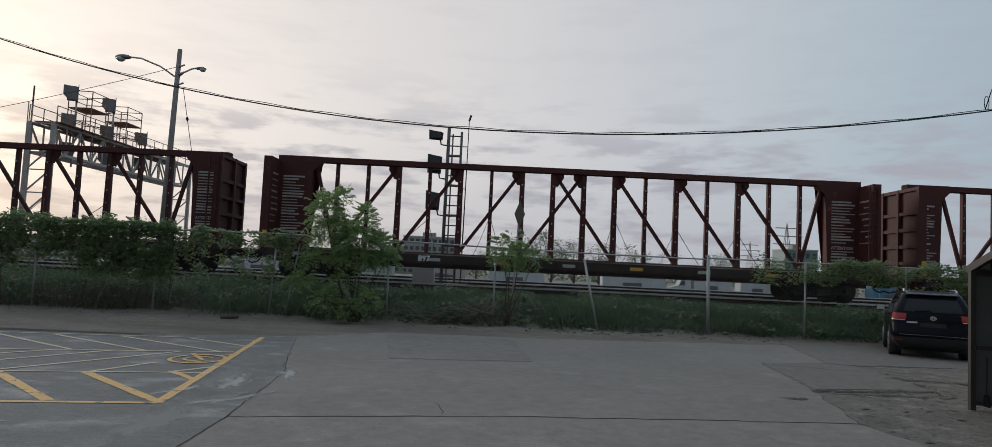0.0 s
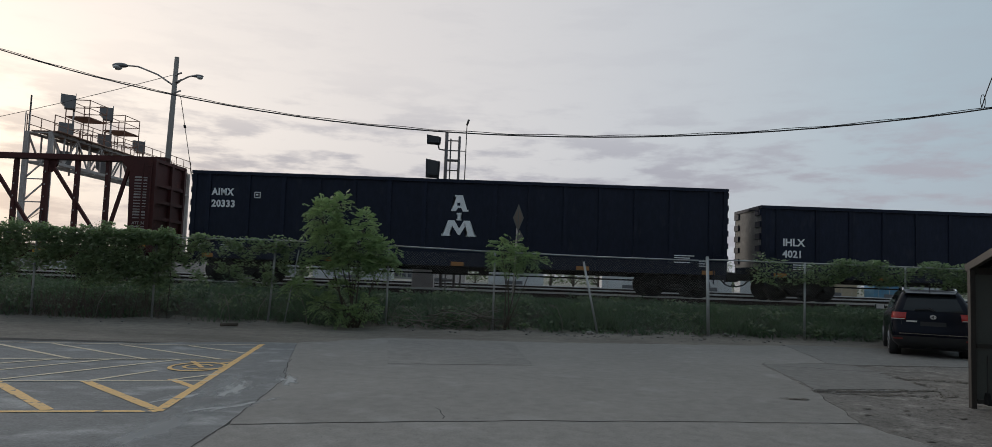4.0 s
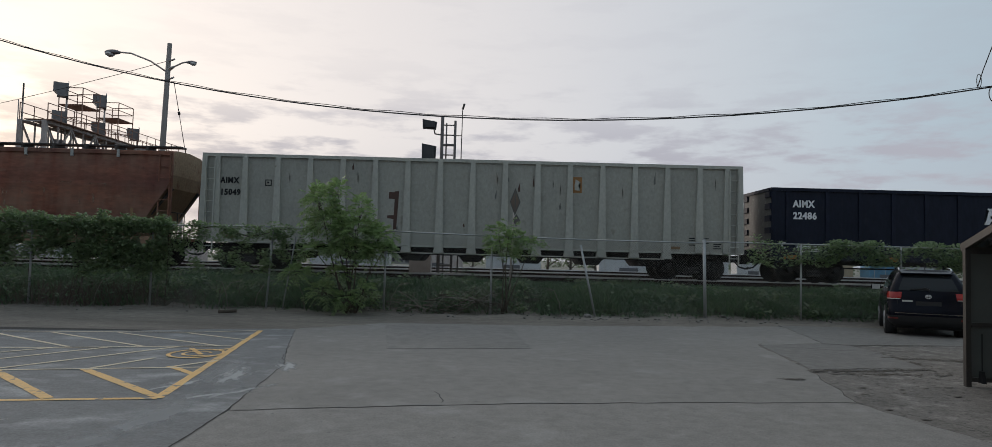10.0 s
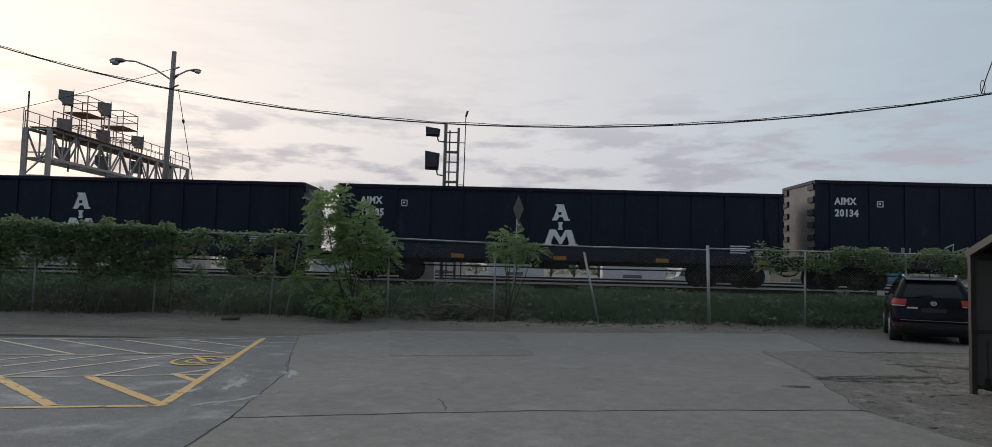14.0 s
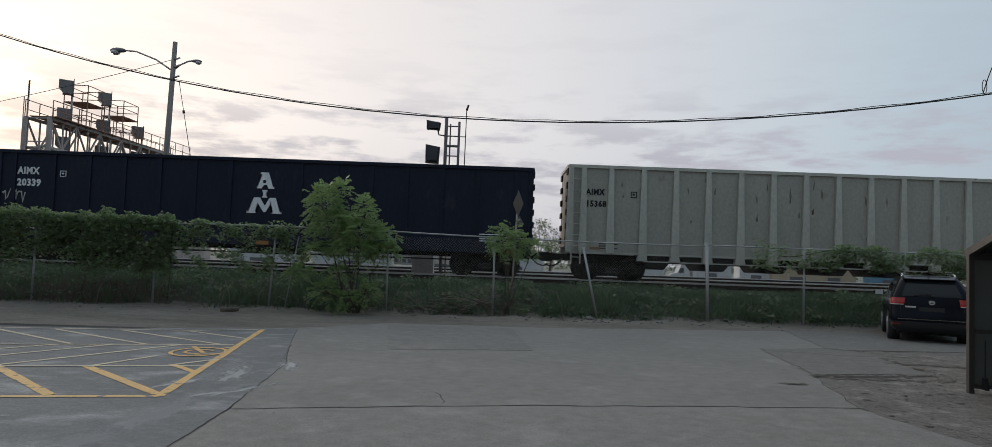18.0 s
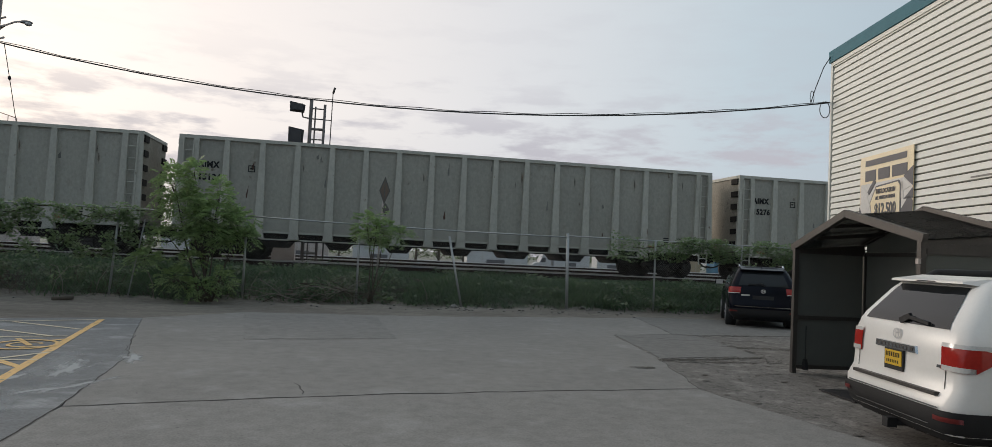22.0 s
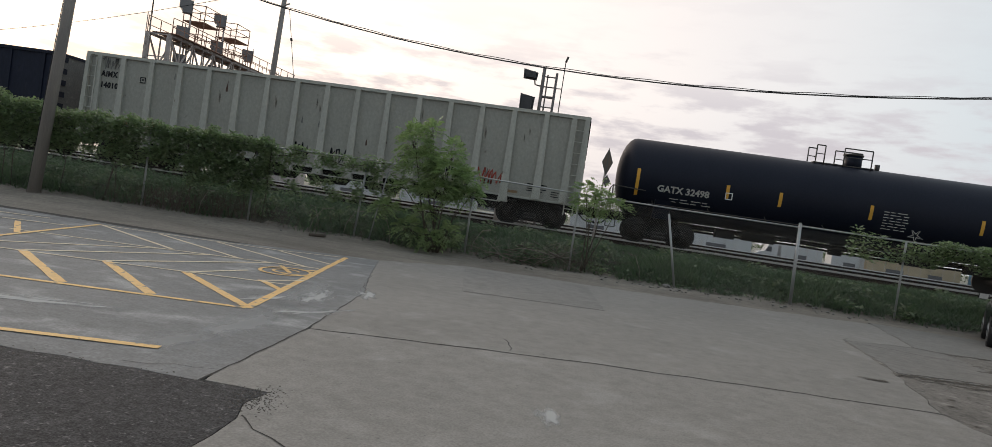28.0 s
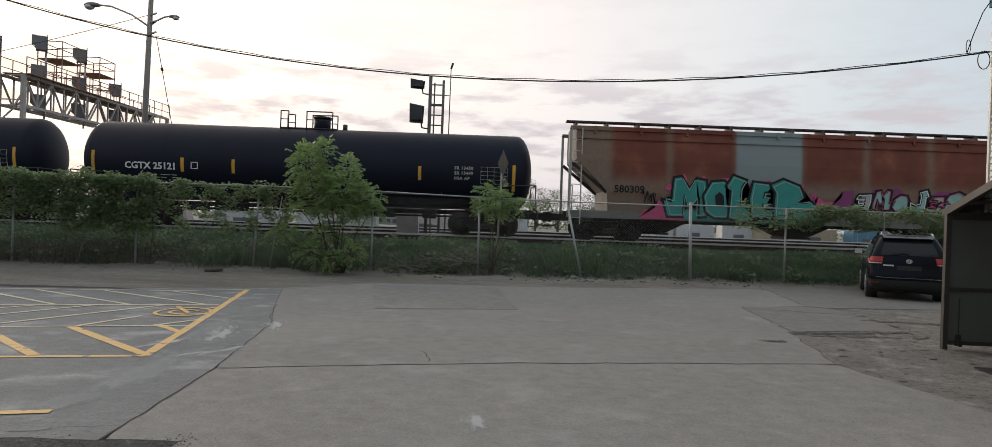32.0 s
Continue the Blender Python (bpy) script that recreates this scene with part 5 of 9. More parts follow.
def centerbeam(name, L, H):
    car = root(name, pose(0, 0, 0), "oxide-red centre-beam lumber flatcar, empty, with trussed spine", "freight car", "freight cars of the passing train")
    h = L / 2
    mat = M["beam"]
    part("deck", box(B(), -h, h, -1.27, 1.27, 0.98, 1.1), mat, car)
    for s in (-1, 1):
        part("side_sill", box(B(), -h + 0.2, h - 0.2, min(s * 1.28, s * 1.44), max(s * 1.28, s * 1.44), 0.78, 1.09), M["beam_sill"], car, bevel=0.015)
        part("deck_edge", box(B(), -h + 0.25, h - 0.25, min(s * 1.285, s * 1.45), max(s * 1.285, s * 1.45), 1.094, 1.13), M["deck_edge"], car, "pale edge of the deck")
    part("centre_sill", box(B(), -h, h, -0.3, 0.3, 0.6, 0.975), mat, car)
    for s in (-1, 1):
        a, b = sorted((s * (h - 0.12), s * (h - 0.3)))
        top = H - 0.24
        bm = box(B(), a, b, -1.33, 1.33, 1.1, top)
        part("bulkhead", bm, mat, car, bevel=0.02)
        for yy in (-1.26, 0.12, 1.24):
            bm = box(B(), min(s * (h - 0.12), s * h), max(s * (h - 0.12), s * h), yy - 0.07, yy + 0.09, 1.1, top)
            part("bulkhead_stiffener", bm, mat, car)
        for zz in (1.6, 2.25, 2.9, 3.55, top - 0.13):
            bm = box(B(), min(s * (h - 0.12), s * (h - 0.02)), max(s * (h - 0.12), s * (h - 0.02)), -1.3, 1.3, zz, zz + 0.13)
            part("bulkhead_rib", bm, mat, car)
        # gusset wedge and plate between bulkhead and spine
        bm = prism(B(), [(s * (h - 0.2), 1.1), (s * (h - 0.2), H - 0.02), (s * (h - 1.9), H - 0.02), (s * (h - 1.9), H - 0.3), (s * (h - 1.6), H - 0.6), (s * (h - 1.5), 1.1)], -0.2, 0.2)
        part("spine_plate", bm, mat, car)
        rnd = random.Random(5 if s > 0 else 6)
        for r in range(22):
            if s > 0 and r in (15, 16):
                continue
            x0 = s * (h - 0.9) - 0.46
            z = 3.95 - r * 0.115
            t = 0.065 if r % 6 < 2 else 0.04
            part("warning_stencil", box(B(), x0, x0 + rnd.uniform(0.5, 0.95), -0.215, -0.203, z, z + t), M["stencil"], car, "faded unreadable white stencilled line")
            if r % 2 == 0 and r < 18:
                y0 = -1.2 + rnd.uniform(0, 0.15)
                part("warning_stencil", box(B(), s * (h - 0.3) - 0.008, s * (h - 0.3) + 0.008, y0, y0 + rnd.uniform(0.4, 0.85), z, z + t), M["stencil"], car, "faded unreadable white stencilled line")
        if s > 0:
            part("lettering", words("ATTENTION", 0.17, M["stencil"], stretch=0.9), None, car, at=pose(s * (h - 0.9) - 0.46, -0.213, 2.1))
        bm = box(B(), s * (h - 0.21) - 0.085, s * (h - 0.21) + 0.085, -1.345, -1.332, 1.2, 1.75)
        part("reflector", bm, M["yellow_bar"], car, "yellow reflector")
        add_ladder(car, s * (h - 0.3), 1.1, top - 0.1, mat, y=-1.31 if s > 0 else 1.36, width=0.32)
    bm = box(B(), -h + 0.2, h - 0.2, -0.2, 0.2, H - 0.24, H - 0.03)
    part("top_chord", bm, mat, car, bevel=0.02)
    bm = box(B(), -h + 1.0, h - 1.0, -0.36, 0.36, 1.1, 1.2)
    part("spine_sill", bm, mat, car)
    n = 16
    xs = [-h + 2.55 + (L - 5.1) * i / (n - 1) for i in range(n)]
    falls = {2: -1, 4: -1, 6: -1, 8: -1, 7: 1, 9: 1, 11: 1, 13: 1}
    for i, x in enumerate(xs):
        w0, w1 = (0.12, 0.09) if i in falls else (0.08, 0.065)
        bm = prism(B(), [(x - w0, 1.15), (x + w0, 1.15), (x + w1, H - 0.2), (x - w1, H - 0.2)], -0.09, 0.09)
        part("spine_post", bm, mat, car)
        # pale dots in place of tie-down holes with bright sky behind them
        bm = B()
        for k in range(6):
            z = 1.55 + k * 0.5
            box(bm, x - 0.022, x + 0.022, -0.105, -0.085, z, z + 0.07)
        tagged(part("lashing_eyes", bm, M["stencil"], car), "small pale dots painted as sky seen through the tie-down holes", kind="stuff")
        if i in falls:
            s = falls[i]
            bm = prism(B(), [(x - s * 0.1, H - 0.24), (x + s * 0.42, H - 0.24), (x + s * 0.42, H - 0.42), (x + s * 0.2, H - 0.75), (x - s * 0.1, H - 0.8)], -0.05, 0.05)
            part("gusset", bm, mat, car)
            part("diagonal_brace", bar(B(), (x + s * 0.12, 0, H - 0.35), (xs[i + 2 * s], 0, 1.2), 0.1, 0.13), mat, car)
    for s, x in ((-1, xs[0]), (1, xs[-1])):
        part("diagonal_brace", bar(B(), (s * (h - 1.7), 0, H - 0.35), (x, 0, 1.2), 0.1, 0.13), mat, car)
    for i in range(9):
        x = -h + 1.6 + (L - 3.2) * i / 8
        bm = box(B(), x - 0.24, x + 0.24, -1.452, -1.44, 0.86, 0.98)
        part("reflector", bm, M["yellow_bar"] if i % 2 else M["end_rib"], car, "faded reflective strip")
    # loose lashing cables
    rnd = random.Random(8)
    for i in (3, 5, 9, 11, 13):
        a = (xs[i], -0.12, rnd.uniform(2.4, 2.9))
        for dx in (-rnd.uniform(0.5, 1.2), rnd.uniform(0.4, 0.9)):
            part("lashing_cable", pipe(B(), [a, (xs[i] + dx * 0.6, -0.7, 1.75), (xs[i] + dx, -1.3, 1.15)], 0.012, 4), M["cable"], car)
    add_truck(car, -h + 2.0)
    add_truck(car, h - 2.0)
    add_ends(car, L)
    return car


def tank_car(name, L, text, label, tx=1.5, tz=2.0, tone="white_mark", c=0.28, bars=(-0.31, 0.06, 0.5)):
    car = root(name, pose(0, 0, 0), label, "tank car", "freight cars of the passing train")
    h, r, zc = L / 2, 1.49, 2.5
    bm = B()
    prof = [(-h, 0.0)] + [(-h + 0.62 * (1 - math.cos(a)), r * math.sin(a)) for a in (math.pi / 2 * i / 7 for i in range(1, 8))]
    prof += [(-x, q) for x, q in prof[::-1]]
    n = 40
    rings = []
    for x, q in prof:
        rings.append([bm.verts.new((x, 0, zc))] if q == 0 else [bm.verts.new((x, q * math.cos(2 * math.pi * i / n), zc + q * math.sin(2 * math.pi * i / n))) for i in range(n)])
    for a, b in zip(rings, rings[1:]):
        for i in range(n):
            k = (i + 1) % n
            f = bm.faces.new([v for v in ((a[0],) if len(a) == 1 else (a[i], a[k]))] + [v for v in ((b[0],) if len(b) == 1 else (b[k], b[i]))])
            f.smooth = True
    part("tank_shell", bm, M["tank"], car)
    for x in (-h * 0.62, -h * 0.2, h * 0.22, h * 0.64):
        bm = tube(B(), (x, 0, zc), (x + 0.04, 0, zc), r + 0.006, n=40, caps=False)
        part("weld_seam", bm, M["tank"], car)
    bm = B()
    for s in (-1, 1):
        a, b = sorted((s * (h - 2.6), s * (h + 0.15)))
        box(bm, a, b, -0.35, 0.35, 0.72, 1.02)
        a, b = sorted((s * (h - 0.4), s * (h + 0.2)))
        box(bm, a, b, -1.45, 1.45, 0.95, 1.05)
    part("stub_sill", bm, M["running_gear"], car)
    for s in (-1, 1):
        bm = prism_x(B(), [(-1.1, 1.0), (1.1, 1.0), (1.35, 1.7), (-1.35, 1.7)], min(s * (h - 2.1), s * (h - 1.5)), max(s * (h - 2.1), s * (h - 1.5)))
        part("saddle", bm, M["tank"], car)
        # end handrails
        bm = B()
        for yy in (-1.4, 1.4):
            tube(bm, (s * (h + 0.1), yy, 1.05), (s * (h + 0.1), yy, 2.0), 0.022)
        tube(bm, (s * (h + 0.1), -1.4, 2.0), (s * (h + 0.1), 1.4, 2.0), 0.022)
        tube(bm, (s * (h + 0.1), -1.4, 2.0), (s * (h - 1.1), -1.48, 1.95), 0.02)
        part("end_handrail", bm, M["dark_steel"], car)
        bm = B()
        for yy in (-1.42,):
            tube(bm, (s * (h - 0.15), yy, 0.45), (s * (h - 0.15), yy, 1.0), 0.02)
            tube(bm, (s * (h + 0.2), yy, 0.45), (s * (h + 0.2), yy, 1.0), 0.02)
            tube(bm, (s * (h - 0.15), yy, 0.45), (s * (h + 0.2), yy, 0.45), 0.02)
        part("sill_step", bm, M["dark_steel"], car)
    # bottom outlet and brake gear
    bm = B()
    tube(bm, (0, 0, 0.6), (0, 0, 1.05), 0.26, n=14)
    tube(bm, (-3.6, -0.5, 0.85), (-2.4, -0.5, 0.85), 0.2, n=12)
    pipe(bm, [(-h + 2.2, -0.8, 0.95), (h - 2.2, -0.8, 0.95)], 0.03)
    part("bottom_outlet", bm, M["running_gear"], car)
    # top platform, manway and safety rails
    top = zc + r
    bm = tube(B(), (c - 0.15, 0, top - 0.1), (c - 0.15, 0, top + 0.42), 0.32, n=20)
    part("manway", bm, M["tank"], car, bevel=0.0)
    bm = tube(B(), (c - 0.15, 0, top + 0.42), (c - 0.15, 0, top + 0.48), 0.36, n=20)
    part("manway_lid", bm, M["dark_steel"], car)
    bm = box(B(), c - 1.7, c + 0.5, -0.42, 0.42, top - 0.04, top + 0.0)
    part("walkway", bm, M["dark_steel"], car)
    for x0, x1, yy in ((c - 1.65, c - 1.35, -0.5), (c - 0.65, c + 0.35, -0.5), (c - 1.65, c - 1.35, 0.5), (c - 0.65, c + 0.35, 0.5)):
        bm = B()
        tube(bm, (x0, yy, top - 0.1), (x0, yy, top + 0.62), 0.024)
        tube(bm, (x1, yy, top - 0.1), (x1, yy, top + 0.62), 0.024)
        tube(bm, (x0, yy, top + 0.62), (x1, yy, top + 0.62), 0.024)
        tube(bm, (x0, yy, top + 0.3), (x1, yy, top + 0.3), 0.018)
        part("safety_rail", bm, M["dark_steel"], car)
    bm = tube(B(), (c + 0.75, 0, top - 0.02), (c + 0.75, 0, top + 0.22), 0.09, n=10)
    part("vent_valve", bm, M["dark_steel"], car)

    def wrap(px, z):
        """y of the shell's near side at height z."""
        return -math.sqrt(max(0.01, r * r - (z - zc) ** 2)) - 0.006
    for x in (-h + 0.75, -h * 0.53, *(h * q for q in bars), h - 0.75):
        bm = B()
        for i in range(4):
            za, zb = 2.05 + i * 0.13, 2.05 + (i + 1) * 0.13
            k = 1.0 if abs(x) < h - 1 else 1.9
            low = 2.05 if k == 1 else 1.75
            za, zb = low + i * 0.13 * k, low + (i + 1) * 0.13 * k
            vs = [bm.verts.new(p) for p in ((x - 0.06, wrap(x, za), za), (x + 0.06, wrap(x, za), za), (x + 0.06, wrap(x, zb), zb), (x - 0.06, wrap(x, zb), zb))]
            bm.faces.new(vs)
        part("reflector", bm, M["yellow_bar"], car, "upright yellow reflector bar")
    tilt = -math.degrees(math.asin((tz + 0.13 - zc) / r))
    part("lettering", words(text, 0.345, M[tone]), None, car, at=pose(-h + tx, wrap(0, tz) - 0.016, tz, tilt))
    for x, z, w, rows in ((-h + tx + 0.5, tz - 0.22, 1.6, 2), (0.95, 2.4, 0.9, 7)):
        bm = B()
        for q in range(rows):
            zz = z - q * 0.1
            y = wrap(x, zz)
            for c in range(4):
                box(bm, x + w * 0.25 * c, x + w * (0.25 * c + (0.2, 0.16, 0.22, 0.12)[(c + q) % 4]), y - 0.008, y + 0.01, zz, zz + 0.028)
        part("data_stencil", bm, M["end_rib"], car, "small unreadable stencilled lines")
    bm = B()
    for z in (2.0, 2.15, 2.3, 2.45, 2.62):
        box(bm, h - 2.0, h - 1.0, wrap(0, z) - 0.012, wrap(0, z), z, z + 0.01)
    for k in range(5):
        for z in (2.0, 2.15, 2.3, 2.45):
            box(bm, h - 2.0 + k * 0.248, h - 1.99 + k * 0.248, wrap(0, z) - 0.014, wrap(0, z + 0.16), z, z + 0.165)
    part("data_table", bm, M["end_rib"], car, "white ruled stencil table")
    if text == "CGTX 25121":
        for line, z in (("SR 13450", 2.5), ("SR 13449", 2.31), ("FRA AP", 2.12)):
            part("lettering", words(line, 0.17, M["end_rib"], space=1.1), None, car, at=pose(h - 3.0, wrap(0, z) - 0.012, z))
    # side handrail and the brake piping below
    rail = part("side_handrail", pipe(B(), [(-h + 1.2, -1.52, 1.5), (0, -1.52, 1.5), (h - 1.2, -1.52, 1.5)], 0.018, 6), M["dark_steel"], car)
    for k in range(8):
        x = -h + 1.4 + (L - 2.8) * k / 7
        part("rail_bracket", pipe(B(), [(x, -1.52, 1.5), (x, -1.25, 1.62)], 0.014, 5), M["dark_steel"], rail)
    for yy, zz, q in ((-0.35, 0.82, 0.05), (-0.1, 0.7, 0.04), (0.3, 0.9, 0.06)):
        part("brake_pipe", pipe(B(), [(-h + 2.3, yy, zz), (-1.5, yy, zz + 0.06), (1.0, yy, zz), (h - 2.3, yy, zz + 0.04)], q, 6), M["running_gear"], car)
    for x, w in ((-4.6, 0.7), (2.2, 1.1), (4.4, 0.5)):
        part("brake_box", box(B(), x, x + w, -0.75, -0.35, 0.62, 0.98), M["running_gear"], car, bevel=0.03)
    bm = B()
    box_frame(bm, -h + tx + 2.45, tz + 0.04, 0.26, 0.03, wrap(0, tz + 0.3) - 0.008)
    part("stencil_box", bm, M["white_mark"], car)
    add_truck(car, -h + 1.85)
    add_truck(car, h - 1.85)
    add_ends(car, L, 0.8)
    return car


def hopper_car(name, L, H, paint, label, slope=1.35, bays=3, square=False):
    """Covered hopper: bowed side sheets, slanted end sheets, roof with walkway, three outlet bays."""
    car = root(name, pose(0, 0, 0), label, "hopper car", "freight cars of the passing train")
    h = L / 2
    bm = B()
    zs = [(1.12, slope, 1.36), (1.45, slope * 0.86, 1.44), (2.2, slope * 0.52, 1.5), (3.0, 0.16, 1.5), (3.5, 0.05, 1.46), (H - 0.28, 0.03, 1.36), (H - 0.16, 0.03, 1.1), (H - 0.1, 0.03, 0.0)]
    if square:
        # upright end above, sharp slanted cut below it, upright again at the sill
        zs = [(1.12, slope, 1.4), (1.9, slope - 0.06, 1.5), (3.06, 0.3, 1.5), (3.5, 0.28, 1.46), (H - 0.28, 0.28, 1.36), (H - 0.16, 0.28, 1.1), (H - 0.1, 0.28, 0.0)]
    left = [[bm.verts.new((-h + i, -w, z)) for z, i, w in zs], [bm.verts.new((h - i, -w, z)) for z, i, w in zs]]
    right = [[bm.verts.new((-h + i, w, z)) for z, i, w in zs], [bm.verts.new((h - i, w, z)) for z, i, w in zs]]
    for k in range(len(zs) - 1):
        for a, b in ((left[0], left[1]), (right[1], right[0])):
            vs = [a[k], b[k], b[k + 1], a[k + 1]]
            pts = {tuple(round(c, 5) for c in v.co) for v in vs}
            if len(pts) >= 3:
                f = bm.faces.new(vs)
                f.smooth = False
    bmesh.ops.remove_doubles(bm, verts=bm.verts, dist=0.001)
    part("body_shell", bm, M[paint], car)
    for s in (-1, 1):
        bm = B()
        rows = [[bm.verts.new((s * (h - i), q * w, z)) for q in (-1, 1)] for z, i, w in zs[:-1]] + [[bm.verts.new((s * (h - zs[-1][1]), 0, zs[-1][0]))]]
        for a, b in zip(rows, rows[1:]):
            bm.faces.new((a[0], a[1], *b[::-1]))
        part("slope_sheet", bm, M["hopper_end"] if paint == "hopper" else M["pale_end"], car, "dusty slanted end sheet")
    for s in (-1, 1):
        part("roof_rail", box(B(), -h + 0.05, h - 0.05, min(s * 1.33, s * 1.43), max(s * 1.33, s * 1.43), H - 0.36, H - 0.22), M[paint], car, bevel=0.01)
    bm = B()
    box(bm, -h - 0.05, h + 0.05, -0.95, -0.45, H + 0.0, H + 0.05)
    for i in range(int(L / 1.2)):
        x = -h + 0.3 + i * 1.2
        box(bm, x - 0.04, x + 0.04, -1.1, -0.4, H - 0.16, H)
    part("roof_walkway", bm, M["dark_steel"], car)
    for i in range(int(L / 1.75)):
        x = -h + 1.0 + i * 1.75
        bm = box(B(), x - 0.05, x + 0.05, -1.46, -1.40, H - 0.48, H - 0.2)
        part("roof_bracket", bm, M["end_rib"] if paint != "blue_hopper" else M[paint], car)
    for a, b in ((-1.46, -1.34), (1.34, 1.46)):
        part("side_sill", box(B(), -h, h, a, b, 0.86, 1.14), M["hopper_low"] if paint == "hopper" else M["sill_grey"], car)
    part("centre_sill", box(B(), -h, h, -0.3, 0.3, 0.75, 1.1), M["running_gear"], car)
    for i in range(bays):
        x = (i - (bays - 1) / 2) * (L - 7.2) / (bays - 1)
        bm = B()
        pts = [[(x - 1.7, y, 1.12), (x + 1.7, y, 1.12), (x + 0.35, y * 0.6, 0.38), (x - 0.35, y * 0.6, 0.38)] for y in (-1.3, 1.3)]
        a, b = [[bm.verts.new(p) for p in q] for q in pts]
        bm.faces.new(a)
        bm.faces.new(b[::-1])
        for k in range(4):
            bm.faces.new((a[k], b[k], b[(k + 1) % 4], a[(k + 1) % 4]))
        part("outlet_hopper", bm, M["running_gear"], car, "dark pyramid discharge chute")
        bm = box(B(), x - 0.5, x + 0.5, -0.7, 0.7, 0.3, 0.38)
        part("outlet_gate", bm, M["running_gear"], car)
    for s in (-1, 1):
        for yy in (-1.38, 1.38):
            bm = bar(B(), (s * (h - 0.08), yy, 1.1), (s * (h - 0.08), yy, H - 0.3), 0.1)
            part("corner_post", bm, M["grey_rib"] if paint == "blue_hopper" else M[paint], car)
        add_ladder(car, s * (h - 0.3), 0.6, H - 0.3, M["grey_rib"] if paint == "blue_hopper" else M[paint], y=-1.4, width=0.4)
        # dark diagonal bars that draw the shadow line along the slope sheet's edge
        for yy in (-1.2, 1.2):
            part("end_brace", bar(B(), (s * (h - 0.1), yy, 3.0), (s * (h - slope - 0.1), yy, 1.75 if square else 1.3), 0.12), M["dark_steel"], car)
        bm = B()
        for yy in (-0.9, -0.3, 0.3):
            tube(bm, (s * (h - 0.25), yy, 1.1), (s * (h - 0.25), yy, 2.1), 0.022)
        tube(bm, (s * (h - 0.25), -0.9, 2.1), (s * (h - 0.25), 0.3, 2.1), 0.022)
        part("end_rail", bm, M["grey_rib"] if paint == "blue_hopper" else M["dark_steel"], car)
    add_truck(car, -h + 1.7)
    add_truck(car, h - 1.7)
    add_ends(car, L)
    return car


def blobs(car, shapes, mat, y, label, name="graffiti"):
    for outline in shapes:
        bm = prism(B(), outline, y, y + 0.006)
        part(name, bm, M[mat], car, label)


def bubble_letters(car, text, x0, x1, z0, z1, layers, r, zc, label):
    """Fat sprayed letters bent onto the tank: each layer is (swelling, material)."""
    step = (x1 - x0) / len(text)
    for n, letter in enumerate(text):
        cu = bpy.data.curves.new("graffiti", "FONT")
        cu.body, cu.size, cu.resolution_u = letter, 1.0, 2
        tmp = bpy.data.objects.new("graffiti", cu)
        glyph = bpy.data.meshes.new_from_object(tmp)
        bpy.data.objects.remove(tmp)
        bpy.data.curves.remove(cu)
        bm = B()
        bm.from_mesh(glyph)
        for c in range(8):
            bmesh.ops.bisect_plane(bm, geom=bm.verts[:] + bm.edges[:] + bm.faces[:], plane_co=(0, 0.04 + 0.09 * c, 0), plane_no=(0, 1, 0))
        bm.to_mesh(glyph)
        bm.free()
        gx = [v.co.x for v in glyph.vertices]
        lo, full = min(gx), max(gx) - min(gx)
        tips = [(x0 + step * (n + 0.06 + 0.88 * (v.co.x - lo) / full), z0 + v.co.y / 0.72 * (z1 - z0)) for v in glyph.vertices]
        polys = [tuple(p.vertices) for p in glyph.polygons]
        bpy.data.meshes.remove(glyph)
        for k, (grow, m) in enumerate(layers):
            # the letter swollen all round: copies of it pushed outwards in a ring
            verts, faces = [], []
            for c in range(14):
                a = 2 * math.pi * c / 14
                base = len(verts)
                for x, z in tips:
                    x, z = x + grow * math.cos(a), z + grow * math.sin(a)
                    verts.append((x, -math.sqrt(max(0.05, r * r - (z - zc) ** 2)) - 0.022 - 0.008 * k - 0.002 * n - 0.0004 * c, z))
                faces += [tuple(base + i for i in p) for p in polys]
            part("graffiti", from_quads("graffiti", verts, faces, M[m]), None, car, label)


def stain(car, name, x, z, w, h, mat, label, y=-1.458):
    """A soft-edged stain: a thin oval sheet on the side."""
    bm = B()
    bm.faces.new([bm.verts.new((w * math.cos(t), h * math.sin(t), 0)) for t in (2 * math.pi * i / 20 for i in range(20))])
    part(name, bm, M[mat], car, label, at=pose(x, y, z, 90))


def place(car, left, right, cars):
    cars.append((car, (left + right) / 2))
    return car


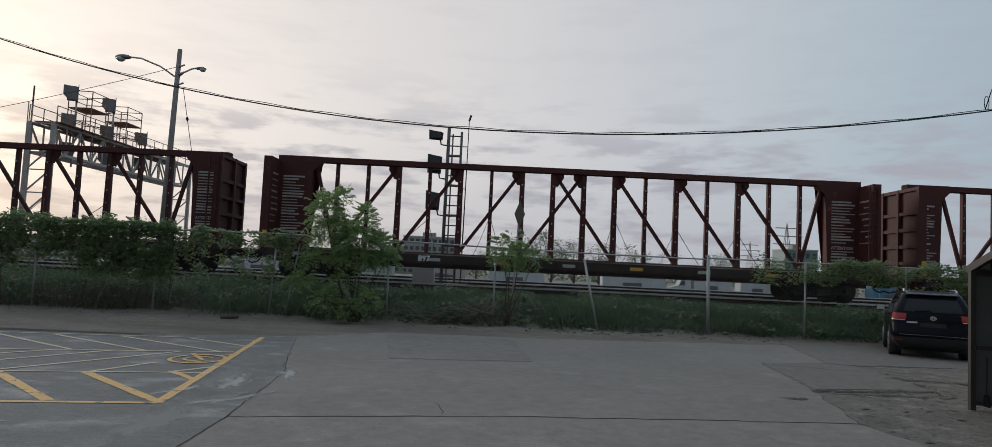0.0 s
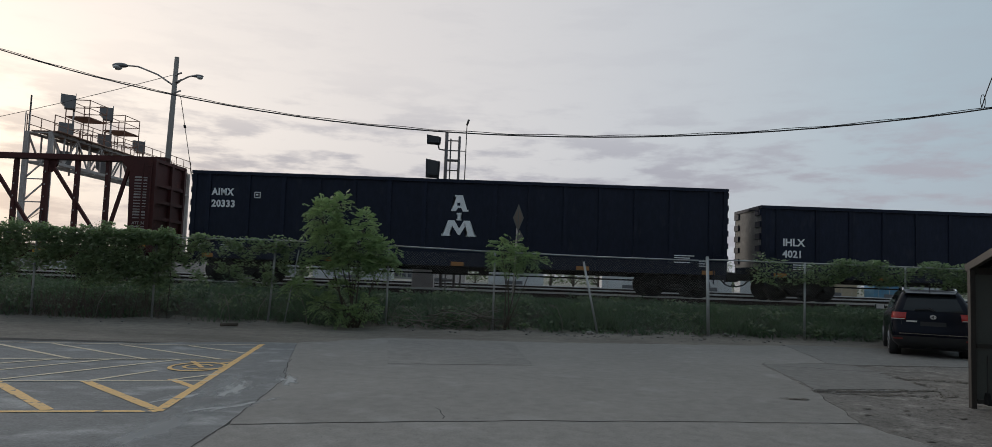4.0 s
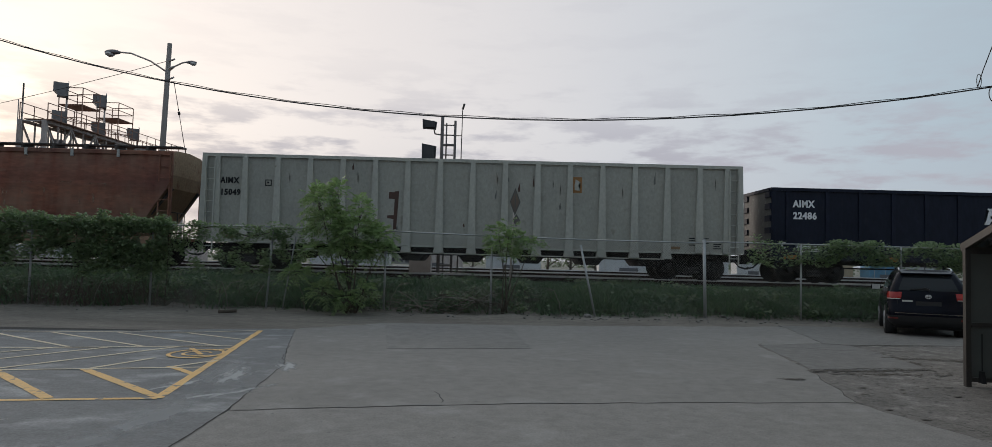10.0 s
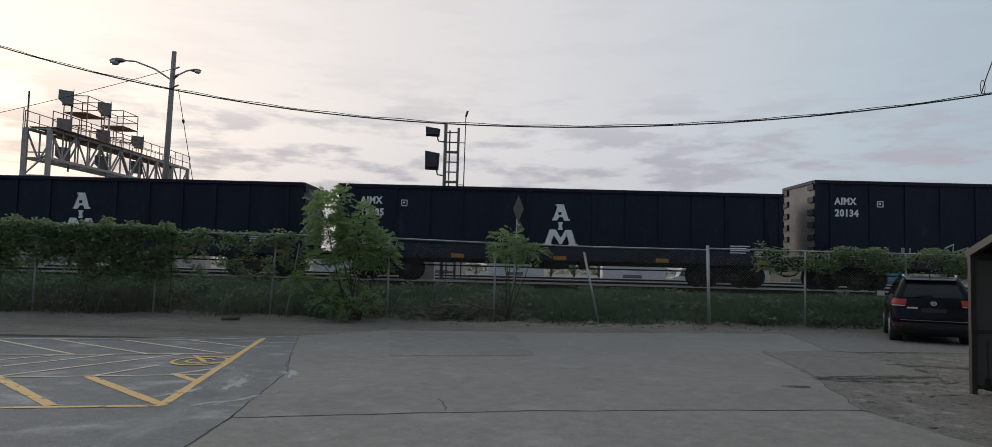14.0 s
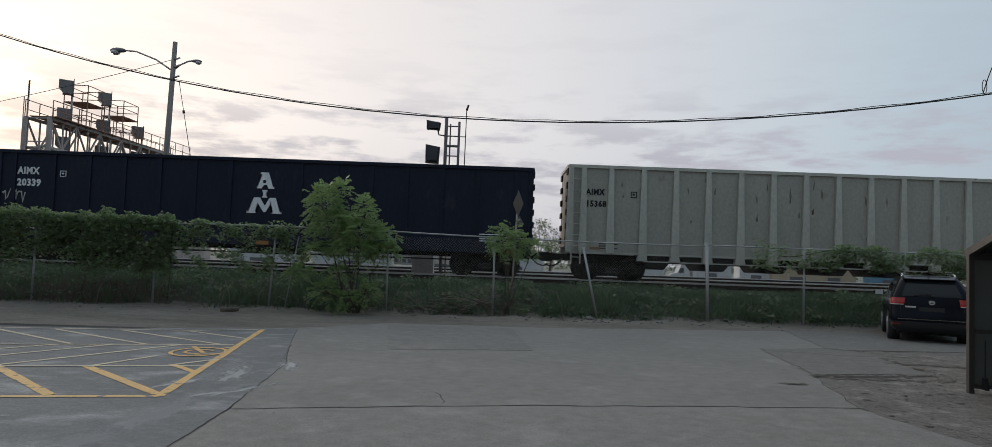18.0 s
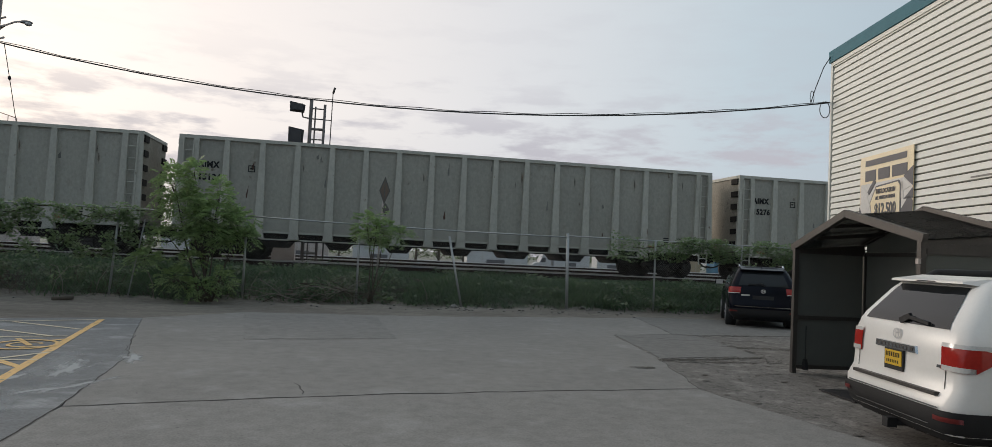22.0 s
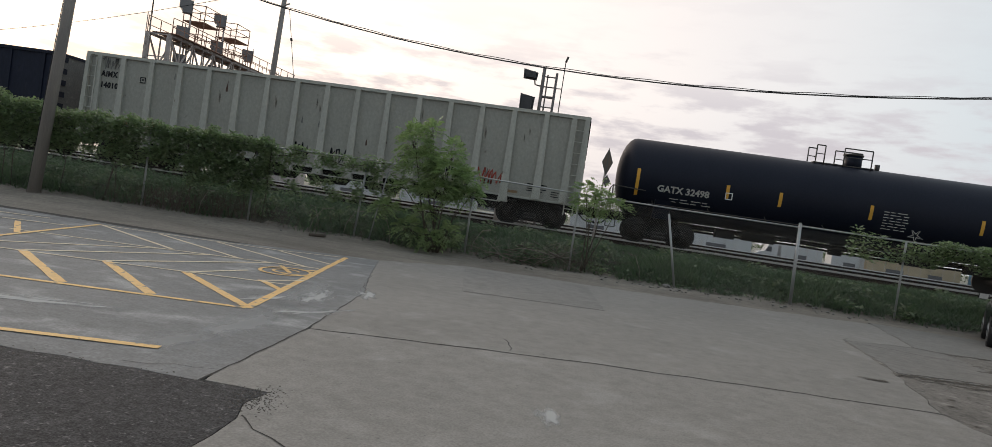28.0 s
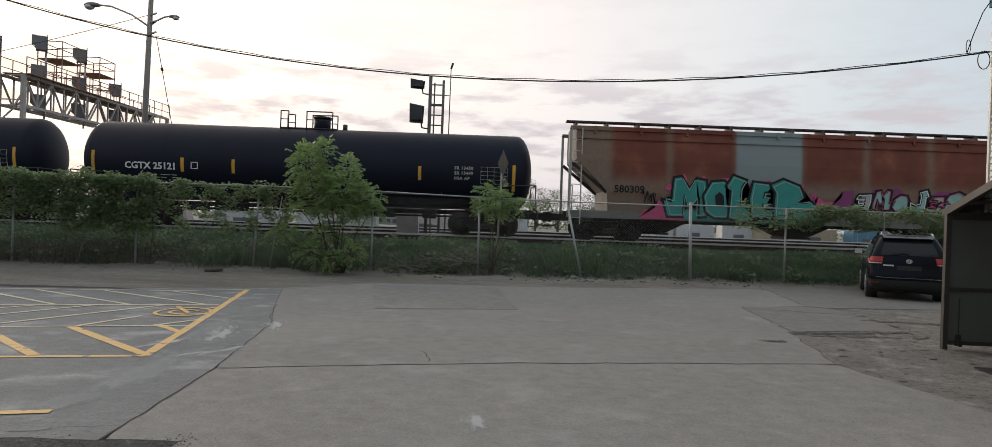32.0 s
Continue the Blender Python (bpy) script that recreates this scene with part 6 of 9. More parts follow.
# outlines of sprayed capitals in a unit square
LETTERS = {
    "M": [(-0.15, 0.0), (-0.3, 0.45), (-0.05, 0.4), (0.0, 1.0), (0.22, 1.04), (0.45, 0.72), (0.62, 1.0), (0.9, 0.96), (1.0, 0.3), (0.92, 0.02), (0.7, 0.0), (0.72, 0.5), (0.55, 0.3), (0.4, 0.3), (0.3, 0.55), (0.28, 0.0)],
    "O": [(0.02, 0.1), (-0.06, 0.55), (0.2, 0.95), (0.62, 0.98), (0.95, 0.7), (0.98, 0.2), (0.7, -0.06), (0.3, -0.06)],
    "L": [(0.0, 0.0), (0.06, 0.75), (-0.1, 0.82), (0.12, 1.12), (0.55, 1.0), (0.4, 0.8), (0.38, 0.36), (0.7, 0.3), (1.05, 0.42), (0.95, 0.0), (0.45, -0.08)],
    "E": [(0.0, 0.0), (-0.06, 0.5), (0.04, 0.98), (0.85, 0.92), (0.95, 0.66), (0.45, 0.68), (0.42, 0.56), (0.8, 0.54), (0.76, 0.36), (0.4, 0.36), (0.42, 0.24), (0.98, 0.26), (0.92, -0.04)],
    "R": [(0.0, 0.0), (0.04, 0.7), (-0.12, 0.9), (0.3, 1.06), (0.85, 0.9), (1.0, 0.62), (0.72, 0.44), (1.25, 0.5), (1.5, 0.3), (1.05, 0.3), (1.2, 0.02), (0.8, 0.0), (0.5, 0.32), (0.36, 0.0)],
}


def build_train():
    cars = []
    # three centre-beam flatcars
    first = place(centerbeam("centerbeam_flatcar", 23.6, 4.84), -34.3, -10.6, cars)
    for a, b in ((-9.06, 14.53), (15.95, 39.58)):
        place(copy_thing(first, pose(0, 0, 0)), a, b, cars)
    for (car, _), a, b in zip(cars, ("777", "777", "GTW 623"), ("897", "897", "58")):
        part("lettering", words(a, 0.3, M["white_mark"]), None, car, at=pose(-7.6, -1.453, 0.85))
        part("lettering", words(b, 0.3, M["white_mark"]), None, car, at=pose(-5.7, -1.453, 0.85))
    tall = gondola("gondola_car", 20.3, 4.17, "black_car", 12, 0, "tall black open-top gondola with white lettering")
    low = gondola("gondola_car", 16.8, 3.6, "black_car", 10, 0, "low black open-top gondola with white lettering")
    grey = gondola("hopper_gondola_car", 20.4, 4.36, "grey_car", 14, 7, "dusty grey ribbed open-top gondola with bottom doors")
    talls = [tall] + [copy_thing(tall, pose(0, 0, 0)) for _ in range(4)]
    lows = [low] + [copy_thing(low, pose(0, 0, 0)) for _ in range(3)]
    greys = [grey] + [copy_thing(grey, pose(0, 0, 0)) for _ in range(5)]
    for car, a, b, n in zip(talls, (41.05, 80.75, 196.4, 218.1, 326.6), (61.4, 101.0, 216.7, 238.4, 347.0), ("20333", "21 089", "20134", "20339", "20156")):
        place(car, a, b, cars)
        mark(car, 20.3, 4.17, "AIMX", n, "white_mark")
        add_logo(car, {"21 089": 1.9, "20134": 1.95, "20339": 2.08}.get(n, 2.02), "white_mark")
    for car in talls:
        part("data_stencil", box(B(), -6.9, -6.55, -1.461, -1.452, 1.45, 1.68), M["stencil"], car, "small white stencilled square")
        ring = [(-9.7 + 0.1 * math.cos(t), 1.3 + 0.1 * math.sin(t)) for t in (2 * math.pi * i / 16 for i in range(16))]
        part("stencil_ring", ribbon(B(), ring, 0.05, -1.462, True), M["white_mark"], car, "small white stencilled ring")
    scribble(talls[3], -5.9, 1.3, 0.9, 0.45, "smoke", 14, thick=0.03, loops=4)
    scribble(talls[2], -5.5, 1.15, 7.5, 0.75, "end_rib", 11, thick=0.045, loops=5)
    scribble(talls[0], -5.4, 1.15, 3.0, 0.6, "smoke", 12, thick=0.04)
    scribble(talls[3], -9.9, 2.2, 0.8, 0.5, "end_rib", 13, thick=0.05, loops=2)
    for car, a, b, n in zip(lows, (62.7, 142.2, 160.25, 178.4), (79.46, 159.03, 177.0, 195.15), ("4021", "22486", "22245", "19285")):
        place(car, a, b, cars)
        if n == "4021":
            part("lettering", words("IHLX", 0.38, M["white_mark"]), None, car, at=pose(-7.6, -1.463, 2.1))
            part("lettering", words("4021", 0.38, M["white_mark"]), None, car, at=pose(-7.6, -1.463, 1.66))
        else:
            mark(car, 16.8, 3.6, "AIMX", n, "white_mark", badge=n == "19285")
            add_logo(car, 1.45, "white_mark")
    for car, a, b, n in zip(greys, (120.7, 239.7, 261.7, 283.2, 305.0, 348.3), (141.04, 260.2, 282.0, 303.75, 325.3, 368.66), ("15049", "15368", "23  021", "15134", "15276", "14010")):
        place(car, a, b, cars)
        mark(car, 20.4, 4.36, "AIMX", n.split("  ")[0], "black_mark", x2=0.95 if "  " in n else None)
        if "  " in n:
            part("lettering", words(n.split("  ")[1], 0.31, M["black_mark"]), None, car, at=pose(-10.2 + 1.74, -1.463, 4.36 - 1.59))
        if n == "23  021":
            add_logo(car, 2.08, "black_mark", x=-0.22, y=-1.58)
            for x, z, w, q in ((-8.55, 2.95, 0.6, 1.0), (-8.3, 2.3, 0.55, 0.6)):
                stain(car, "soot_patch", x, z, w, q, "soot", "sooty burn mark")
        if n == "15049":
            blobs(car, ([(-2.97, 1.62), (-2.85, 1.66), (-2.8, 2.6), (-2.78, 3.1), (-2.93, 3.08), (-2.95, 2.4)], [(-3.16, 2.8), (-2.94, 2.78), (-2.93, 3.06), (-3.16, 3.04)], [(-3.2, 2.06), (-2.96, 2.02), (-2.95, 2.18), (-3.2, 2.16)]), "scar", -1.4565, "dark brown scar", "scar")
            blobs(car, ([(3.8, 3.2), (4.14, 3.2), (4.14, 3.8), (3.8, 3.8)],), "poster", -1.4565, "faded orange poster", "poster")
            blobs(car, ([(3.87, 3.3), (4.07, 3.28), (4.0, 3.5), (4.08, 3.6), (3.9, 3.72), (3.86, 3.5)],), "grey_rib", -1.4625, "pale worn middle of the poster", "poster")
        if n == "15276":
            stain(car, "rust_stain", -5.05, 2.7, 0.42, 1.4, "rust_streak", "streaked rust stain")
            stain(car, "rust_stain", -4.9, 3.1, 0.25, 0.9, "soot", "dark streak on the rust")
            scribble(car, -6.6, 1.25, 1.3, 0.55, "black_mark", 41, thick=0.06)
        if n == "14010":
            scribble(car, -9.5, 3.75, 0.7, 0.45, "smoke", 59, thick=0.05)
            for x, sd, mm in ((-5.2, 51, "black_mark"), (-3.2, 52, "black_mark"), (-1.4, 53, "black_mark"), (0.4, 54, "black_mark"), (-9.0, 55, "red_spray"), (-7.6, 56, "red_spray"), (6.3, 57, "red_spray"), (4.6, 58, "black_mark")):
                scribble(car, x, 1.3 if mm == "black_mark" else 1.35, 0.95, 0.62, mm, sd, thick=0.06)
        rnd = random.Random(sum(map(ord, n)))
        for k in range(9):
            stain(car, "rust_stain", rnd.uniform(-8.0, 9.3), rnd.uniform(3.3, 3.85), rnd.uniform(0.06, 0.16), rnd.uniform(0.3, 0.7), "rust_streak", "")
        for k in range(14):
            x, z = rnd.uniform(-8.5, 9), rnd.uniform(1.5, 4.0)
            bm = prism(B(), [(x, z), (x + rnd.uniform(0.03, 0.09), z + 0.02), (x + rnd.uniform(0.02, 0.07), z + rnd.uniform(0.15, 0.5)), (x - 0.01, z + 0.12)], -1.455, -1.452)
            part("scrape", bm, M["smoke"] if k % 3 else M["scar"], car, "dark scrape mark")
    # rust-brown covered hopper
    car = place(hopper_car("covered_hopper_car", 17.1, 4.6, "hopper", "rust-brown covered hopper with dusty streaks"), 102.4, 119.5, cars)
    rnd = random.Random(19)
    for k in range(26):
        stain(car, "dust_streak", rnd.uniform(-7.0, 6.6), rnd.uniform(2.3, 2.85), rnd.uniform(0.08, 0.22), rnd.uniform(0.2, 0.5), "dust_streak", "pale dusty run", y=-1.508)
    for k in range(9):
        stain(car, "dust_streak", rnd.uniform(-6.5, 6.2), rnd.uniform(3.05, 3.3), rnd.uniform(0.4, 1.1), rnd.uniform(0.04, 0.09), "dust_streak", "pale scraped line", y=-1.508)
    scribble(car, -6.0, 1.9, 1.6, 0.7, "brown_mark", 61, y=-1.51, thick=0.05)
    for n, (c, x, k) in enumerate((("L", 1.15, 1.0), ("R", 1.62, 0.85), ("E", 2.05, 0.8), ("O", 2.5, 0.85), ("R", 2.95, 0.95))):
        wild_letter(car, [(1 - a if n else a, b * k) for a, b in LETTERS[c]], x, 1.17, 0.5, 0.75, -1.5 - 0.004 * n, ("sill_grey", "black_mark", "end_rib"), "grey sprayed letter with dark outline", 0.07)
    for x, z in ((-7.1, 1.75), (-2.1, 1.4), (0.72, 1.4), (7.1, 1.75)):
        part("reflector", box(B(), x - 0.05, x + 0.05, -1.515, -1.49, z, z + 0.45), M["dull_reflector"], car, "grimy upright reflector strip")
    bm = box(B(), 5.3, 5.8, -1.50, -1.47, 1.45, 1.75)
    part("placard", bm, M["cream"], car, "small pale placard")
    part("lettering", words("3834", 0.3, M["brown_mark"]), None, car, at=pose(-6.6, -1.52, 1.95))
    # three black tank cars
    t1 = place(tank_car("tank_car", 17.1, "GATX 32498", "black tank car with yellow reflector bars", tone="end_rib"), 370.0, 387.1, cars)
    t2 = place(tank_car("tank_car", 16.0, "GATX 72554", "black tank car with blue and olive graffiti", tx=1.55, tz=1.95, bars=()), 388.8, 404.8, cars)
    t3 = place(tank_car("tank_car", 17.2, "CGTX 25121", "black tank car with yellow reflector bars", tx=1.92, tz=2.12, c=0.42), 406.2, 423.4, cars)
    star = [(2.15 + (0.26 if i % 2 else 0.07) * math.cos(i * 0.628 + 0.3), 1.72 + (0.26 if i % 2 else 0.07) * math.sin(i * 0.628 + 0.3)) for i in range(10)]
    part("spray_tag", ribbon(B(), star, 0.03, -1.36, True), M["end_rib"], t1, "small white sprayed star")
    for text, a, b, lo, hi in (("COSY", -4.1, -1.1, 1.55, 2.52), ("PY", -0.4, 0.55, 1.58, 2.35), ("BEAN", 0.95, 3.75, 1.42, 2.42)):
        bubble_letters(t2, text, a, b, lo, hi, ((0.17, "halo"), (0.125, "navy"), (0.07, "bubble")), 1.49, 2.5, "bubble letters in blue and gold spray paint")
    scribble(t2, 3.95, 2.1, 0.95, 0.5, "white_mark", 76, y=-1.49, thick=0.04)
    # graffitied hopper at the end
    car = place(hopper_car("covered_hopper_car", 18.4, 4.55, "blue_hopper", "rust-stained blue-grey covered hopper with teal and pink graffiti", slope=1.55, square=True), 424.7, 443.1, cars)
    part("side_seam", box(B(), -8.9, 8.9, -1.47, -1.42, 3.86, 3.92), M["blue_hopper"], car)
    part("lettering", words("580309", 0.39, M["black_mark"], bold=0.015), None, car, at=pose(-7.45, -1.525, 1.86))
    # teal, pink and violet spray work along the lower side
    cloud_pts = [(-6.5, 0.9), (-6.3, 1.25), (-5.9, 1.3), (-5.75, 1.62), (-5.4, 1.5), (-5.25, 1.8), (-4.9, 1.6), (-4.7, 0.88)]
    blobs(car, (cloud_pts,), "pink", -1.535, "pink sprayed cloud shape")
    blobs(car, ([(-5.55, 2.05), (-5.35, 2.3), (-5.15, 1.95)], [(-3.45, 2.2), (-3.35, 2.52), (-3.05, 2.55), (-3.0, 2.15)], [(-1.95, 2.15), (-1.7, 2.5), (-1.5, 2.5), (-1.35, 2.1)], [(-0.8, 2.0), (-0.5, 2.32), (-0.2, 2.4), (-0.3, 2.0), (-0.55, 1.85)]), "pink", -1.54, "pink sprayed spike")
    part("graffiti", prism(B(), [(0.0, 1.55), (0.3, 1.72), (0.35, 1.98), (0.6, 1.75), (1.0, 1.78), (0.75, 1.55)], -1.54, -1.535), M["pink"], car, "pink sprayed swirl")
    blobs(car, ([(0.75, 1.5), (0.9, 1.75), (1.25, 1.95), (1.3, 2.2), (1.75, 2.25), (1.6, 1.5)], [(2.3, 2.1), (2.6, 2.38), (2.9, 2.2), (3.4, 2.42), (3.75, 2.1)], [(4.6, 2.1), (5.0, 2.3), (5.6, 2.35), (5.5, 1.9)]), "violet", -1.535, "violet sprayed cloud shape")
    for x, z in ((-4.85, 2.5), (-4.1, 2.45), (-2.85, 2.5), (-2.2, 2.3), (-1.0, 2.25), (0.15, 1.95)):
        blobs(car, ([(x - 0.2, z - 0.5), (x - 0.14, z - 0.05), (x + 0.06, z + 0.16), (x + 0.16, z - 0.02), (x + 0.24, z - 0.5)],), "pink", -1.538, "pink sprayed flame tip")
        blobs(car, ([(x - 0.08, z - 0.3), (x - 0.05, z - 0.02), (x + 0.05, z + 0.07), (x + 0.1, z - 0.3)],), "violet", -1.5445, "violet core of a flame tip")
    blobs(car, ([(-5.2, 0.9), (-5.1, 1.3), (0.2, 1.3), (0.6, 1.5), (0.2, 0.9)],), "teal", -1.532, "teal sprayed base")
    for n, (c, x, w) in enumerate((("M", -5.2, 1.4), ("O", -4.0, 1.2), ("L", -3.1, 1.25), ("E", -2.25, 1.2), ("R", -1.4, 1.2))):
        wild_letter(car, LETTERS[c], x, 1.0 + 0.08 * (n % 2), w, 1.5 - 0.1 * (n % 2), -1.545 - 0.016 * n, ("teal", "black_mark", "pale_teal"), "teal sprayed letter with black outline", 0.085)
        if c == "O":
            blobs(car, ([(x + w * a, 1.08 + 1.4 * q) for a, q in ((0.36, 0.3), (0.32, 0.55), (0.46, 0.66), (0.6, 0.56), (0.62, 0.32), (0.5, 0.24))],), "black_mark", -1.582, "black heart of the sprayed letter")
    for n, (c, x) in enumerate((("E", 1.65), ("M", 2.35), ("O", 3.1), ("L", 3.8), ("E", 4.45), ("R", 5.15))):
        wild_letter(car, [(1 - a + 0.25 * b, b * (0.9 + 0.2 * (n % 2))) for a, b in LETTERS[c]], x, 1.52, 0.66, 0.7, -1.545 - 0.004 * n, ("pale_teal" if n % 2 else "pale_teal" if n == 2 else "end_rib", "black_mark", "pink" if n % 3 else "white_mark"), "pale sprayed letter with black outline")
    scribble(car, -6.35, 1.5, 0.5, 0.45, "black_mark", 83, y=-1.56, thick=0.05, loops=2)
    return cars


TRAIN = build_train()

# ---- fence ----
def build_fence():
    fence = root("chain_link_fence", pose(0, 0, 0), "rusty chain-link fence with galvanised posts and one leaning post", "fence", kind="")
    tops = 2.3
    for x in [-34.8, -31.6, -28.4, -25.3, -22.1, -18.95, -15.8, -12.65, -9.45, -6.25, -3.05, -0.03, 9.15, 12.25, 15.4]:
        y = fence_y(x)
        lean = 0.06 if x in (-6.25,) else 0.0
        bm = tube(B(), (x - lean, y, -0.05), (x + lean, y, tops), 0.03, n=10)
        part("post", bm, M["steel"], fence)
    y = fence_y(6.2)
    bm = tube(B(), (6.26, y, -0.05), (6.2, y, 2.34), 0.048, n=14)
    tube(bm, (6.2, y, 2.34), (6.2, y, 2.37), 0.052, 0.03, n=14)
    part("terminal_post", bm, M["steel"], fence, "thick galvanised terminal post")
    y = fence_y(3)
    bm = tube(B(), (3.0, y - 0.12, -0.05), (2.53, y - 0.1, 2.08), 0.033, n=10)
    part("leaning_post", bm, M["steel"], fence, "bent leaning post")
    bm = tube(B(), (-5.85, fence_y(-5.85) - 0.05, 0), (-5.55, fence_y(-5.5) - 0.05, 2.1), 0.02, n=8)
    part("leaning_post", bm, M["steel"], fence, "thin leaning stake")
    pts = [(x, fence_y(x), z) for x, z in ((-34.8, 2.3), (-25, 2.3), (-15.8, 2.3), (-9.45, 2.32), (-6.25, 2.36), (-3.05, 2.33), (-0.03, 2.27), (2.8, 2.24), (6.2, 2.24))]
    for a, b in zip(pts, pts[1:]):
        part("top_rail", tube(B(), a, b, 0.021, n=8), M["steel"], fence)
    for a, b in ((6.2, 9.15), (9.15, 12.25), (12.25, 15.4)):
        part("top_rail", tube(B(), (a, fence_y(a), 2.28), (b, fence_y(b), 2.28), 0.021, n=8), M["steel"], fence)
    # woven wire, one sheet for each bay
    stops = [-34.8, -28.4, -22.1, -15.8, -9.45, -6.25, -3.05, -0.03, 2.9, 6.2, 9.15, 12.25, 15.4]
    for a, b in zip(stops, stops[1:]):
        verts, faces = [], []
        h, step, w = 2.15, 0.075, 0.0024
        n = int((b - a + h) / step)
        for sgn in (1, -1):
            for i in range(n):
                x0 = a - h + i * step if sgn > 0 else a + i * step
                x1 = x0 + h * sgn
                lo, hi = (x0, 0.05), (x1, 0.05 + h)
                # clip to the bay
                t0, t1 = 0.0, 1.0
                for edge, s in ((a, 1), (b, -1)):
                    da, db = s * (x0 - edge), s * (x1 - edge)
                    if da < 0 and db < 0:
                        t0, t1 = 1, 0
                    elif da < 0:
                        t0 = max(t0, da / (da - db))
                    elif db < 0:
                        t1 = min(t1, da / (da - db))
                if t1 - t0 < 0.02:
                    continue
                p = [(x0 + (x1 - x0) * t, 0.05 + h * t) for t in (t0, t1)]
                k = len(verts)
                for (x, z), o in ((p[0], -w), (p[0], w), (p[1], w), (p[1], -w)):
                    verts.append((x + o, fence_y(x) + 0.035 * sgn * 0.2, z))
                faces.append((k, k + 1, k + 2, k + 3))
        part("wire_mesh", from_quads("wire_mesh", verts, faces, M["wire"]), None, fence, "woven wire sheet")


build_fence()


# ---- plants ----
def cloud(rnd, n, box3, keep):
    out = []
    while len(out) < n:
        p = tuple(rnd.uniform(a, b) for a, b in box3)
        if keep(p):
            out.append(p)
    return out


def build_vines():
    rnd = random.Random(11)
    for name, x0, x1, n, seed in (("vine_hedge", -36, -20, 22000, 1), ("vine_hedge", -20, -12.5, 24000, 2), ("vine_hedge", -12.5, -9.0, 15000, 3)):
        hedge = root(name, pose(0, 0, 0), "overgrown vine smothering the chain-link fence", "vine", "vines on the fence")

        def keep(p):
            top = 2.5 + 0.35 * noise.noise((p[0] * 0.5, 1, 0)) + 0.2 * noise.noise((p[0] * 1.7, 3, 0)) + max(0, (-p[0] - 12)) * 0.025
            hang = (1.5 if p[0] < -11.4 else 1.1) + 0.35 * noise.noise((p[0] * 0.7, 9, 0)) + 0.25 * noise.noise((p[0] * 2.6, 2, 0)) - min(0.5, max(0, -p[0] - 15) * 0.06)
            shoot = 0.35 * max(0.0, noise.noise((p[0] * 4.5, 6, 0)))
            gap = noise.noise((p[0] * 1.6, p[2] * 2.2, 4)) + rnd.uniform(-0.25, 0.25) > 0.3
            return hang - 0.3 * rnd.random() ** 2 < p[2] < top + shoot and not (gap and p[2] < 2.1)
        spots = cloud(rnd, n, ((x0, x1), (-0.35, 0.35), (0.0, 3.2)), keep)
        spots = [(x, fence_y(x) + y, z) for x, y, z in spots]
        part("foliage", leaves("foliage", spots, 0.095, M["leaf"], seed, droop=0.9, thin=0.42), None, hedge, "dense small leaves")
        for i in range(int((x1 - x0) * 1.2)):
            x = rnd.uniform(x0, x1)
            y = fence_y(x)
            bm = pipe(B(), [(x, y, 0), (x + rnd.uniform(-0.3, 0.3), y + 0.05, 1.0), (x + rnd.uniform(-0.6, 0.6), y, 2.3)], 0.012, 5)
            part("stem", bm, M["bark"], hedge)
    # thinner trails further along the top rail
    trail = root("vine_trail", pose(0, 0, 0), "thin vine trailing along the fence rail", "vine", "vines on the fence")
    spots = cloud(rnd, 4600, ((-9.3, -5.3), (-0.25, 0.25), (1.0, 2.75)), lambda p: p[2] < 2.42 + 0.3 * noise.noise((p[0] * 1.4, 7, 0)) and noise.noise((p[0] * 2.6, p[2] * 3.0, 2)) + rnd.uniform(-0.5, 0.5) > 0.05 + (0.32 if p[2] < 1.6 else 0.18 if p[2] < 2.0 else 0))
    part("foliage", leaves("foliage", [(x, fence_y(x) + y, z) for x, y, z in spots], 0.09, M["leaf"], 6, droop=0.9), None, trail)
    part("stem", pipe(B(), [(x, fence_y(x) + 0.03, 2.2 + 0.12 * math.sin(x * 3)) for x in (-9.3 + 0.3 * i for i in range(13))], 0.014, 5), M["bark"], trail)
    trail = root("vine_trail", pose(0, 0, 0), "leafy vine draped over the fence top near the car", "vine", "vines on the fence")
    spots = cloud(rnd, 7400, ((7.6, 15.5), (-0.3, 0.3), (1.35, 2.7)), lambda p: 1.65 + 0.4 * noise.noise((p[0] * 0.9, 5, 0)) < p[2] < 2.38 + 0.28 * noise.noise((p[0] * 1.1, 8, 0)) and noise.noise((p[0] * 1.2, p[2] * 1.4, 8)) + rnd.uniform(-0.35, 0.35) > (-0.2 if p[0] > 9.6 else 0.12))
    part("foliage", leaves("foliage", [(x, fence_y(x) + y, z) for x, y, z in spots], 0.085, M["leaf"], 7, droop=0.9), None, trail)
    part("stem", pipe(B(), [(x, fence_y(x) + 0.03, 2.15 + 0.12 * math.sin(x * 2)) for x in (8.4 + 0.35 * i for i in range(21))], 0.014, 5), M["bark"], trail)


build_vines()


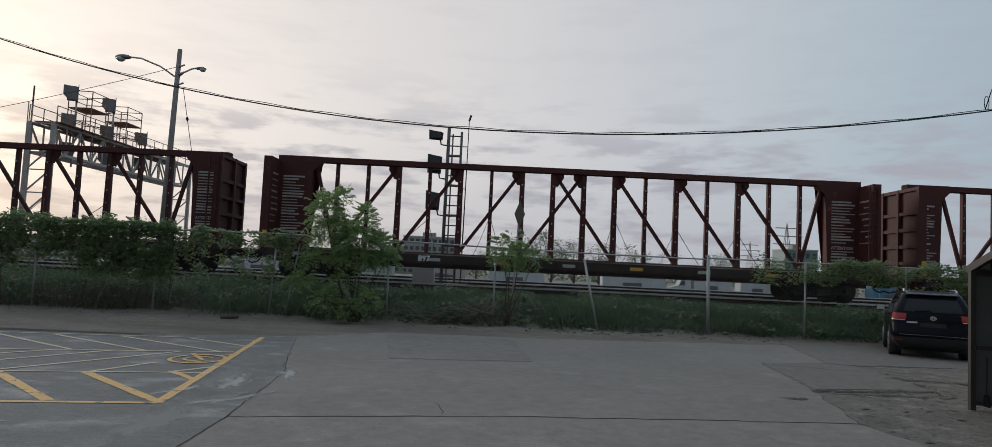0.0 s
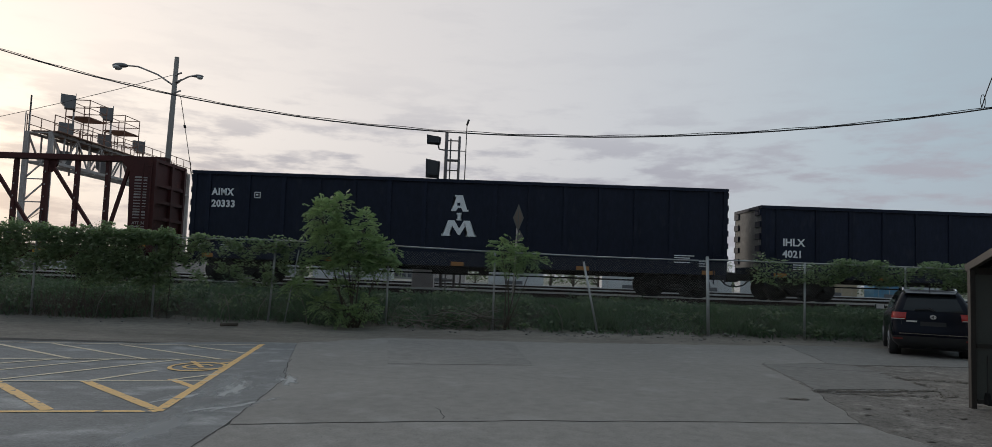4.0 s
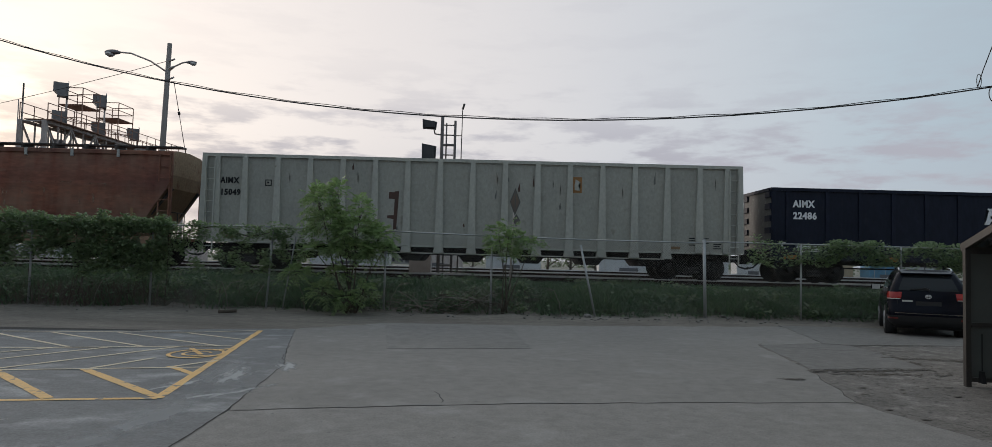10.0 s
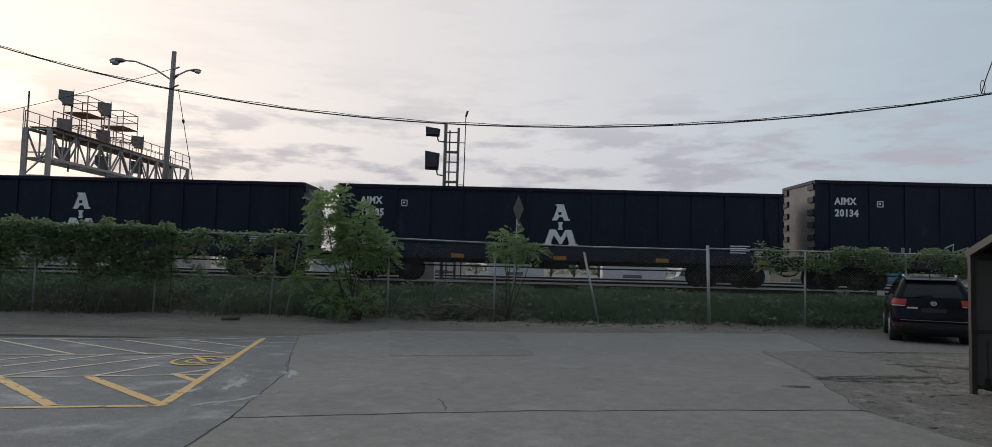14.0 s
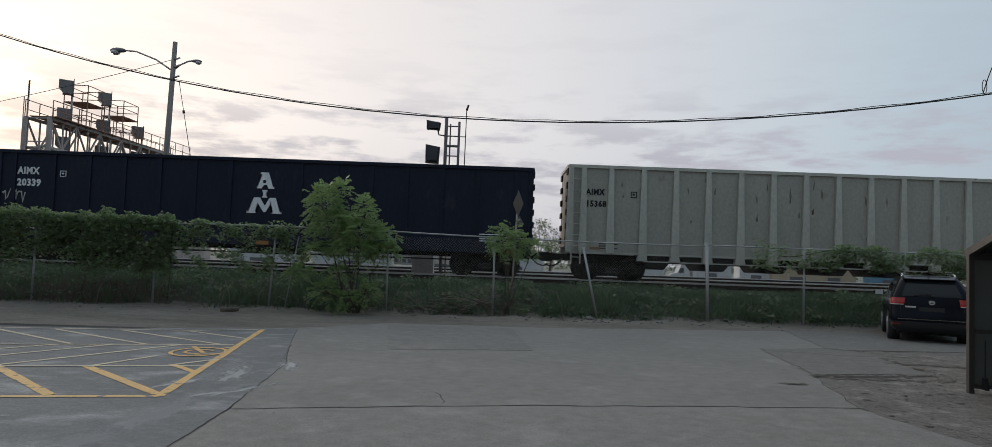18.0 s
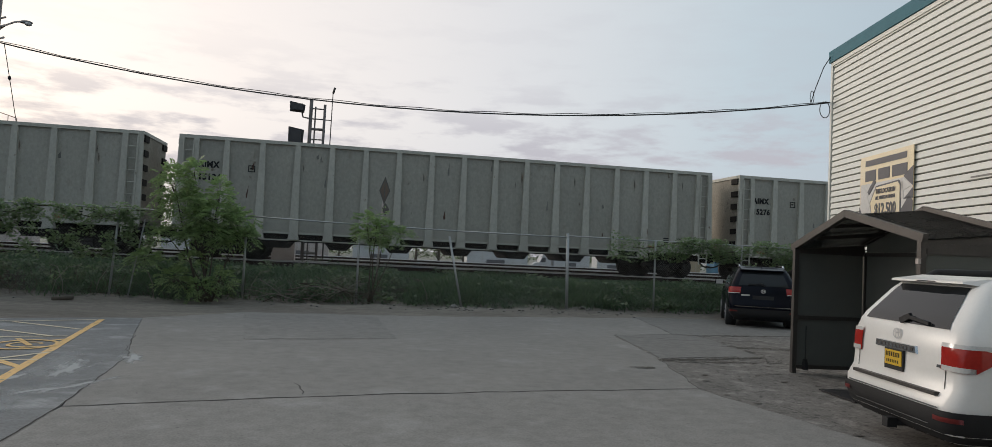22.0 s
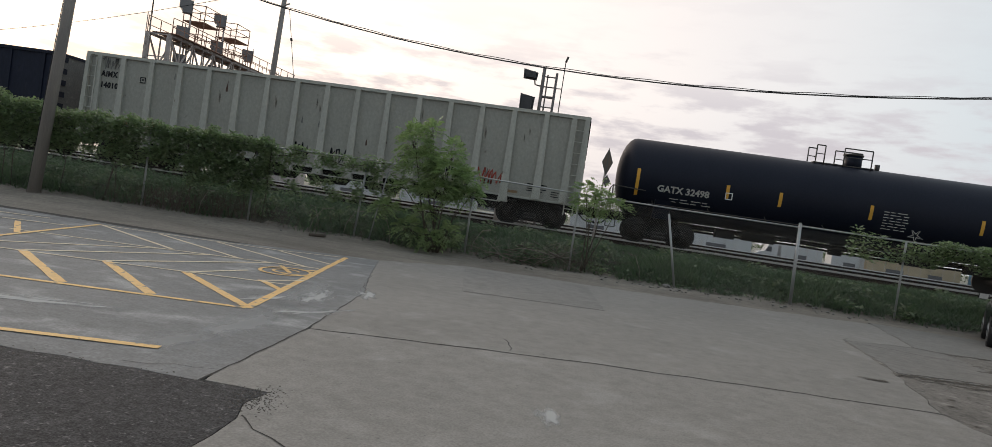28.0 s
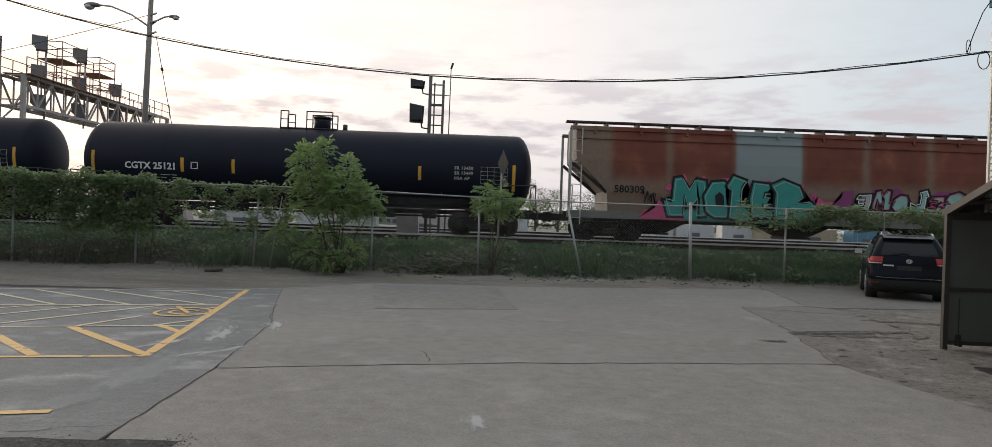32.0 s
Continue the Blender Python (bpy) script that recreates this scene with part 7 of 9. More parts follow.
def build_tree(name, x, y, base, lobes, label, seed, size, per):
    """A young tree: slender stems, limbs into each lobe of the crown, feathery compound leaves."""
    rnd = random.Random(seed)
    tree = root(name, pose(x, y, 0), label, "tree")
    roots = []
    for n, (cx, cy, cz, rx, rz) in enumerate(lobes):
        foot = Vector((base[n % len(base)], 0, -0.02))
        heart = Vector((cx, cy, cz))
        mid = foot.lerp(heart, 0.5) + Vector((rnd.uniform(-0.1, 0.1), 0, 0.1))
        r = 0.016 + 0.016 * rz
        bm = B()
        tube(bm, foot, mid, r, r * 0.75, n=7)
        tube(bm, mid, heart, r * 0.75, r * 0.4, n=6)
        part("stem", bm, M["bark"], tree)
        count = int(per * rx * (rx + rz) * 2)
        for k in range(count):
            a, e = rnd.uniform(0, 2 * math.pi), math.asin(rnd.uniform(-0.85, 1.0))
            f = rnd.uniform(0.25, 0.95) ** 0.7
            d = Vector((math.cos(a) * math.cos(e), math.sin(a) * math.cos(e), math.sin(e)))
            wob = 1 + 0.35 * noise.noise((d.x * 2 + n, d.y * 2, d.z * 2))
            p = heart + Vector((d.x * rx, d.y * rx * 0.8, d.z * rz)) * f * wob
            roots.append((p, d + Vector((0, 0, 0.35))))
            if k % 14 == 0:
                part("twig", tube(B(), heart - Vector((0, 0, rz * 0.5)), heart.lerp(p, 0.8), 0.007, 0.003, n=4), M["bark"], tree)
    part("crown", fronds("crown", roots, size, M["tree_leaf"], seed), None, tree, "feathery pale green compound leaves")
    return tree


build_tree("young_tree", -3.95, fence_y(-4.1) - 0.25, (-0.1, 0.05, 0.18),
           ((-0.93, 0, 3.1, 0.42, 0.5), (-0.47, 0.1, 3.4, 0.2, 0.32), (-0.62, 0.0, 2.5, 0.52, 0.42), (0.2, 0.0, 2.85, 0.22, 0.5), (0.1, -0.1, 2.3, 0.55, 0.45), (0.72, 0.05, 2.15, 0.38, 0.36), (0.9, -0.1, 1.75, 0.26, 0.18), (0.0, -0.1, 1.8, 0.6, 0.2), (-1.05, -0.1, 1.75, 0.26, 0.14), (-1.5, -0.1, 1.1, 0.3, 0.18), (-0.1, -0.2, 0.4, 0.24, 0.22), (-0.75, -0.1, 0.6, 0.3, 0.25), (0.45, -0.1, 0.6, 0.25, 0.25), (-0.4, 0.0, 1.1, 0.25, 0.2)),
           "young tree with feathery pale green leaves at the fence", 21, 0.26, 250)
build_tree("sapling", 0.35, fence_y(0.3) - 0.05, (-0.05, 0.08),
           ((-0.2, 0, 2.35, 0.3, 0.3), (0.1, 0, 2.5, 0.2, 0.3), (0.3, 0.05, 2.15, 0.4, 0.25), (-0.1, -0.1, 1.95, 0.45, 0.22), (0.75, 0.0, 2.05, 0.3, 0.14)), "small sapling growing through the fence", 22, 0.23, 170)


def build_grass():
    rnd = random.Random(31)
    verts, faces = [], []

    def blade(x, y, z, h, w, a):
        k = len(verts)
        lx, ly = math.cos(a) * h * rnd.uniform(0.2, 0.95), math.sin(a) * h * rnd.uniform(0.2, 0.95)
        wx, wy = -math.sin(a) * w, math.cos(a) * w
        verts.extend([(x - wx, y - wy, z), (x + wx, y + wy, z), (x + lx * 0.5 + wx * 0.7, y + ly * 0.5 + wy * 0.7, z + h * 0.65), (x + lx, y + ly, z + h)])
        faces.append((k, k + 1, k + 2))
        faces.append((k, k + 2, k + 3))
    n = 0
    while n < 100000:
        x = rnd.uniform(-34, 16)
        y = fence_y(x) + rnd.uniform(-0.35, 0.9) + abs(rnd.gauss(0, 1.6)) if n % 3 else rnd.uniform(22.6, 26.4)
        if y > 26.4:
            continue
        d = noise.noise((x * 0.5, y * 0.6, 2)) + 0.5 * noise.noise((x * 1.9, y * 1.7, 8))
        f = y - fence_y(x)
        if (f < 0 and rnd.random() > 0.2 + d) or rnd.random() > 0.75 + d:
            continue
        h = rnd.uniform(0.06, 0.3) * (1 + 1.1 * d) * (0.5 if f < 0 else 1) * (0.6 if y > 22.6 else 1)
        blade(x, y, ground_z(x, y) - 0.02, h, rnd.uniform(0.007, 0.022), rnd.uniform(0, 6.283))
        n += 1
    tagged(new("bank_grass", from_quads("bank_grass", verts, faces, M["grass"])), "rough green grass and weeds on the bank", "grass", kind="stuff")
    # broad weeds and brambles
    low, tall_ones = [], []
    while len(low) < 46000:
        x = rnd.uniform(-34, 16)
        y = fence_y(x) + rnd.uniform(-0.2, 5.6)
        d = noise.noise((x * 0.7, y * 0.8, 6)) + 0.45 * noise.noise((x * 2.3, y * 2, 1))
        tall = 0.12 + ((1.4 if x < 3 else 0.7) * max(0, d) ** 1.2 + (0.35 if x < -8 else 0)) * (1.0 if y < 21.6 else 0.5 if y < 23.4 else 0.25)
        if y < 26.0 and d > -0.28:
            low.append((x, y, ground_z(x, y) + rnd.uniform(0, 1) * tall))
    tagged(new("bank_weeds", leaves("bank_weeds", low, 0.1, M["weed"], 9, droop=0.9, thin=0.34)), "dark leafy weeds and brambles along the fence", "weeds", kind="stuff")
    # pale broad-leaved plants in clumps
    while len(tall_ones) < 6500:
        cx = rnd.uniform(-30, 14)
        cy = fence_y(cx) + rnd.uniform(0.0, 3.6)
        r, h = rnd.uniform(0.12, 0.4), rnd.uniform(0.1, 0.35 if cx > 2 else 0.5)
        for i in range(int(150 * r)):
            x, y = cx + rnd.gauss(0, r * 0.6), cy + rnd.gauss(0, r * 0.5)
            tall_ones.append((x, y, ground_z(x, y) + h * rnd.uniform(0.3, 1.0)))
    tagged(new("broad_weeds", leaves("broad_weeds", tall_ones, 0.13, M["broad_weed"], 10, droop=0.8, thin=0.42)), "clumps of paler broad-leaved weeds on the bank", "weeds", kind="stuff")


build_grass()


def build_litter():
    rnd = random.Random(41)
    heap = root("brush_pile", pose(-1.6, fence_y(-1.6) - 0.25, 0), "heap of bleached dead branches at the fence foot", "branches")
    for i in range(34):
        a = rnd.uniform(-0.35, 0.9) * rnd.choice((-1, 1, 1))
        L = rnd.uniform(0.5, 1.9)
        c = Vector((rnd.uniform(-1.0, 1.3), rnd.uniform(-0.15, 0.35), rnd.uniform(0.05, 0.5)))
        d = Vector((math.cos(a), rnd.uniform(-0.3, 0.3), math.sin(a) * 0.8)) * (L / 2)
        c.z = max(c.z, abs(d.z) + 0.02)
        m = c + Vector((0, 0, rnd.uniform(-0.12, 0.12)))
        bm = pipe(B(), [c - d, m - d * 0.3 + Vector((0, 0, 0.03)), m + d * 0.35, c + d], rnd.uniform(0.005, 0.013), 5)
        branch = part("branch", bm, M["dead_wood"] if i % 3 else M["bark"], heap)
        for k in range(2):
            p = c + d * rnd.uniform(0.1, 0.9)
            q = p + Vector((rnd.uniform(-0.2, 0.3), rnd.uniform(-0.1, 0.1), rnd.uniform(0.1, 0.35)))
            part("twig", pipe(B(), [p, p.lerp(q, 0.5) + Vector((0.03, 0, 0)), q], 0.004, 4), M["dead_wood"], branch)
    # bare bleached shoots among the weeds
    for x, lean in ((-7.6, 0.5), (-7.3, -0.3), (-6.6, 0.4), (-5.2, -0.35), (-10.9, 0.3), (-2.9, 0.4), (2.0, -0.3)):
        y = fence_y(x) - 0.1
        shoot = pipe(B(), [(0, 0, -0.03), (lean * 0.2, 0, 0.4), (lean * 0.7, 0.05, 0.75), (lean * 1.3, 0.05, 0.8)], 0.009, 5)
        tagged(part("dead_shoot", shoot, M["dead_wood"], at=pose(x, y, ground_z(x, y))), "bare bleached shoot arching out of the weeds", "branch", "dead shoots along the fence")
    # dry stalks of last year
    verts, faces = [], []
    for i in range(1300):
        x = rnd.gauss(-11.4, 1.1) if i % 5 else rnd.uniform(-9, 1)
        y = fence_y(x) + rnd.uniform(-0.1, 0.9)
        h, k, l, w = rnd.uniform(0.2, 0.65), len(verts), rnd.uniform(-0.25, 0.25), 0.006
        z = ground_z(x, y) - 0.02
        verts += [(x - w, y, z), (x + w, y, z), (x + l + w * 0.5, y + l * 0.3, z + h), (x + l - w * 0.5, y + l * 0.3, z + h)]
        faces.append((k, k + 1, k + 2, k + 3))
    tagged(new("dry_stalks", from_quads("dry_stalks", verts, faces, M["dead_stalk"])), "dry brown weed stalks standing along the fence", "weeds", kind="stuff")
    for i in range(120):
        x = rnd.choice((rnd.uniform(-13, 13), rnd.uniform(0.5, 8)))
        y = fence_y(x) - rnd.uniform(0.0, 1.1)
        s = rnd.uniform(0.02, 0.06) if i > 1 else rnd.uniform(0.09, 0.13)
        bm = B()
        bmesh.ops.create_icosphere(bm, subdivisions=1, radius=s)
        for v in bm.verts:
            v.co *= rnd.uniform(0.7, 1.15)
            v.co.z *= 0.6
        me = mesh_of("stone", bm, M["rock"])
        tagged(part("stone", me, None, at=pose(x, y, ground_z(x, y) + s * 0.3)), "grey stone lying in the dirt", "stone", "stones along the fence")
    bm = tube(B(), (-7.2, 18.75, 0.03), (-6.75, 18.8, 0.07), 0.055, 0.04, n=10)
    tagged(part("log", bm, M["bark"]), "short dark log lying on the dirt", "log")


build_litter()


# ---- poles, wires and signals ----
def build_lamp_pole():
    X, Y = -17.95, 38.0
    pole = root("street_lamp_pole", pose(X, Y, 0.6), "wooden utility pole with two cobra-head street lamps", "utility pole")
    part("pole", tube(B(), (-0.2, 0, -0.4), (0.05, 0, 12.3), 0.19, 0.12, n=14), M["pole_wood"], pole)
    for s, reach, rise, sy in ((-1, 2.7, 1.0, 0.0), (1, 1.05, 0.55, 0.0)):
        z0 = 10.7
        pts = [(0, 0, z0), (s * reach * 0.35, 0, z0 + rise * 0.6), (s * reach * 0.75, 0, z0 + rise), (s * reach, 0, z0 + rise + 0.05)]
        part("lamp_arm", pipe(B(), pts, 0.045, 8), M["gantry"], pole)
        bm = B()
        bmesh.ops.create_uvsphere(bm, u_segments=14, v_segments=8, radius=0.5)
        for v in bm.verts:
            v.co = Vector((v.co.x * 0.95, v.co.y * 0.42, v.co.z * (0.34 if v.co.z > 0 else 0.22)))
        for f in bm.faces:
            f.smooth = True
        k = 0.95 if s < 0 else 0.65
        me = mesh_of("lamp_head", bm, M["signal_back"])
        head = part("lamp_head", me, None, pole, at=pose(s * (reach + 0.35 * k), 0, z0 + rise + 0.02) @ Matrix.Scale(k, 4))
        bm = B()
        bmesh.ops.create_uvsphere(bm, u_segments=12, v_segments=6, radius=0.26)
        for v in bm.verts:
            v.co.z *= 0.6
        part("lens", mesh_of("lens", bm, M["lens"]), None, head, "clear glass bowl", at=pose(-0.15 * -s, 0, -0.1))
    for z in (11.3, 10.9, 10.3):
        part("insulator", tube(B(), (0.12, -0.1, z), (0.42, -0.1, z + 0.12), 0.05, n=8), M["gantry"], pole)
    bm = B()
    tube(bm, (0.4, 0, 10.1), (1.55, 0, 4.6), 0.018, n=5)
    tube(bm, (0.72, 0, 8.55), (0.76, 0, 8.4), 0.07, n=8)
    part("guy_wire", bm, M["cable"], pole)


def sag(a, b, drop, n=28):
    a, b = Vector(a), Vector(b)
    return [a.lerp(b, i / n) - Vector((0, 0, 4 * drop * (i / n) * (1 - i / n))) for i in range(n + 1)]


def build_wires():
    pts = sag((-15.1, 18.6, 7.64), (10.58, 14.62, 5.52), 1.58)
    cable = root("overhead_cable", pose(0, 0, 0), "heavy black twisted service cable sagging over the lot", "cable")
    part("strand", pipe(B(), pts, 0.015, 6), M["cable"], cable)
    tw = [p + Vector((0, 0.012 * math.cos(i * 1.1), 0.028 + 0.012 * math.sin(i * 1.1))) for i, p in enumerate(sag(pts[0], pts[-1], 1.57, 84))]
    part("strand", pipe(B(), tw, 0.008, 5), M["cable"], cable)
    loop = [(10.58, 14.6, 5.52)] + [(10.42 + 0.13 * math.sin(t), 14.56, 5.33 + 0.19 * math.cos(t)) for t in (0.3 * i for i in range(21))]
    part("drip_loop", pipe(B(), loop, 0.01, 5), M["cable"], cable)
    rise = [(10.15, 14.7, 5.5), (10.25, 14.68, 5.85), (10.42, 14.64, 6.35), (10.58, 14.5, 6.7)]
    part("drop_wire", pipe(B(), rise, 0.011, 5), M["cable"], cable)
    knot = [(10.2 + 0.05 * math.sin(t), 14.73, 5.64 + 0.15 * math.cos(t)) for t in (0.5 * i for i in range(14))]
    part("tie_loop", pipe(B(), knot, 0.008, 5), M["cable"], cable)
    thin = root("overhead_wire", pose(0, 0, 0), "thin dark wire strung to the lamp pole", "cable")
    part("strand", pipe(B(), sag((-17.9, 38, 11.95), (-60, 52, 7.9), 0.8, 12), 0.017, 5), M["cable"], thin)


def build_near_pole():
    pole = root("utility_pole", pose(-15.44, 18.6, -0.05), "leaning grey wooden utility pole at the lot edge", "utility pole")
    part("pole", tube(B(), (0, 0, 0), (0.54, 0.05, 9.4), 0.17, 0.125, n=16), M["pole_wood"], pole)
    part("ground_wire", pipe(B(), [(-0.17, -0.06, 0), (0.08, -0.06, 4.0), (0.34, -0.04, 8.0)], 0.012, 5), M["cable"], pole)


def signal_head(parent, x, y, z, w, h, name="signal_head"):
    """A colour-light head: rounded target plate, lamp box and hoods on its far side."""
    bm = B()
    r = w / 2
    pts = [(r * math.cos(a), h / 2 - r + r * math.sin(a)) for a in (math.pi * i / 10 for i in range(11))]
    pts += [(-r, -h / 2 + 0.05), (-r + 0.05, -h / 2), (r - 0.05, -h / 2), (r, -h / 2 + 0.05)]
    prism(bm, pts, -0.02, 0.02)
    head = part(name, bm, M["signal_back"], parent, "dark signal target plate seen from behind", at=pose(x, y, z, 0, 0, -58))
    part("lamp_box", box(B(), -r * 0.8, r * 0.8, -0.62, -0.02, -h * 0.42, h * 0.32), M["signal_back"], head, bevel=0.03)
    part("hood", prism_x(B(), [(-0.62, -h * 0.3), (-0.86, -h * 0.1), (-0.86, h * 0.34), (-0.62, h * 0.34)], -r * 0.7, r * 0.7), M["signal_back"], head)
    return head


def build_mast():
    X, Y, Z = -2.2, 33.0, 0.78
    mast = root("signal_mast", pose(X, Y, Z), "railway signal mast with ladder and three black signal heads", "railway signal")
    for x in (-0.33, 0.28):
        part("mast_leg", tube(B(), (x - 0.02, 0, 0), (x, 0, 7.5 if x < 0 else 7.3), 0.08 if x < 0 else 0.06, n=10), M["mast"], mast)
    part("mast_leg", tube(B(), (-0.14, 0.12, 0), (-0.14, 0.12, 7.2), 0.035, n=8), M["mast"], mast)
    for i in range(15):
        z = 0.5 + i * 0.47
        part("rung", tube(B(), (-0.33, 0, z), (0.28, 0, z), 0.03 if i % 3 else 0.06, n=6), M["mast"], mast)
    part("antenna", tube(B(), (0.55, 0, 0), (0.6, 0, 7.9), 0.035, 0.02, n=8), M["dark_steel"], mast)
    part("antenna_tip", tube(B(), (0.6, 0, 7.85), (0.68, 0, 8.12), 0.05, n=8), M["dark_steel"], mast)
    for z in (2.4, 4.6, 6.6):
        part("antenna_bracket", bar(B(), (0.28, 0, z), (0.58, 0, z), 0.04), M["gantry"], mast)
    part("base_block", box(B(), -0.7, 0.8, -0.5, 0.5, -0.3, 0.15), M["far_wall"], mast, "concrete footing")
    for z, tall in ((7.05, 0.42), (5.68, 0.86), (3.95, 0.86)):
        head = part("signal_head", prism(B(), [(-0.36, -tall / 2 + 0.03), (0.26, -tall / 2), (0.3, tall / 2 - 0.06), (-0.38, tall / 2 + 0.06)], -0.06, 0.06), M["signal"], mast, "black signal target plate", at=pose(-0.88, -0.1, z))
        part("hood", box(B(), -0.25, 0.2, -0.3, -0.06, -tall * 0.35, tall * 0.35), M["signal"], head, bevel=0.03)
        part("bracket", pipe(B(), [(0.15, 0, -tall * 0.3), (0.22, 0, -tall / 2 - 0.2), (0.4, 0.05, -tall / 2 - 0.22), (0.55, 0.1, -tall / 2 - 0.22)], 0.035, 7), M["dark_steel"], head)
    box_ = root("relay_cabinet", pose(-3.4, 33.4, 0.78), "grey trackside relay cabinet", "cabinet")
    part("body", box(B(), -0.5, 0.5, -0.35, 0.35, 0, 1.3), M["gantry"], box_, bevel=0.02)
    part("door", box(B(), -0.42, 0.42, -0.38, -0.355, 0.1, 1.2), M["gantry"], box_)


def build_gantry():
    """Cantilever signal bridge running away across the tracks."""
    y0, y1 = 44.0, 62.6

    def px(y):
        return -29.05 + (y - y0) * 0.03
    gan = root("signal_gantry", pose(0, 0, 0), "aged silver lattice signal bridge with railings and signal heads", "signal gantry")
    zb, zt, hw = 7.7, 9.55, 0.75

    def bay(y):
        return [(px(y) - hw, y, zb), (px(y) + hw, y, zb), (px(y) - hw, y, zt), (px(y) + hw, y, zt)]
    n = 14
    ys = [y0 + (y1 - y0) * i / n for i in range(n + 1)]
    for k in range(4):
        part("chord", bar(B(), bay(y0)[k], bay(y1)[k], 0.17), M["gantry"], gan)
    for i in range(n):
        a, b = bay(ys[i]), bay(ys[i + 1])
        bm = B()
        for s in (0, 1):
            bar(bm, a[s] if i % 2 else a[s + 2], b[s + 2] if i % 2 else b[s], 0.09)
            bar(bm, a[s], a[s + 2], 0.08)
        bar(bm, a[0], a[1], 0.08)
        bar(bm, a[2], a[3], 0.08)
        bar(bm, a[0], b[1], 0.06)
        part("lattice_bay", bm, M["gantry"], gan)
    # towers
    for y in (y0, y1):
        for dx, dy in ((-hw, 0), (hw, 0)):
            part("tower_leg", bar(B(), (px(y) + dx * 1.05, y + dy, -1.4), (px(y) + dx, y + dy, zt + 0.05), 0.24), M["gantry"], gan)
        for i in range(5):
            z = 0.8 + i * 1.45
            bm = bar(B(), (px(y) - hw, y, z), (px(y) + hw, y, z + 1.45), 0.08)
            bar(bm, (px(y) - hw, y, z + 1.45), (px(y) + hw, y, z + 1.45), 0.07)
            part("tower_brace", bm, M["gantry"], gan)
        bm = B()
        for i in range(20):
            tube(bm, (px(y) - hw + 0.3, y - 0.35, 0.6 + i * 0.45), (px(y) - hw + 0.3, y - 0.75, 0.6 + i * 0.45), 0.02, n=5)
        for d in (-0.35, -0.75):
            tube(bm, (px(y) - hw + 0.3, y + d, 0.3), (px(y) - hw + 0.3, y + d, zt + 1.2), 0.03, n=6)
        part("ladder", bm, M["gantry"], gan)
    # walkway and railings
    part("walkway", box(B(), px(54) - 0.85, px(54) + 0.95, y0, y1, zt + 0.09, zt + 0.14), M["gantry_rail"], gan)
    for s in (-0.85, 0.9):
        for z in (0.55, 1.15):
            part("handrail", tube(B(), (px(y0) + s, y0, zt + z), (px(y1) + s, y1, zt + z), 0.03, n=6), M["gantry_rail"], gan)
        for y in ys:
            part("stanchion", tube(B(), (px(y) + s, y, zt), (px(y) + s, y, zt + 1.15), 0.03, n=6), M["gantry_rail"], gan)
    part("mast_rod", tube(B(), (px(y0) - 0.5, y0 - 0.3, zt), (px(y0) - 0.5, y0 - 0.3, zt + 2.3), 0.05, n=8), M["dark_steel"], gan)
    # raised service platforms and their signal heads
    for y, hp, heads in ((47.25, 1.8, (12.3, 10.4, 8.5)), (51.6, 1.75, (12.5, 10.5, 8.6)), (56.2, 0.0, (10.9, 8.9))):
        if hp:
            x = px(y)
            for dx in (-0.7, 0.9):
                for dy in (0.2, 2.3):
                    part("stanchion", tube(B(), (x + dx, y + dy, zt), (x + dx, y + dy, zt + hp + 1.15), 0.035, n=6), M["gantry_rail"], gan)
            for z in (hp, hp + 0.6, hp + 1.15, hp * 0.5):
                for a, b in (((-0.7, 0.2), (0.9, 0.2)), ((0.9, 0.2), (0.9, 2.3)), ((0.9, 2.3), (-0.7, 2.3)), ((-0.7, 2.3), (-0.7, 0.2))):
                    part("platform_rail", tube(B(), (x + a[0], y + a[1], zt + z), (x + b[0], y + b[1], zt + z), 0.03, n=6), M["gantry_rail"], gan)
            part("platform", box(B(), x - 0.7, x + 0.9, y + 0.2, y + 2.3, zt + hp - 0.05, zt + hp), M["gantry_rail"], gan)
        part("signal_pole", tube(B(), (px(y) + 0.2, y - 0.4, zb - 0.5), (px(y) + 0.2, y - 0.4, heads[0] + 0.3), 0.06, n=8), M["gantry"], gan)
        for z in heads:
            signal_head(gan, px(y) + 0.36, y - 0.55, z - 0.14, 0.9, 1.2)


def build_diamond_sign():
    s = root("diamond_sign", pose(0.66, 22.25, 0.45), "weathered diamond railway sign on a thin post", "sign")
    part("post", tube(B(), (-0.12, 0, 0), (0.0, 0, 3.3), 0.03, n=8), M["gantry"], s)
    a, b = 0.17, 0.44
    part("plate", prism(B(), [(-a, 0), (0, -b), (a, 0), (0, b)], -0.012, 0.012), M["sign_back"], s, "grey diamond plate with dark print", at=pose(0, -0.045, 2.98))
    part("lower_plate", prism(B(), [(-0.12, 0), (0, -0.2), (0.12, 0), (0, 0.2)], -0.01, 0.01), M["sign_back"], s, "smaller diamond plate below", at=pose(0.05, -0.045, 2.4))
    part("print", prism(B(), [(-a * 0.78, 0), (0, -b * 0.78), (a * 0.78, 0), (0, b * 0.78)], -0.006, 0.0), M["diamond"], s, at=pose(0, -0.062, 2.98))
    part("print", prism(B(), [(-0.015, -0.3), (0.015, -0.3), (0.015, 0.3), (-0.015, 0.3)], -0.004, 0.0), M["sign_back"], s, at=pose(0, -0.07, 2.98))


build_lamp_pole()
build_wires()
build_near_pole()
build_mast()
build_gantry()
build_diamond_sign()


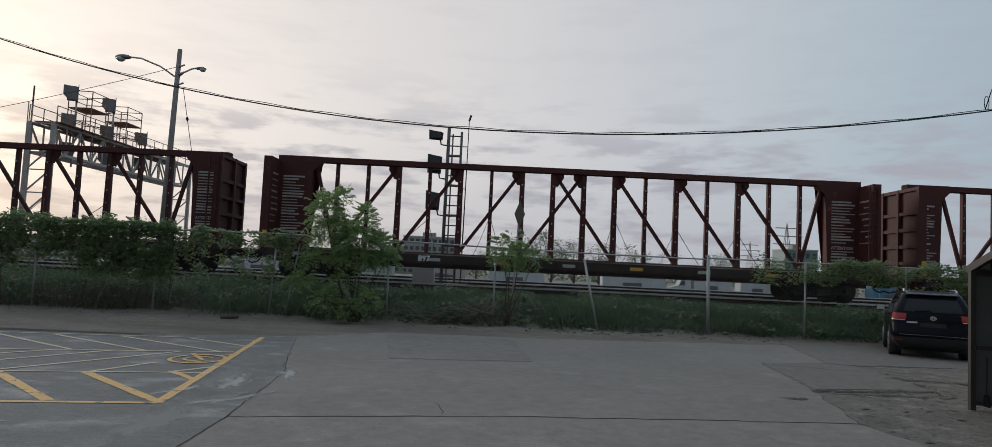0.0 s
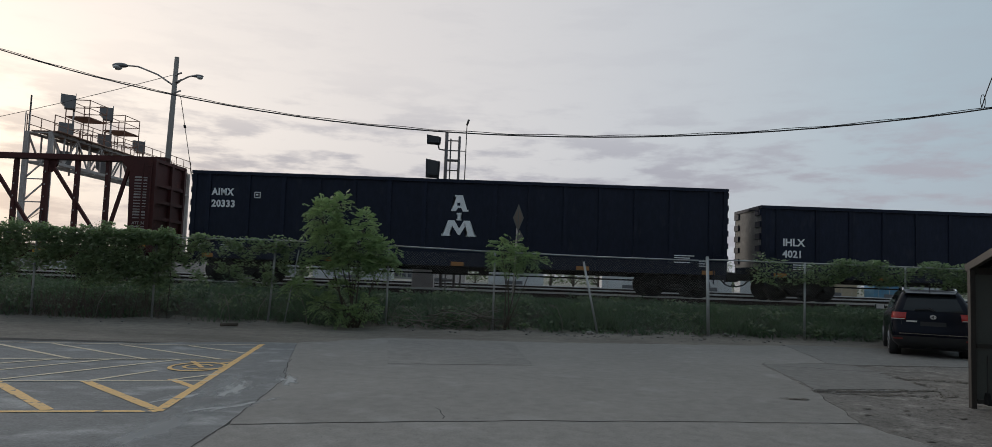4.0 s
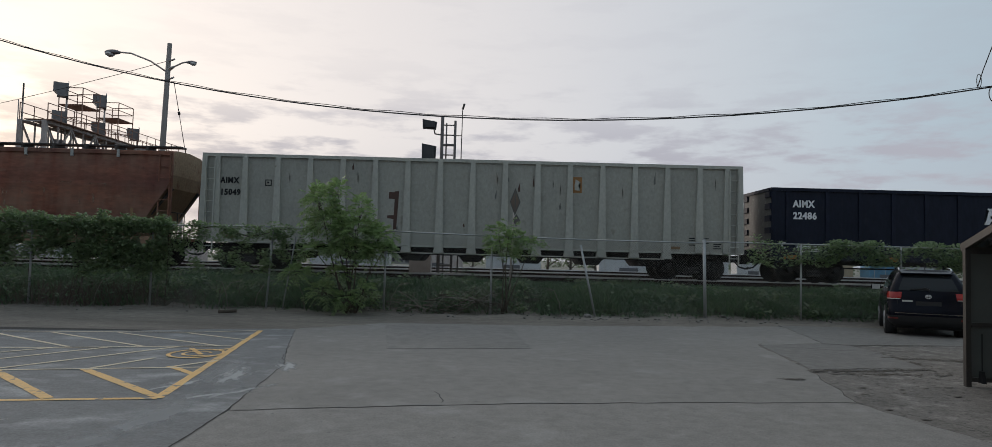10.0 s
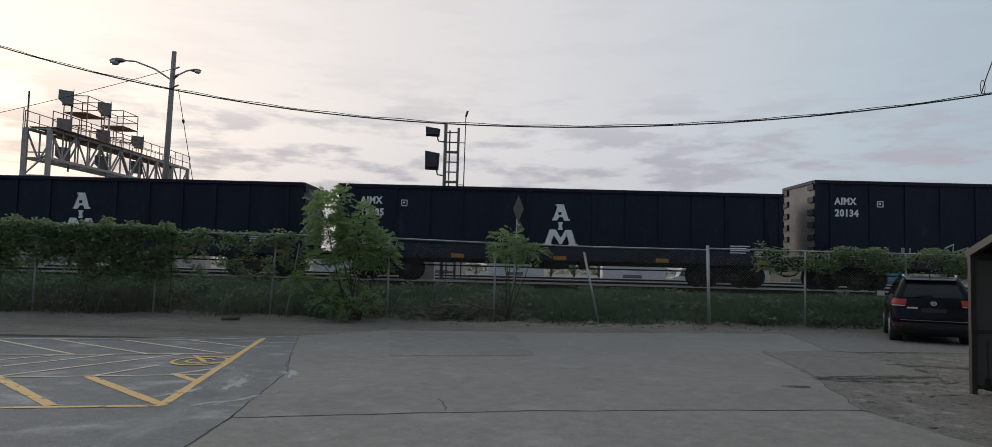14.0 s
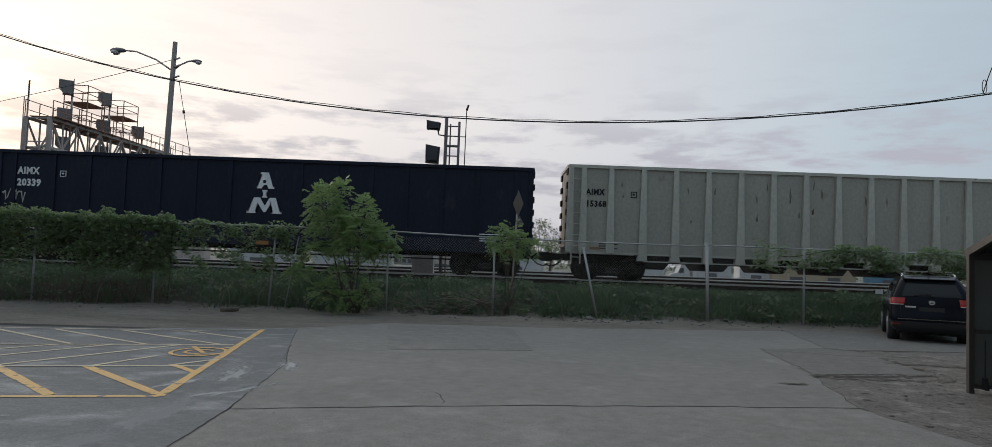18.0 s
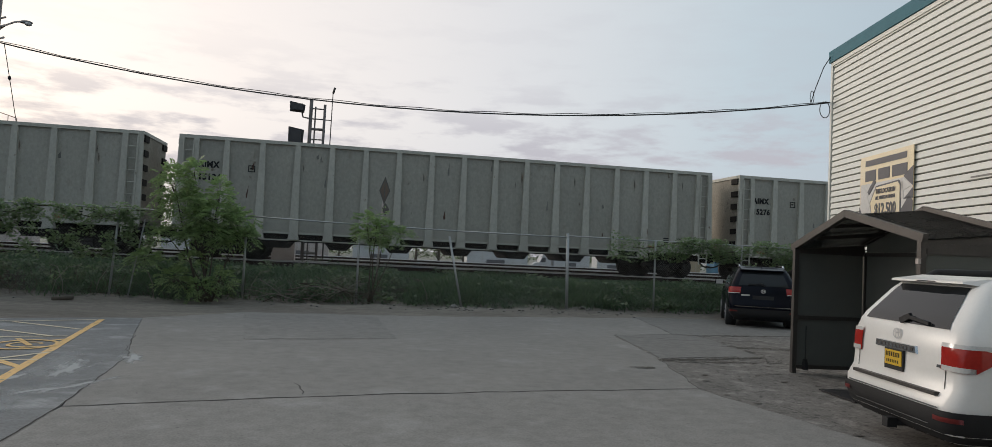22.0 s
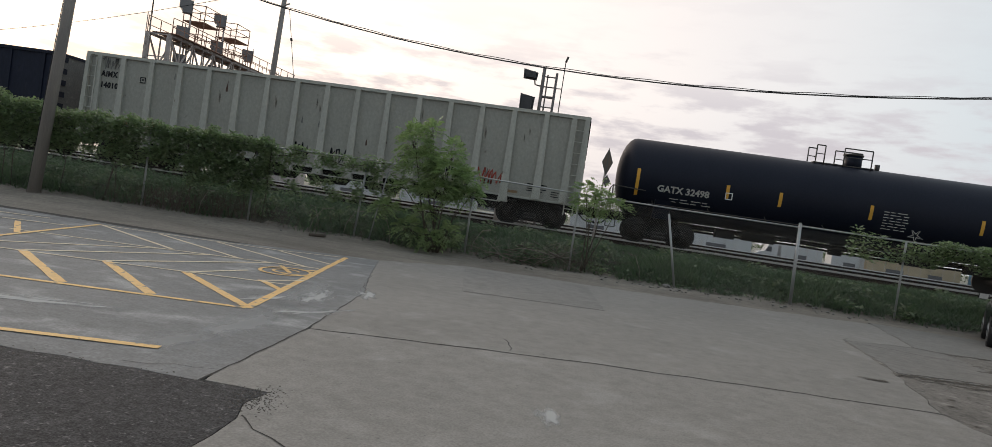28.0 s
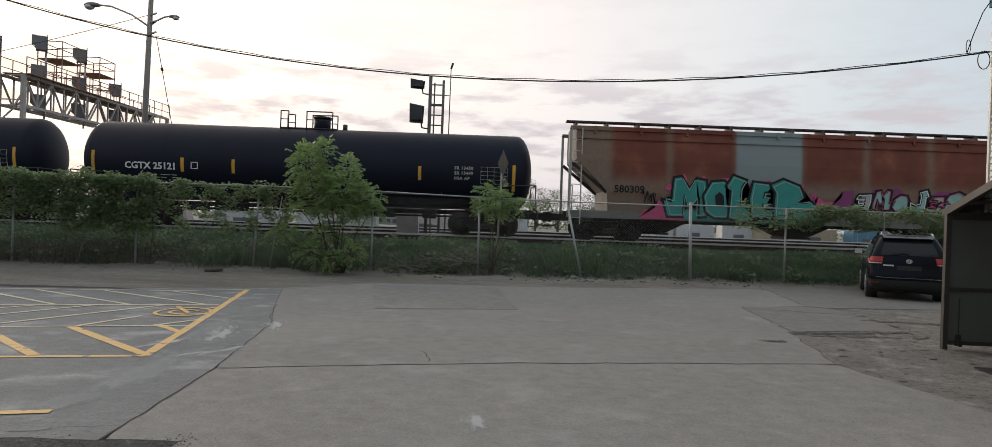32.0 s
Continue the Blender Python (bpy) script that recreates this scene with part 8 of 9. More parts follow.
# ---- building, shelter ----
WALL_AZ = radians(12)
WALL_DIR = Vector((math.sin(WALL_AZ), math.cos(WALL_AZ), 0))
CORNER = Vector((10.6, 14.55, 0))


def build_building():
    # local x runs from the far corner towards the camera along the wall, -y faces the lot
    m = Matrix.Translation(CORNER) @ Matrix.Rotation(radians(-90) - WALL_AZ, 4, "Z")
    b = root("building", m, "cream clapboard commercial building with teal fascia", "building")
    L, H, D = 20.0, 6.44, 14.0
    # wall block coloured near black so the board gaps read as shadow lines
    part("wall", box(B(), 0.02, L, 0.03, D, 0, H), M["joint"], b, "backing wall coloured near black as the shadow gaps between boards")
    step = 0.137
    n = int(H / step)
    me = mesh_of("siding_board", prism_x(B(), [(0.028, 0.004), (-0.026, 0.012), (-0.006, 0.124), (0.028, 0.128)], 0.1, L), M["siding"])
    for i in range(n + 1):
        part("siding_board", me, None, b, at=pose(0, 0, i * step))
    part("corner_trim", box(B(), -0.03, 0.05, -0.03, 0.12, 0, H), M["siding"], b)
    part("end_wall", box(B(), -0.012, 0.02, 0.12, D, 0, H), M["siding"], b)
    part("frieze_board", box(B(), 0.1, L, -0.045, 0.02, H - 0.09, H - 0.01), M["siding"], b, "pale trim board under the fascia")
    part("fascia", box(B(), -0.06, L, -0.075, 0.0, H, H + 0.27), M["fascia"], b, "teal metal fascia board")
    part("roof", box(B(), -0.06, L, 0.004, D, H + 0.02, H + 0.26), M["fascia"], b)
    part("siding_dent", box(B(), 5.05, 5.65, -0.032, -0.022, 3.19, 3.215), M["far_wall"], b, "scuffed dent in a siding board")
    # sign: printed board
    s0, s1, z0, z1 = 1.55, 3.5, 2.55, 3.98
    sign = root("wall_sign", m @ pose((s0 + s1) / 2, -0.05, 0), "printed cream and charcoal chequered price sign on the siding", "sign")
    w = (s1 - s0) / 2
    part("board", box(B(), -w, w, -0.014, 0.0, z0, z1), M["cream"], sign)
    y0, y1 = -0.02, -0.0145
    for o in ([(w, z1 - 0.38), (w, z1 - 0.75), (w - 0.32, z1 - 0.55)], [(w, z1 - 0.78), (w, z0 + 0.45), (w - 0.3, z1 - 0.98)], [(-0.1, z1 - 0.86), (0.35, z1 - 0.72), (0.62, z1 - 0.9), (0.3, z1 - 1.12)], [(w - 0.02, z0), (w - 0.45, z0 + 0.2), (w - 0.12, z0 + 0.52), (w, z0 + 0.4)], [(-w, z0), (-w, z0 + 0.4), (-w + 0.22, z0 + 0.1), (-w + 0.5, z0 + 0.22), (-w + 0.55, z0)]):
        part("print", prism(B(), o, y0, y1), M["sign_grey"], sign)
    for o in ([(w - 0.62, z1 - 0.9), (w - 0.3, z1 - 0.98), (w - 0.32, z1 - 0.57), (w - 0.05, z1 - 0.75)], [(-w + 0.02, z0 + 0.42), (-w + 0.24, z0 + 0.75), (-w + 0.42, z0 + 0.4), (-w + 0.2, z0 + 0.14)]):
        part("print", prism(B(), o, y0 - 0.001, y1), M["sign_white"], sign)
    part("print", box(B(), -w + 0.03, w - 0.03, -0.0155, -0.0142, z0 + 0.03, z0 + 0.86), M["sign_white"], sign, "paler lower half of the print")
    part("print", bar(B(), (-0.62, -0.02, z0 + 0.66), (-0.36, -0.02, z0 + 0.9), 0.008, 0.1), M["sign_grey"], sign, "dark pencil shape")
    tag = [(-0.42, z0 + 0.1), (0.5, z0 + 0.1), (0.55, z0 + 0.18), (0.55, z0 + 0.72), (0.48, z0 + 0.8), (-0.3, z0 + 0.76), (-0.52, z0 + 0.46)]
    part("print", prism(B(), [(a * 1.06, z0 + 0.4 + (c - z0 - 0.4) * 1.08) for a, c in tag], y0 - 0.003, y1), M["sign_grey"], sign)
    part("print", prism(B(), tag, y0 - 0.008, y1), M["cream"], sign)
    part("print", box(B(), -0.76, 0.76, y0, y1, z1 - 0.21, z1 - 0.09), M["sign_grey"], sign, "plain dark bar of an address line")
    for a0, a1 in ((-0.76, -0.34), (-0.25, 0.17), (0.26, 0.78)):
        part("print", box(B(), a0, a1, y0, y1, z1 - 0.52, z1 - 0.3), M["sign_grey"], sign, "plain dark bar of a number line")
    for text, size, z in (("THIS LOCATION", 0.125, z0 + 0.63), ("ALL VEHICLES UNDER", 0.095, z0 + 0.51), ("$12,500", 0.31, z0 + 0.21)):
        part("print", words(text, size, M["sign_grey"], "print", align="CENTER", stretch=0.78), None, sign, at=pose(0.05, -0.034, z))


def build_shelter():
    m = Matrix.Translation((6.67, 9.92, 0)) @ Matrix.Rotation(radians(-95.3), 4, "Z")
    # local x along the open front towards the camera, +y back to the wall
    W, D, E, R = 2.8, 1.15, 2.0, 2.44
    s = root("shelter", m, "bronze-framed gabled shelter with scratched clear panels", "shelter")
    fr = M["bronze"]

    # front gable of rafters, and a slightly higher one at the back; the smoky sheets lie below the rafters
    EL, ER, PX, RISE = 1.945, 2.03, 1.31, 0.11

    def post(x, y, h):
        part("post", box(B(), x - 0.035, x + 0.035, y - 0.035, y + 0.035, 0, h), fr, s, bevel=0.006)
    for y in (0, D):
        post(0, y, EL - 0.03)
        post(W, y, ER - 0.03)
    post(W / 2, D, R + RISE - 0.09)
    for y, up in ((0, 0), (D, RISE)):
        part("rafter", bar(B(), (-0.09, y, EL - 0.01 + up), (PX, y, R - 0.04 + up), 0.07, 0.1), fr, s)
        part("rafter", bar(B(), (PX - 0.01, y, R - 0.04 + up), (W + 0.06, y, ER + up), 0.07, 0.1), fr, s)
    for x, z in ((0, EL - 0.03), (PX * 0.36, EL + (R - EL) * 0.36 - 0.05), (PX * 0.7, EL + (R - EL) * 0.7 - 0.06), (PX, R - 0.08), (PX + (W - PX) * 0.36, R + (ER - R) * 0.36 - 0.06), (PX + (W - PX) * 0.7, R + (ER - R) * 0.7 - 0.05), (W, ER - 0.04)):
        part("purlin", bar(B(), (x, 0.03, z), (x, D - 0.03, z + RISE * (0.2 if x in (0, W) else 1)), 0.05, 0.05), fr, s)
    for (ax, az), (bx, bz) in (((-0.08, EL - 0.02), (PX, R - 0.05)), ((PX, R - 0.05), (W + 0.05, ER - 0.01))):
        bm = slab(B(), [(ax, 0.034, az), (bx, 0.034, bz), (bx, D - 0.034, bz + RISE), (ax, D - 0.034, az + RISE)], 0.012)
        part("roof_panel", bm, M["roof_pane"], s, "smoky clear roof sheet")
    for x in (0, W):
        e = EL if x == 0 else ER
        part("header", prism_x(B(), [(0.036, E - 0.09), (D - 0.036, E - 0.09), (D - 0.036, e + RISE - 0.03), (0.036, e - 0.03)], x - 0.02, x + 0.02), fr, s)
        for z in (0.1, 0.86, E - 0.12):
            part("rail", box(B(), x - 0.03, x + 0.03, 0.05, D - 0.05, z - 0.03, z + 0.03), fr, s)
        for z0, z1 in ((0.13, 0.83), (0.89, E - 0.15)):
            part("panel", box(B(), x - 0.004, x + 0.004, 0.05, D - 0.05, z0, z1), M["pane"], s, "scratched grey clear panel")
    for x0, x1 in ((0.03, W / 2 - 0.03), (W / 2 + 0.03, W - 0.03)):
        for z in (0.1, E - 0.12):
            part("rail", box(B(), x0, x1, D - 0.03, D + 0.03, z - 0.03, z + 0.03), fr, s)
        part("panel", box(B(), x0, x1, D - 0.004, D + 0.004, 0.13, E - 0.15), M["pane"], s, "scratched grey clear panel")
        zi, zo = (EL + RISE - 0.02, R + RISE - 0.07) if x0 < 1 else (R + RISE - 0.07, ER + RISE - 0.03)
        part("gable_panel", prism(B(), [(x0, E - 0.088), (x1, E - 0.088), (x1, zo), (x0, zi)], D - 0.006, D + 0.006), M["pane"], s, "scratched grey gable panel")
    part("lock_box", box(B(), W + 0.0, W + 0.05, -0.075, -0.04, E - 0.27, E - 0.21), M["gantry"], s)
    br = root("broom", m @ pose(0.06, 0.16, 0.06) @ Matrix.Scale(0.75, 4), "small dark brush leaning on the shelter panel", "broom")
    part("handle", tube(B(), (0, 0, 0.22), (-0.03, 0.02, 0.9), 0.01, n=6), M["plastic"], br)
    part("bristles", prism(B(), [(-0.09, 0.0), (0.09, 0.0), (0.03, 0.22), (-0.03, 0.22)], -0.03, 0.03), M["plastic"], br)
    mat = root("ground_mat", m @ pose(1.9, -0.25, 0), "dark flat mat on the concrete by the shelter", "mat")
    part("sheet", box(B(), -0.4, 0.4, -0.2, 0.2, 0.012, 0.03), M["plastic"], mat)


def build_rear():
    """Plain low block, unseen and added behind the camera to darken light and reflections from there."""
    r = root("rear_building", pose(0, -13, 0), "unseen plain brick block added behind the camera", "building")
    part("wall", box(B(), -45, 14, -8, 0, 0, 6.8), M["brick_wall"], r)
    part("roof", box(B(), -45.2, 14.2, -8.2, 0.2, 6.8, 7.1), M["dark_steel"], r)


build_building()
build_shelter()
build_rear()


# ---- parked vehicles ----
def loft(bm, sections, smooth=True):
    """Skin closed sections of equal length along x, with end caps."""
    rings = [[bm.verts.new(p) for p in s] for s in sections]
    n = len(rings[0])
    for a, b in zip(rings, rings[1:]):
        for i in range(n):
            f = bm.faces.new((a[i], a[(i + 1) % n], b[(i + 1) % n], b[i]))
            f.smooth = smooth
    bm.faces.new(rings[0][::-1])
    bm.faces.new(rings[-1])
    return bm


def wheel_on(car, x, y, r=0.36):
    s = -1 if y < 0 else 1
    bm = tube(B(), (0, -0.11, 0), (0, 0.11, 0), r, n=28)
    w = part("wheel", bm, M["tyre"], car, at=pose(x, y, r))
    bm = tube(B(), (0, s * 0.1, 0), (0, s * 0.118, 0), r * 0.66, n=24)
    rim = part("rim", bm, M["alloy"], w)
    for i in range(5):
        a = 2 * math.pi * i / 5
        bm = bar(B(), (0, s * 0.122, 0), (math.cos(a) * r * 0.6, s * 0.122, math.sin(a) * r * 0.6), 0.02, 0.06)
        part("spoke", bm, M["alloy"], w)


def interp(x, xs, ys):
    if x <= xs[0]:
        return ys[0]
    for i in range(1, len(xs)):
        if x <= xs[i]:
            return ys[i - 1] + (ys[i] - ys[i - 1]) * (x - xs[i - 1]) / (xs[i] - xs[i - 1])
    return ys[-1]


class Shell:
    """A car body as sections along its length; points on it can be asked for, to lay windows and lamps on the skin."""

    def __init__(self, L, W, zs, ws, rear_z, rear_x, cabin_end, hood):
        self.L, self.w, self.zs, self.ws, self.rear_z, self.rear_x = L, W / 2, zs, ws, rear_z, rear_x
        top = zs[-1]
        self.sec = [(lambda z: self.back(z), 0.84, top), (lambda z: self.back(z) + 0.035, 0.93, top), (lambda z: self.back(z) + 0.10, 0.975, top), (lambda z: self.back(z) + 0.26, 0.995, top),
                    (lambda z: max(0.75, self.back(z) + 0.3), 1.0, top), (lambda z: L * 0.36, 1.0, top + 0.015), (lambda z: cabin_end, 1.0, top), (lambda z: cabin_end + 0.85, 0.99, hood), (lambda z: L - 0.5, 0.97, hood - 0.09), (lambda z: L - 0.12, 0.86, hood - 0.22), (lambda z: L, 0.7, hood - 0.36)]

    def back(self, z):
        return interp(z, self.rear_z, self.rear_x)

    def half(self, z):
        return interp(z, self.zs, self.ws) * self.w

    def at(self, k, z, side, out=0.0):
        i = min(int(k), len(self.sec) - 2)
        f = k - i
        ps = []
        for fx, hw, cap in (self.sec[i], self.sec[i + 1]):
            ps.append(Vector((fx(z), side * (self.half(z) * hw + out), min(z, cap))))
        p = ps[0].lerp(ps[1], f)
        if k < 2:
            p.x -= out * (1 - k / 2)
        return p

    def rear(self, f, z, out=0.0):
        """f from -1 to 1 across the back."""
        return Vector((self.back(z) - out, f * self.half(z) * self.sec[0][1], z))

    def mesh(self, bm):
        rings = []
        for k in range(len(self.sec)):
            r = [bm.verts.new(self.at(k, z, 1)) for z in self.zs] + [bm.verts.new(self.at(k, z, -1)) for z in self.zs[::-1]]
            rings.append(r)
        n = len(rings[0])
        for a, b in zip(rings, rings[1:]):
            for i in range(n):
                f = bm.faces.new((a[i], a[(i + 1) % n], b[(i + 1) % n], b[i]))
                f.smooth = True
        h = len(self.zs)
        for r, flip in ((rings[0], 1), (rings[-1], 0)):
            for i in range(h - 1):
                q = (r[i], r[i + 1], r[n - 2 - i], r[n - 1 - i])
                f = bm.faces.new(q if flip else q[::-1])
                f.smooth = True
        bmesh.ops.remove_doubles(bm, verts=bm.verts, dist=0.0005)
        return bm

    def back_patch(self, f0, f1, z0, z1, out=0.008, n=6, narrow=0.0):
        """A sheet laid on the back."""
        bm = B()
        rows = []
        for j in range(n + 1):
            z = z0 + (z1 - z0) * j / n
            e = narrow * j / n
            rows.append([bm.verts.new(self.rear(f0 + e + (f1 - f0 - 2 * e) * i / 4, z, out)) for i in range(5)])
        for a, b in zip(rows, rows[1:]):
            for i in range(4):
                bm.faces.new((a[i], a[i + 1], b[i + 1], b[i])).smooth = True
        return bm

    def wrap_patch(self, f_in, k_end, z0, z1, side, out=0.01, tip=0.0, n=5):
        """A sheet from the back (at fraction f_in) round the corner to section k_end; tip: how far its height closes."""
        bm = B()
        cols = [("r", f_in), ("r", (f_in + 1) / 2), ("k", 0.0), ("k", 0.5), ("k", 1.0), ("k", 1.5), ("k", 2.0)] + [("k", 2.0 + (k_end - 2.0) * i / 4) for i in range(1, 5)]
        grid = []
        for c, (kind, v) in enumerate(cols):
            g = tip * max(0.0, (c - 6) / (len(cols) - 7)) if len(cols) > 7 else 0
            a, b = z0 + (z1 - z0) * g * 0.62, z1 - (z1 - z0) * g * 0.34
            col = []
            for j in range(n + 1):
                z = a + (b - a) * j / n
                col.append(bm.verts.new(self.rear(side * v, z, out) if kind == "r" else self.at(v, z, side, out)))
            grid.append(col)
        for a, b in zip(grid, grid[1:]):
            for j in range(n):
                bm.faces.new((a[j], b[j], b[j + 1], a[j + 1])).smooth = True
        return bm

    def side_patch(self, k0, k1, z0, z1, side, out=0.006, lean=0.0, n=5):
        bm = B()
        grid = []
        for i in range(9):
            k = k0 + (k1 - k0) * i / 8
            grid.append([bm.verts.new(self.at(min(k + lean * j / n * (1 if i == 0 else 0), 9.9), z0 + (z1 - z0) * j / n, side, out)) for j in range(n + 1)])
        for a, b in zip(grid, grid[1:]):
            for j in range(n):
                bm.faces.new((a[j], b[j], b[j + 1], a[j + 1])).smooth = True
        return bm


def suv(name, m, label, paint, sh, d):
    """A parked sport-utility vehicle, rear at x = 0, nose at x = L."""
    car = root(name, m, label, "car")
    body = M[paint]
    w, L, top = sh.w, sh.L, sh.zs[-1]
    part("body", sh.mesh(B()), body, car)
    # glass
    z0, z1 = d["window"]
    part("rear_window", sh.back_patch(-0.9, 0.9, z0, z1, 0.009, narrow=0.03), M["car_glass"], car, "dark tinted rear window")
    for s in (-1, 1):
        part("side_window", sh.side_patch(d["quarter"], 5.3, z0 + 0.02, z1 - 0.03, s), M["car_glass"], car, "dark tinted side window")
        part("side_window", sh.side_patch(5.36, 6.2, z0 + 0.02, z1 - 0.03, s), M["car_glass"], car, "dark tinted side window")
        a, b = d["lamp"]
        lamp = part("tail_lamp", sh.wrap_patch(d["lamp_in"], d["lamp_end"], a, b, s, 0.012, 0.85), M["tail_red"], car, "red tail lamp lens")
        part("clear_lens", sh.wrap_patch(d["lamp_in"] + 0.02, 1.4, a + 0.002, a + (0.045 if paint == "car_white" else 0.02), s, 0.017, 0.0), M["lens"], lamp, "clear reversing strip")
        part("lamp_cap", sh.wrap_patch(d["lamp_in"], d["lamp_end"], b - 0.028, b + 0.006, s, 0.0145, 0.0), M["lens"] if paint == "car_white" else M["tail_red"], lamp)
        part("bumper_skirt", sh.wrap_patch(0.0, 3.6, d["skirt"][0], d["skirt"][1], s, 0.014, 0.0), M["plastic"], car, "dark plastic lower bumper")
        part("bumper_reflector", sh.wrap_patch(0.9, 1.6, d["skirt"][1] - 0.09, d["skirt"][1] - 0.05, s, 0.022, 0.0), M["dark_red"], car)
        part("sill_cladding", sh.side_patch(3.6, 8.0, sh.zs[0], sh.zs[0] + 0.13, s, 0.012), M["plastic"], car)
        part("roof_rail", pipe(B(), [(d["roof"][0], s * w * 0.64, top - 0.06), (d["roof"][0] + 0.16, s * w * 0.64, top + 0.03), (d["roof"][1] - 0.3, s * w * 0.63, top + 0.055), (d["roof"][1], s * w * 0.62, top - 0.03)], 0.038 if d["rails"] == "plastic" else 0.026, 8), M[d["rails"]], car)
        bm = B()
        bmesh.ops.create_cube(bm, size=1)
        part("mirror", mesh_of("mirror", bm, body, 0.2), None, car, at=pose(d["roof"][1] + 0.3, s * (w + 0.12), d["window"][0] + 0.02) @ Matrix.Diagonal((0.12, 0.24, 0.17, 1)))
        # the bright reflection in the mirror is put in as a pale face colour
        part("mirror_glass", box(B(), -0.004, 0.004, -0.1, 0.1, -0.07, 0.07), M["lens"], car, "mirror glass coloured pale as its reflection", bevel=0.003, at=pose(d["roof"][1] + 0.236, s * (w + 0.12), d["window"][0] + 0.02))
        for x in d["axles"]:
            part("wheel_arch", tube(B(), (x, s * (w - 0.25), d["wheel"]), (x, s * (w + 0.004), d["wheel"]), d["wheel"] + 0.055, n=30), M["plastic"], car)
            wheel_on(car, x, s * (w - 0.1), d["wheel"])
        part("door_line", sh.side_patch(4.75, 4.757, 0.45, z0, s, 0.003), M["plastic"], car)
    # spoiler over the window
    bm = loft(B(), [[(sh.back(z1) - 0.09, -w * 0.57, z1 + 0.03), (sh.back(z1) - 0.09, w * 0.62, z1 + 0.03), (sh.back(z1) - 0.085, w * 0.61, z1 + 0.05), (sh.back(z1) - 0.085, -w * 0.56, z1 + 0.05)],
                    [(sh.back(z1) + 0.22, -w * 0.70, z1 + 0.0), (sh.back(z1) + 0.22, w * 0.70, z1 + 0.0), (sh.back(z1) + 0.25, w * 0.66, top + 0.004), (sh.back(z1) + 0.25, -w * 0.66, top + 0.004)]], False)
    part("spoiler", bm, body, car, bevel=0.012)
    part("brake_light", box(B(), sh.back(z1) - 0.094, sh.back(z1) - 0.086, -0.14, 0.14, z1 + 0.034, z1 + 0.044), M["plastic"], car)
    # tailgate seams
    zt = d["step"]
    part("tailgate_seam", sh.back_patch(-0.86, 0.86, zt - 0.006, zt + 0.006, 0.004, 1), M["plastic"], car)
    for f in (-0.9, 0.88):
        part("tailgate_seam", sh.back_patch(f, f + 0.014, zt, d["lamp"][0], 0.004, 3), M["plastic"], car)
    part("underbody", box(B(), 0.35, L - 0.4, -w * 0.8, w * 0.8, 0.18, 0.36), M["plastic"], car)
    # wiper
    s = 1 if paint == "car_white" else -1
    p0, p1 = sh.rear(-0.02 * s, z0 + 0.06, 0.03), sh.rear(-0.55 * s, z0 + 0.025, 0.03)
    bm = bar(B(), p0, p1, 0.02, 0.03)
    bar(bm, sh.rear(0.04 * s, z0 + 0.015, 0.03), sh.rear(-0.12 * s, z0 + 0.07, 0.035), 0.035, 0.05)
    part("wiper", bm, M["plastic"], car)
    bz = d["badge"]
    x, off = sh.back(bz), 0.045 if paint == "car_white" else 0.0
    ring = [(0.062 * math.cos(t), 0.045 * math.sin(t)) for t in (2 * math.pi * i / 20 for i in range(20))]
    badge = part("badge", ribbon(B(), ring, 0.014, 0, True), M["silver"], car, "oval chrome badge", at=pose(x - 0.012, off, bz, 0, 0, -90))
    part("badge_bar", ribbon(B(), [(0.03 * math.cos(t), 0.042 * math.sin(t)) for t in (2 * math.pi * i / 16 for i in range(16))], 0.011, -0.001, True), M["silver"], badge)
    part("badge_bar", ribbon(B(), [(-0.05, 0.018), (0.0, 0.006), (0.05, 0.018)], 0.011, -0.002), M["silver"], badge)
    if paint == "car_white":
        g = bz - 0.115
        xg = sh.back(g) - 0.02
        bm = loft(B(), [[(xg, off - 0.33, g - 0.03), (xg, off + 0.33, g - 0.03), (xg, off + 0.315, g + 0.03), (xg, off - 0.315, g + 0.03)], [(xg + 0.05, off - 0.36, g - 0.045), (xg + 0.05, off + 0.36, g - 0.045), (xg + 0.05, off + 0.325, g + 0.04), (xg + 0.05, off - 0.325, g + 0.04)]], False)
        part("garnish", bm, M["chrome"], car, "chrome garnish bar")
        part("garnish_slot", box(B(), xg - 0.005, xg, off - 0.29, off + 0.29, g - 0.018, g + 0.018), M["bronze"], car, "dark inlay of the garnish")
        for i in range(9):
            part("garnish_letter", box(B(), xg - 0.008, xg - 0.004, off - 0.26 + i * 0.058, off - 0.26 + i * 0.058 + 0.036, g - 0.012, g + 0.012), M["chrome"], car)
        z = d["plate"]
        x = sh.back(z) - 0.012
        part("licence_plate", box(B(), x - 0.012, x + 0.012, off - 0.15, off + 0.15, z - 0.1, z + 0.095), M["plastic"], car, "black plate frame")
        part("plate_face", box(B(), x - 0.018, x - 0.011, off - 0.135, off + 0.135, z - 0.058, z + 0.08), M["plate_yellow"], car, "yellow dealer plate with plain bars")
        bm = B()
        for i in range(8):
            box(bm, x - 0.022, x - 0.017, off + 0.115 - i * 0.03 - 0.012, off + 0.115 - i * 0.03, z + 0.02, z + 0.062)
        for i in range(7):
            box(bm, x - 0.022, x - 0.017, off + 0.1 - i * 0.03 - 0.01, off + 0.1 - i * 0.03, z - 0.036, z - 0.008)
        part("plate_bars", bm, M["plastic"], car)
        bm = tube(B(), (0.0, 0.0, 0.22), (0.4, 0.0, 0.22), 0.035, n=10)
        box(bm, -0.07, 0.02, -0.045, 0.045, 0.175, 0.265)
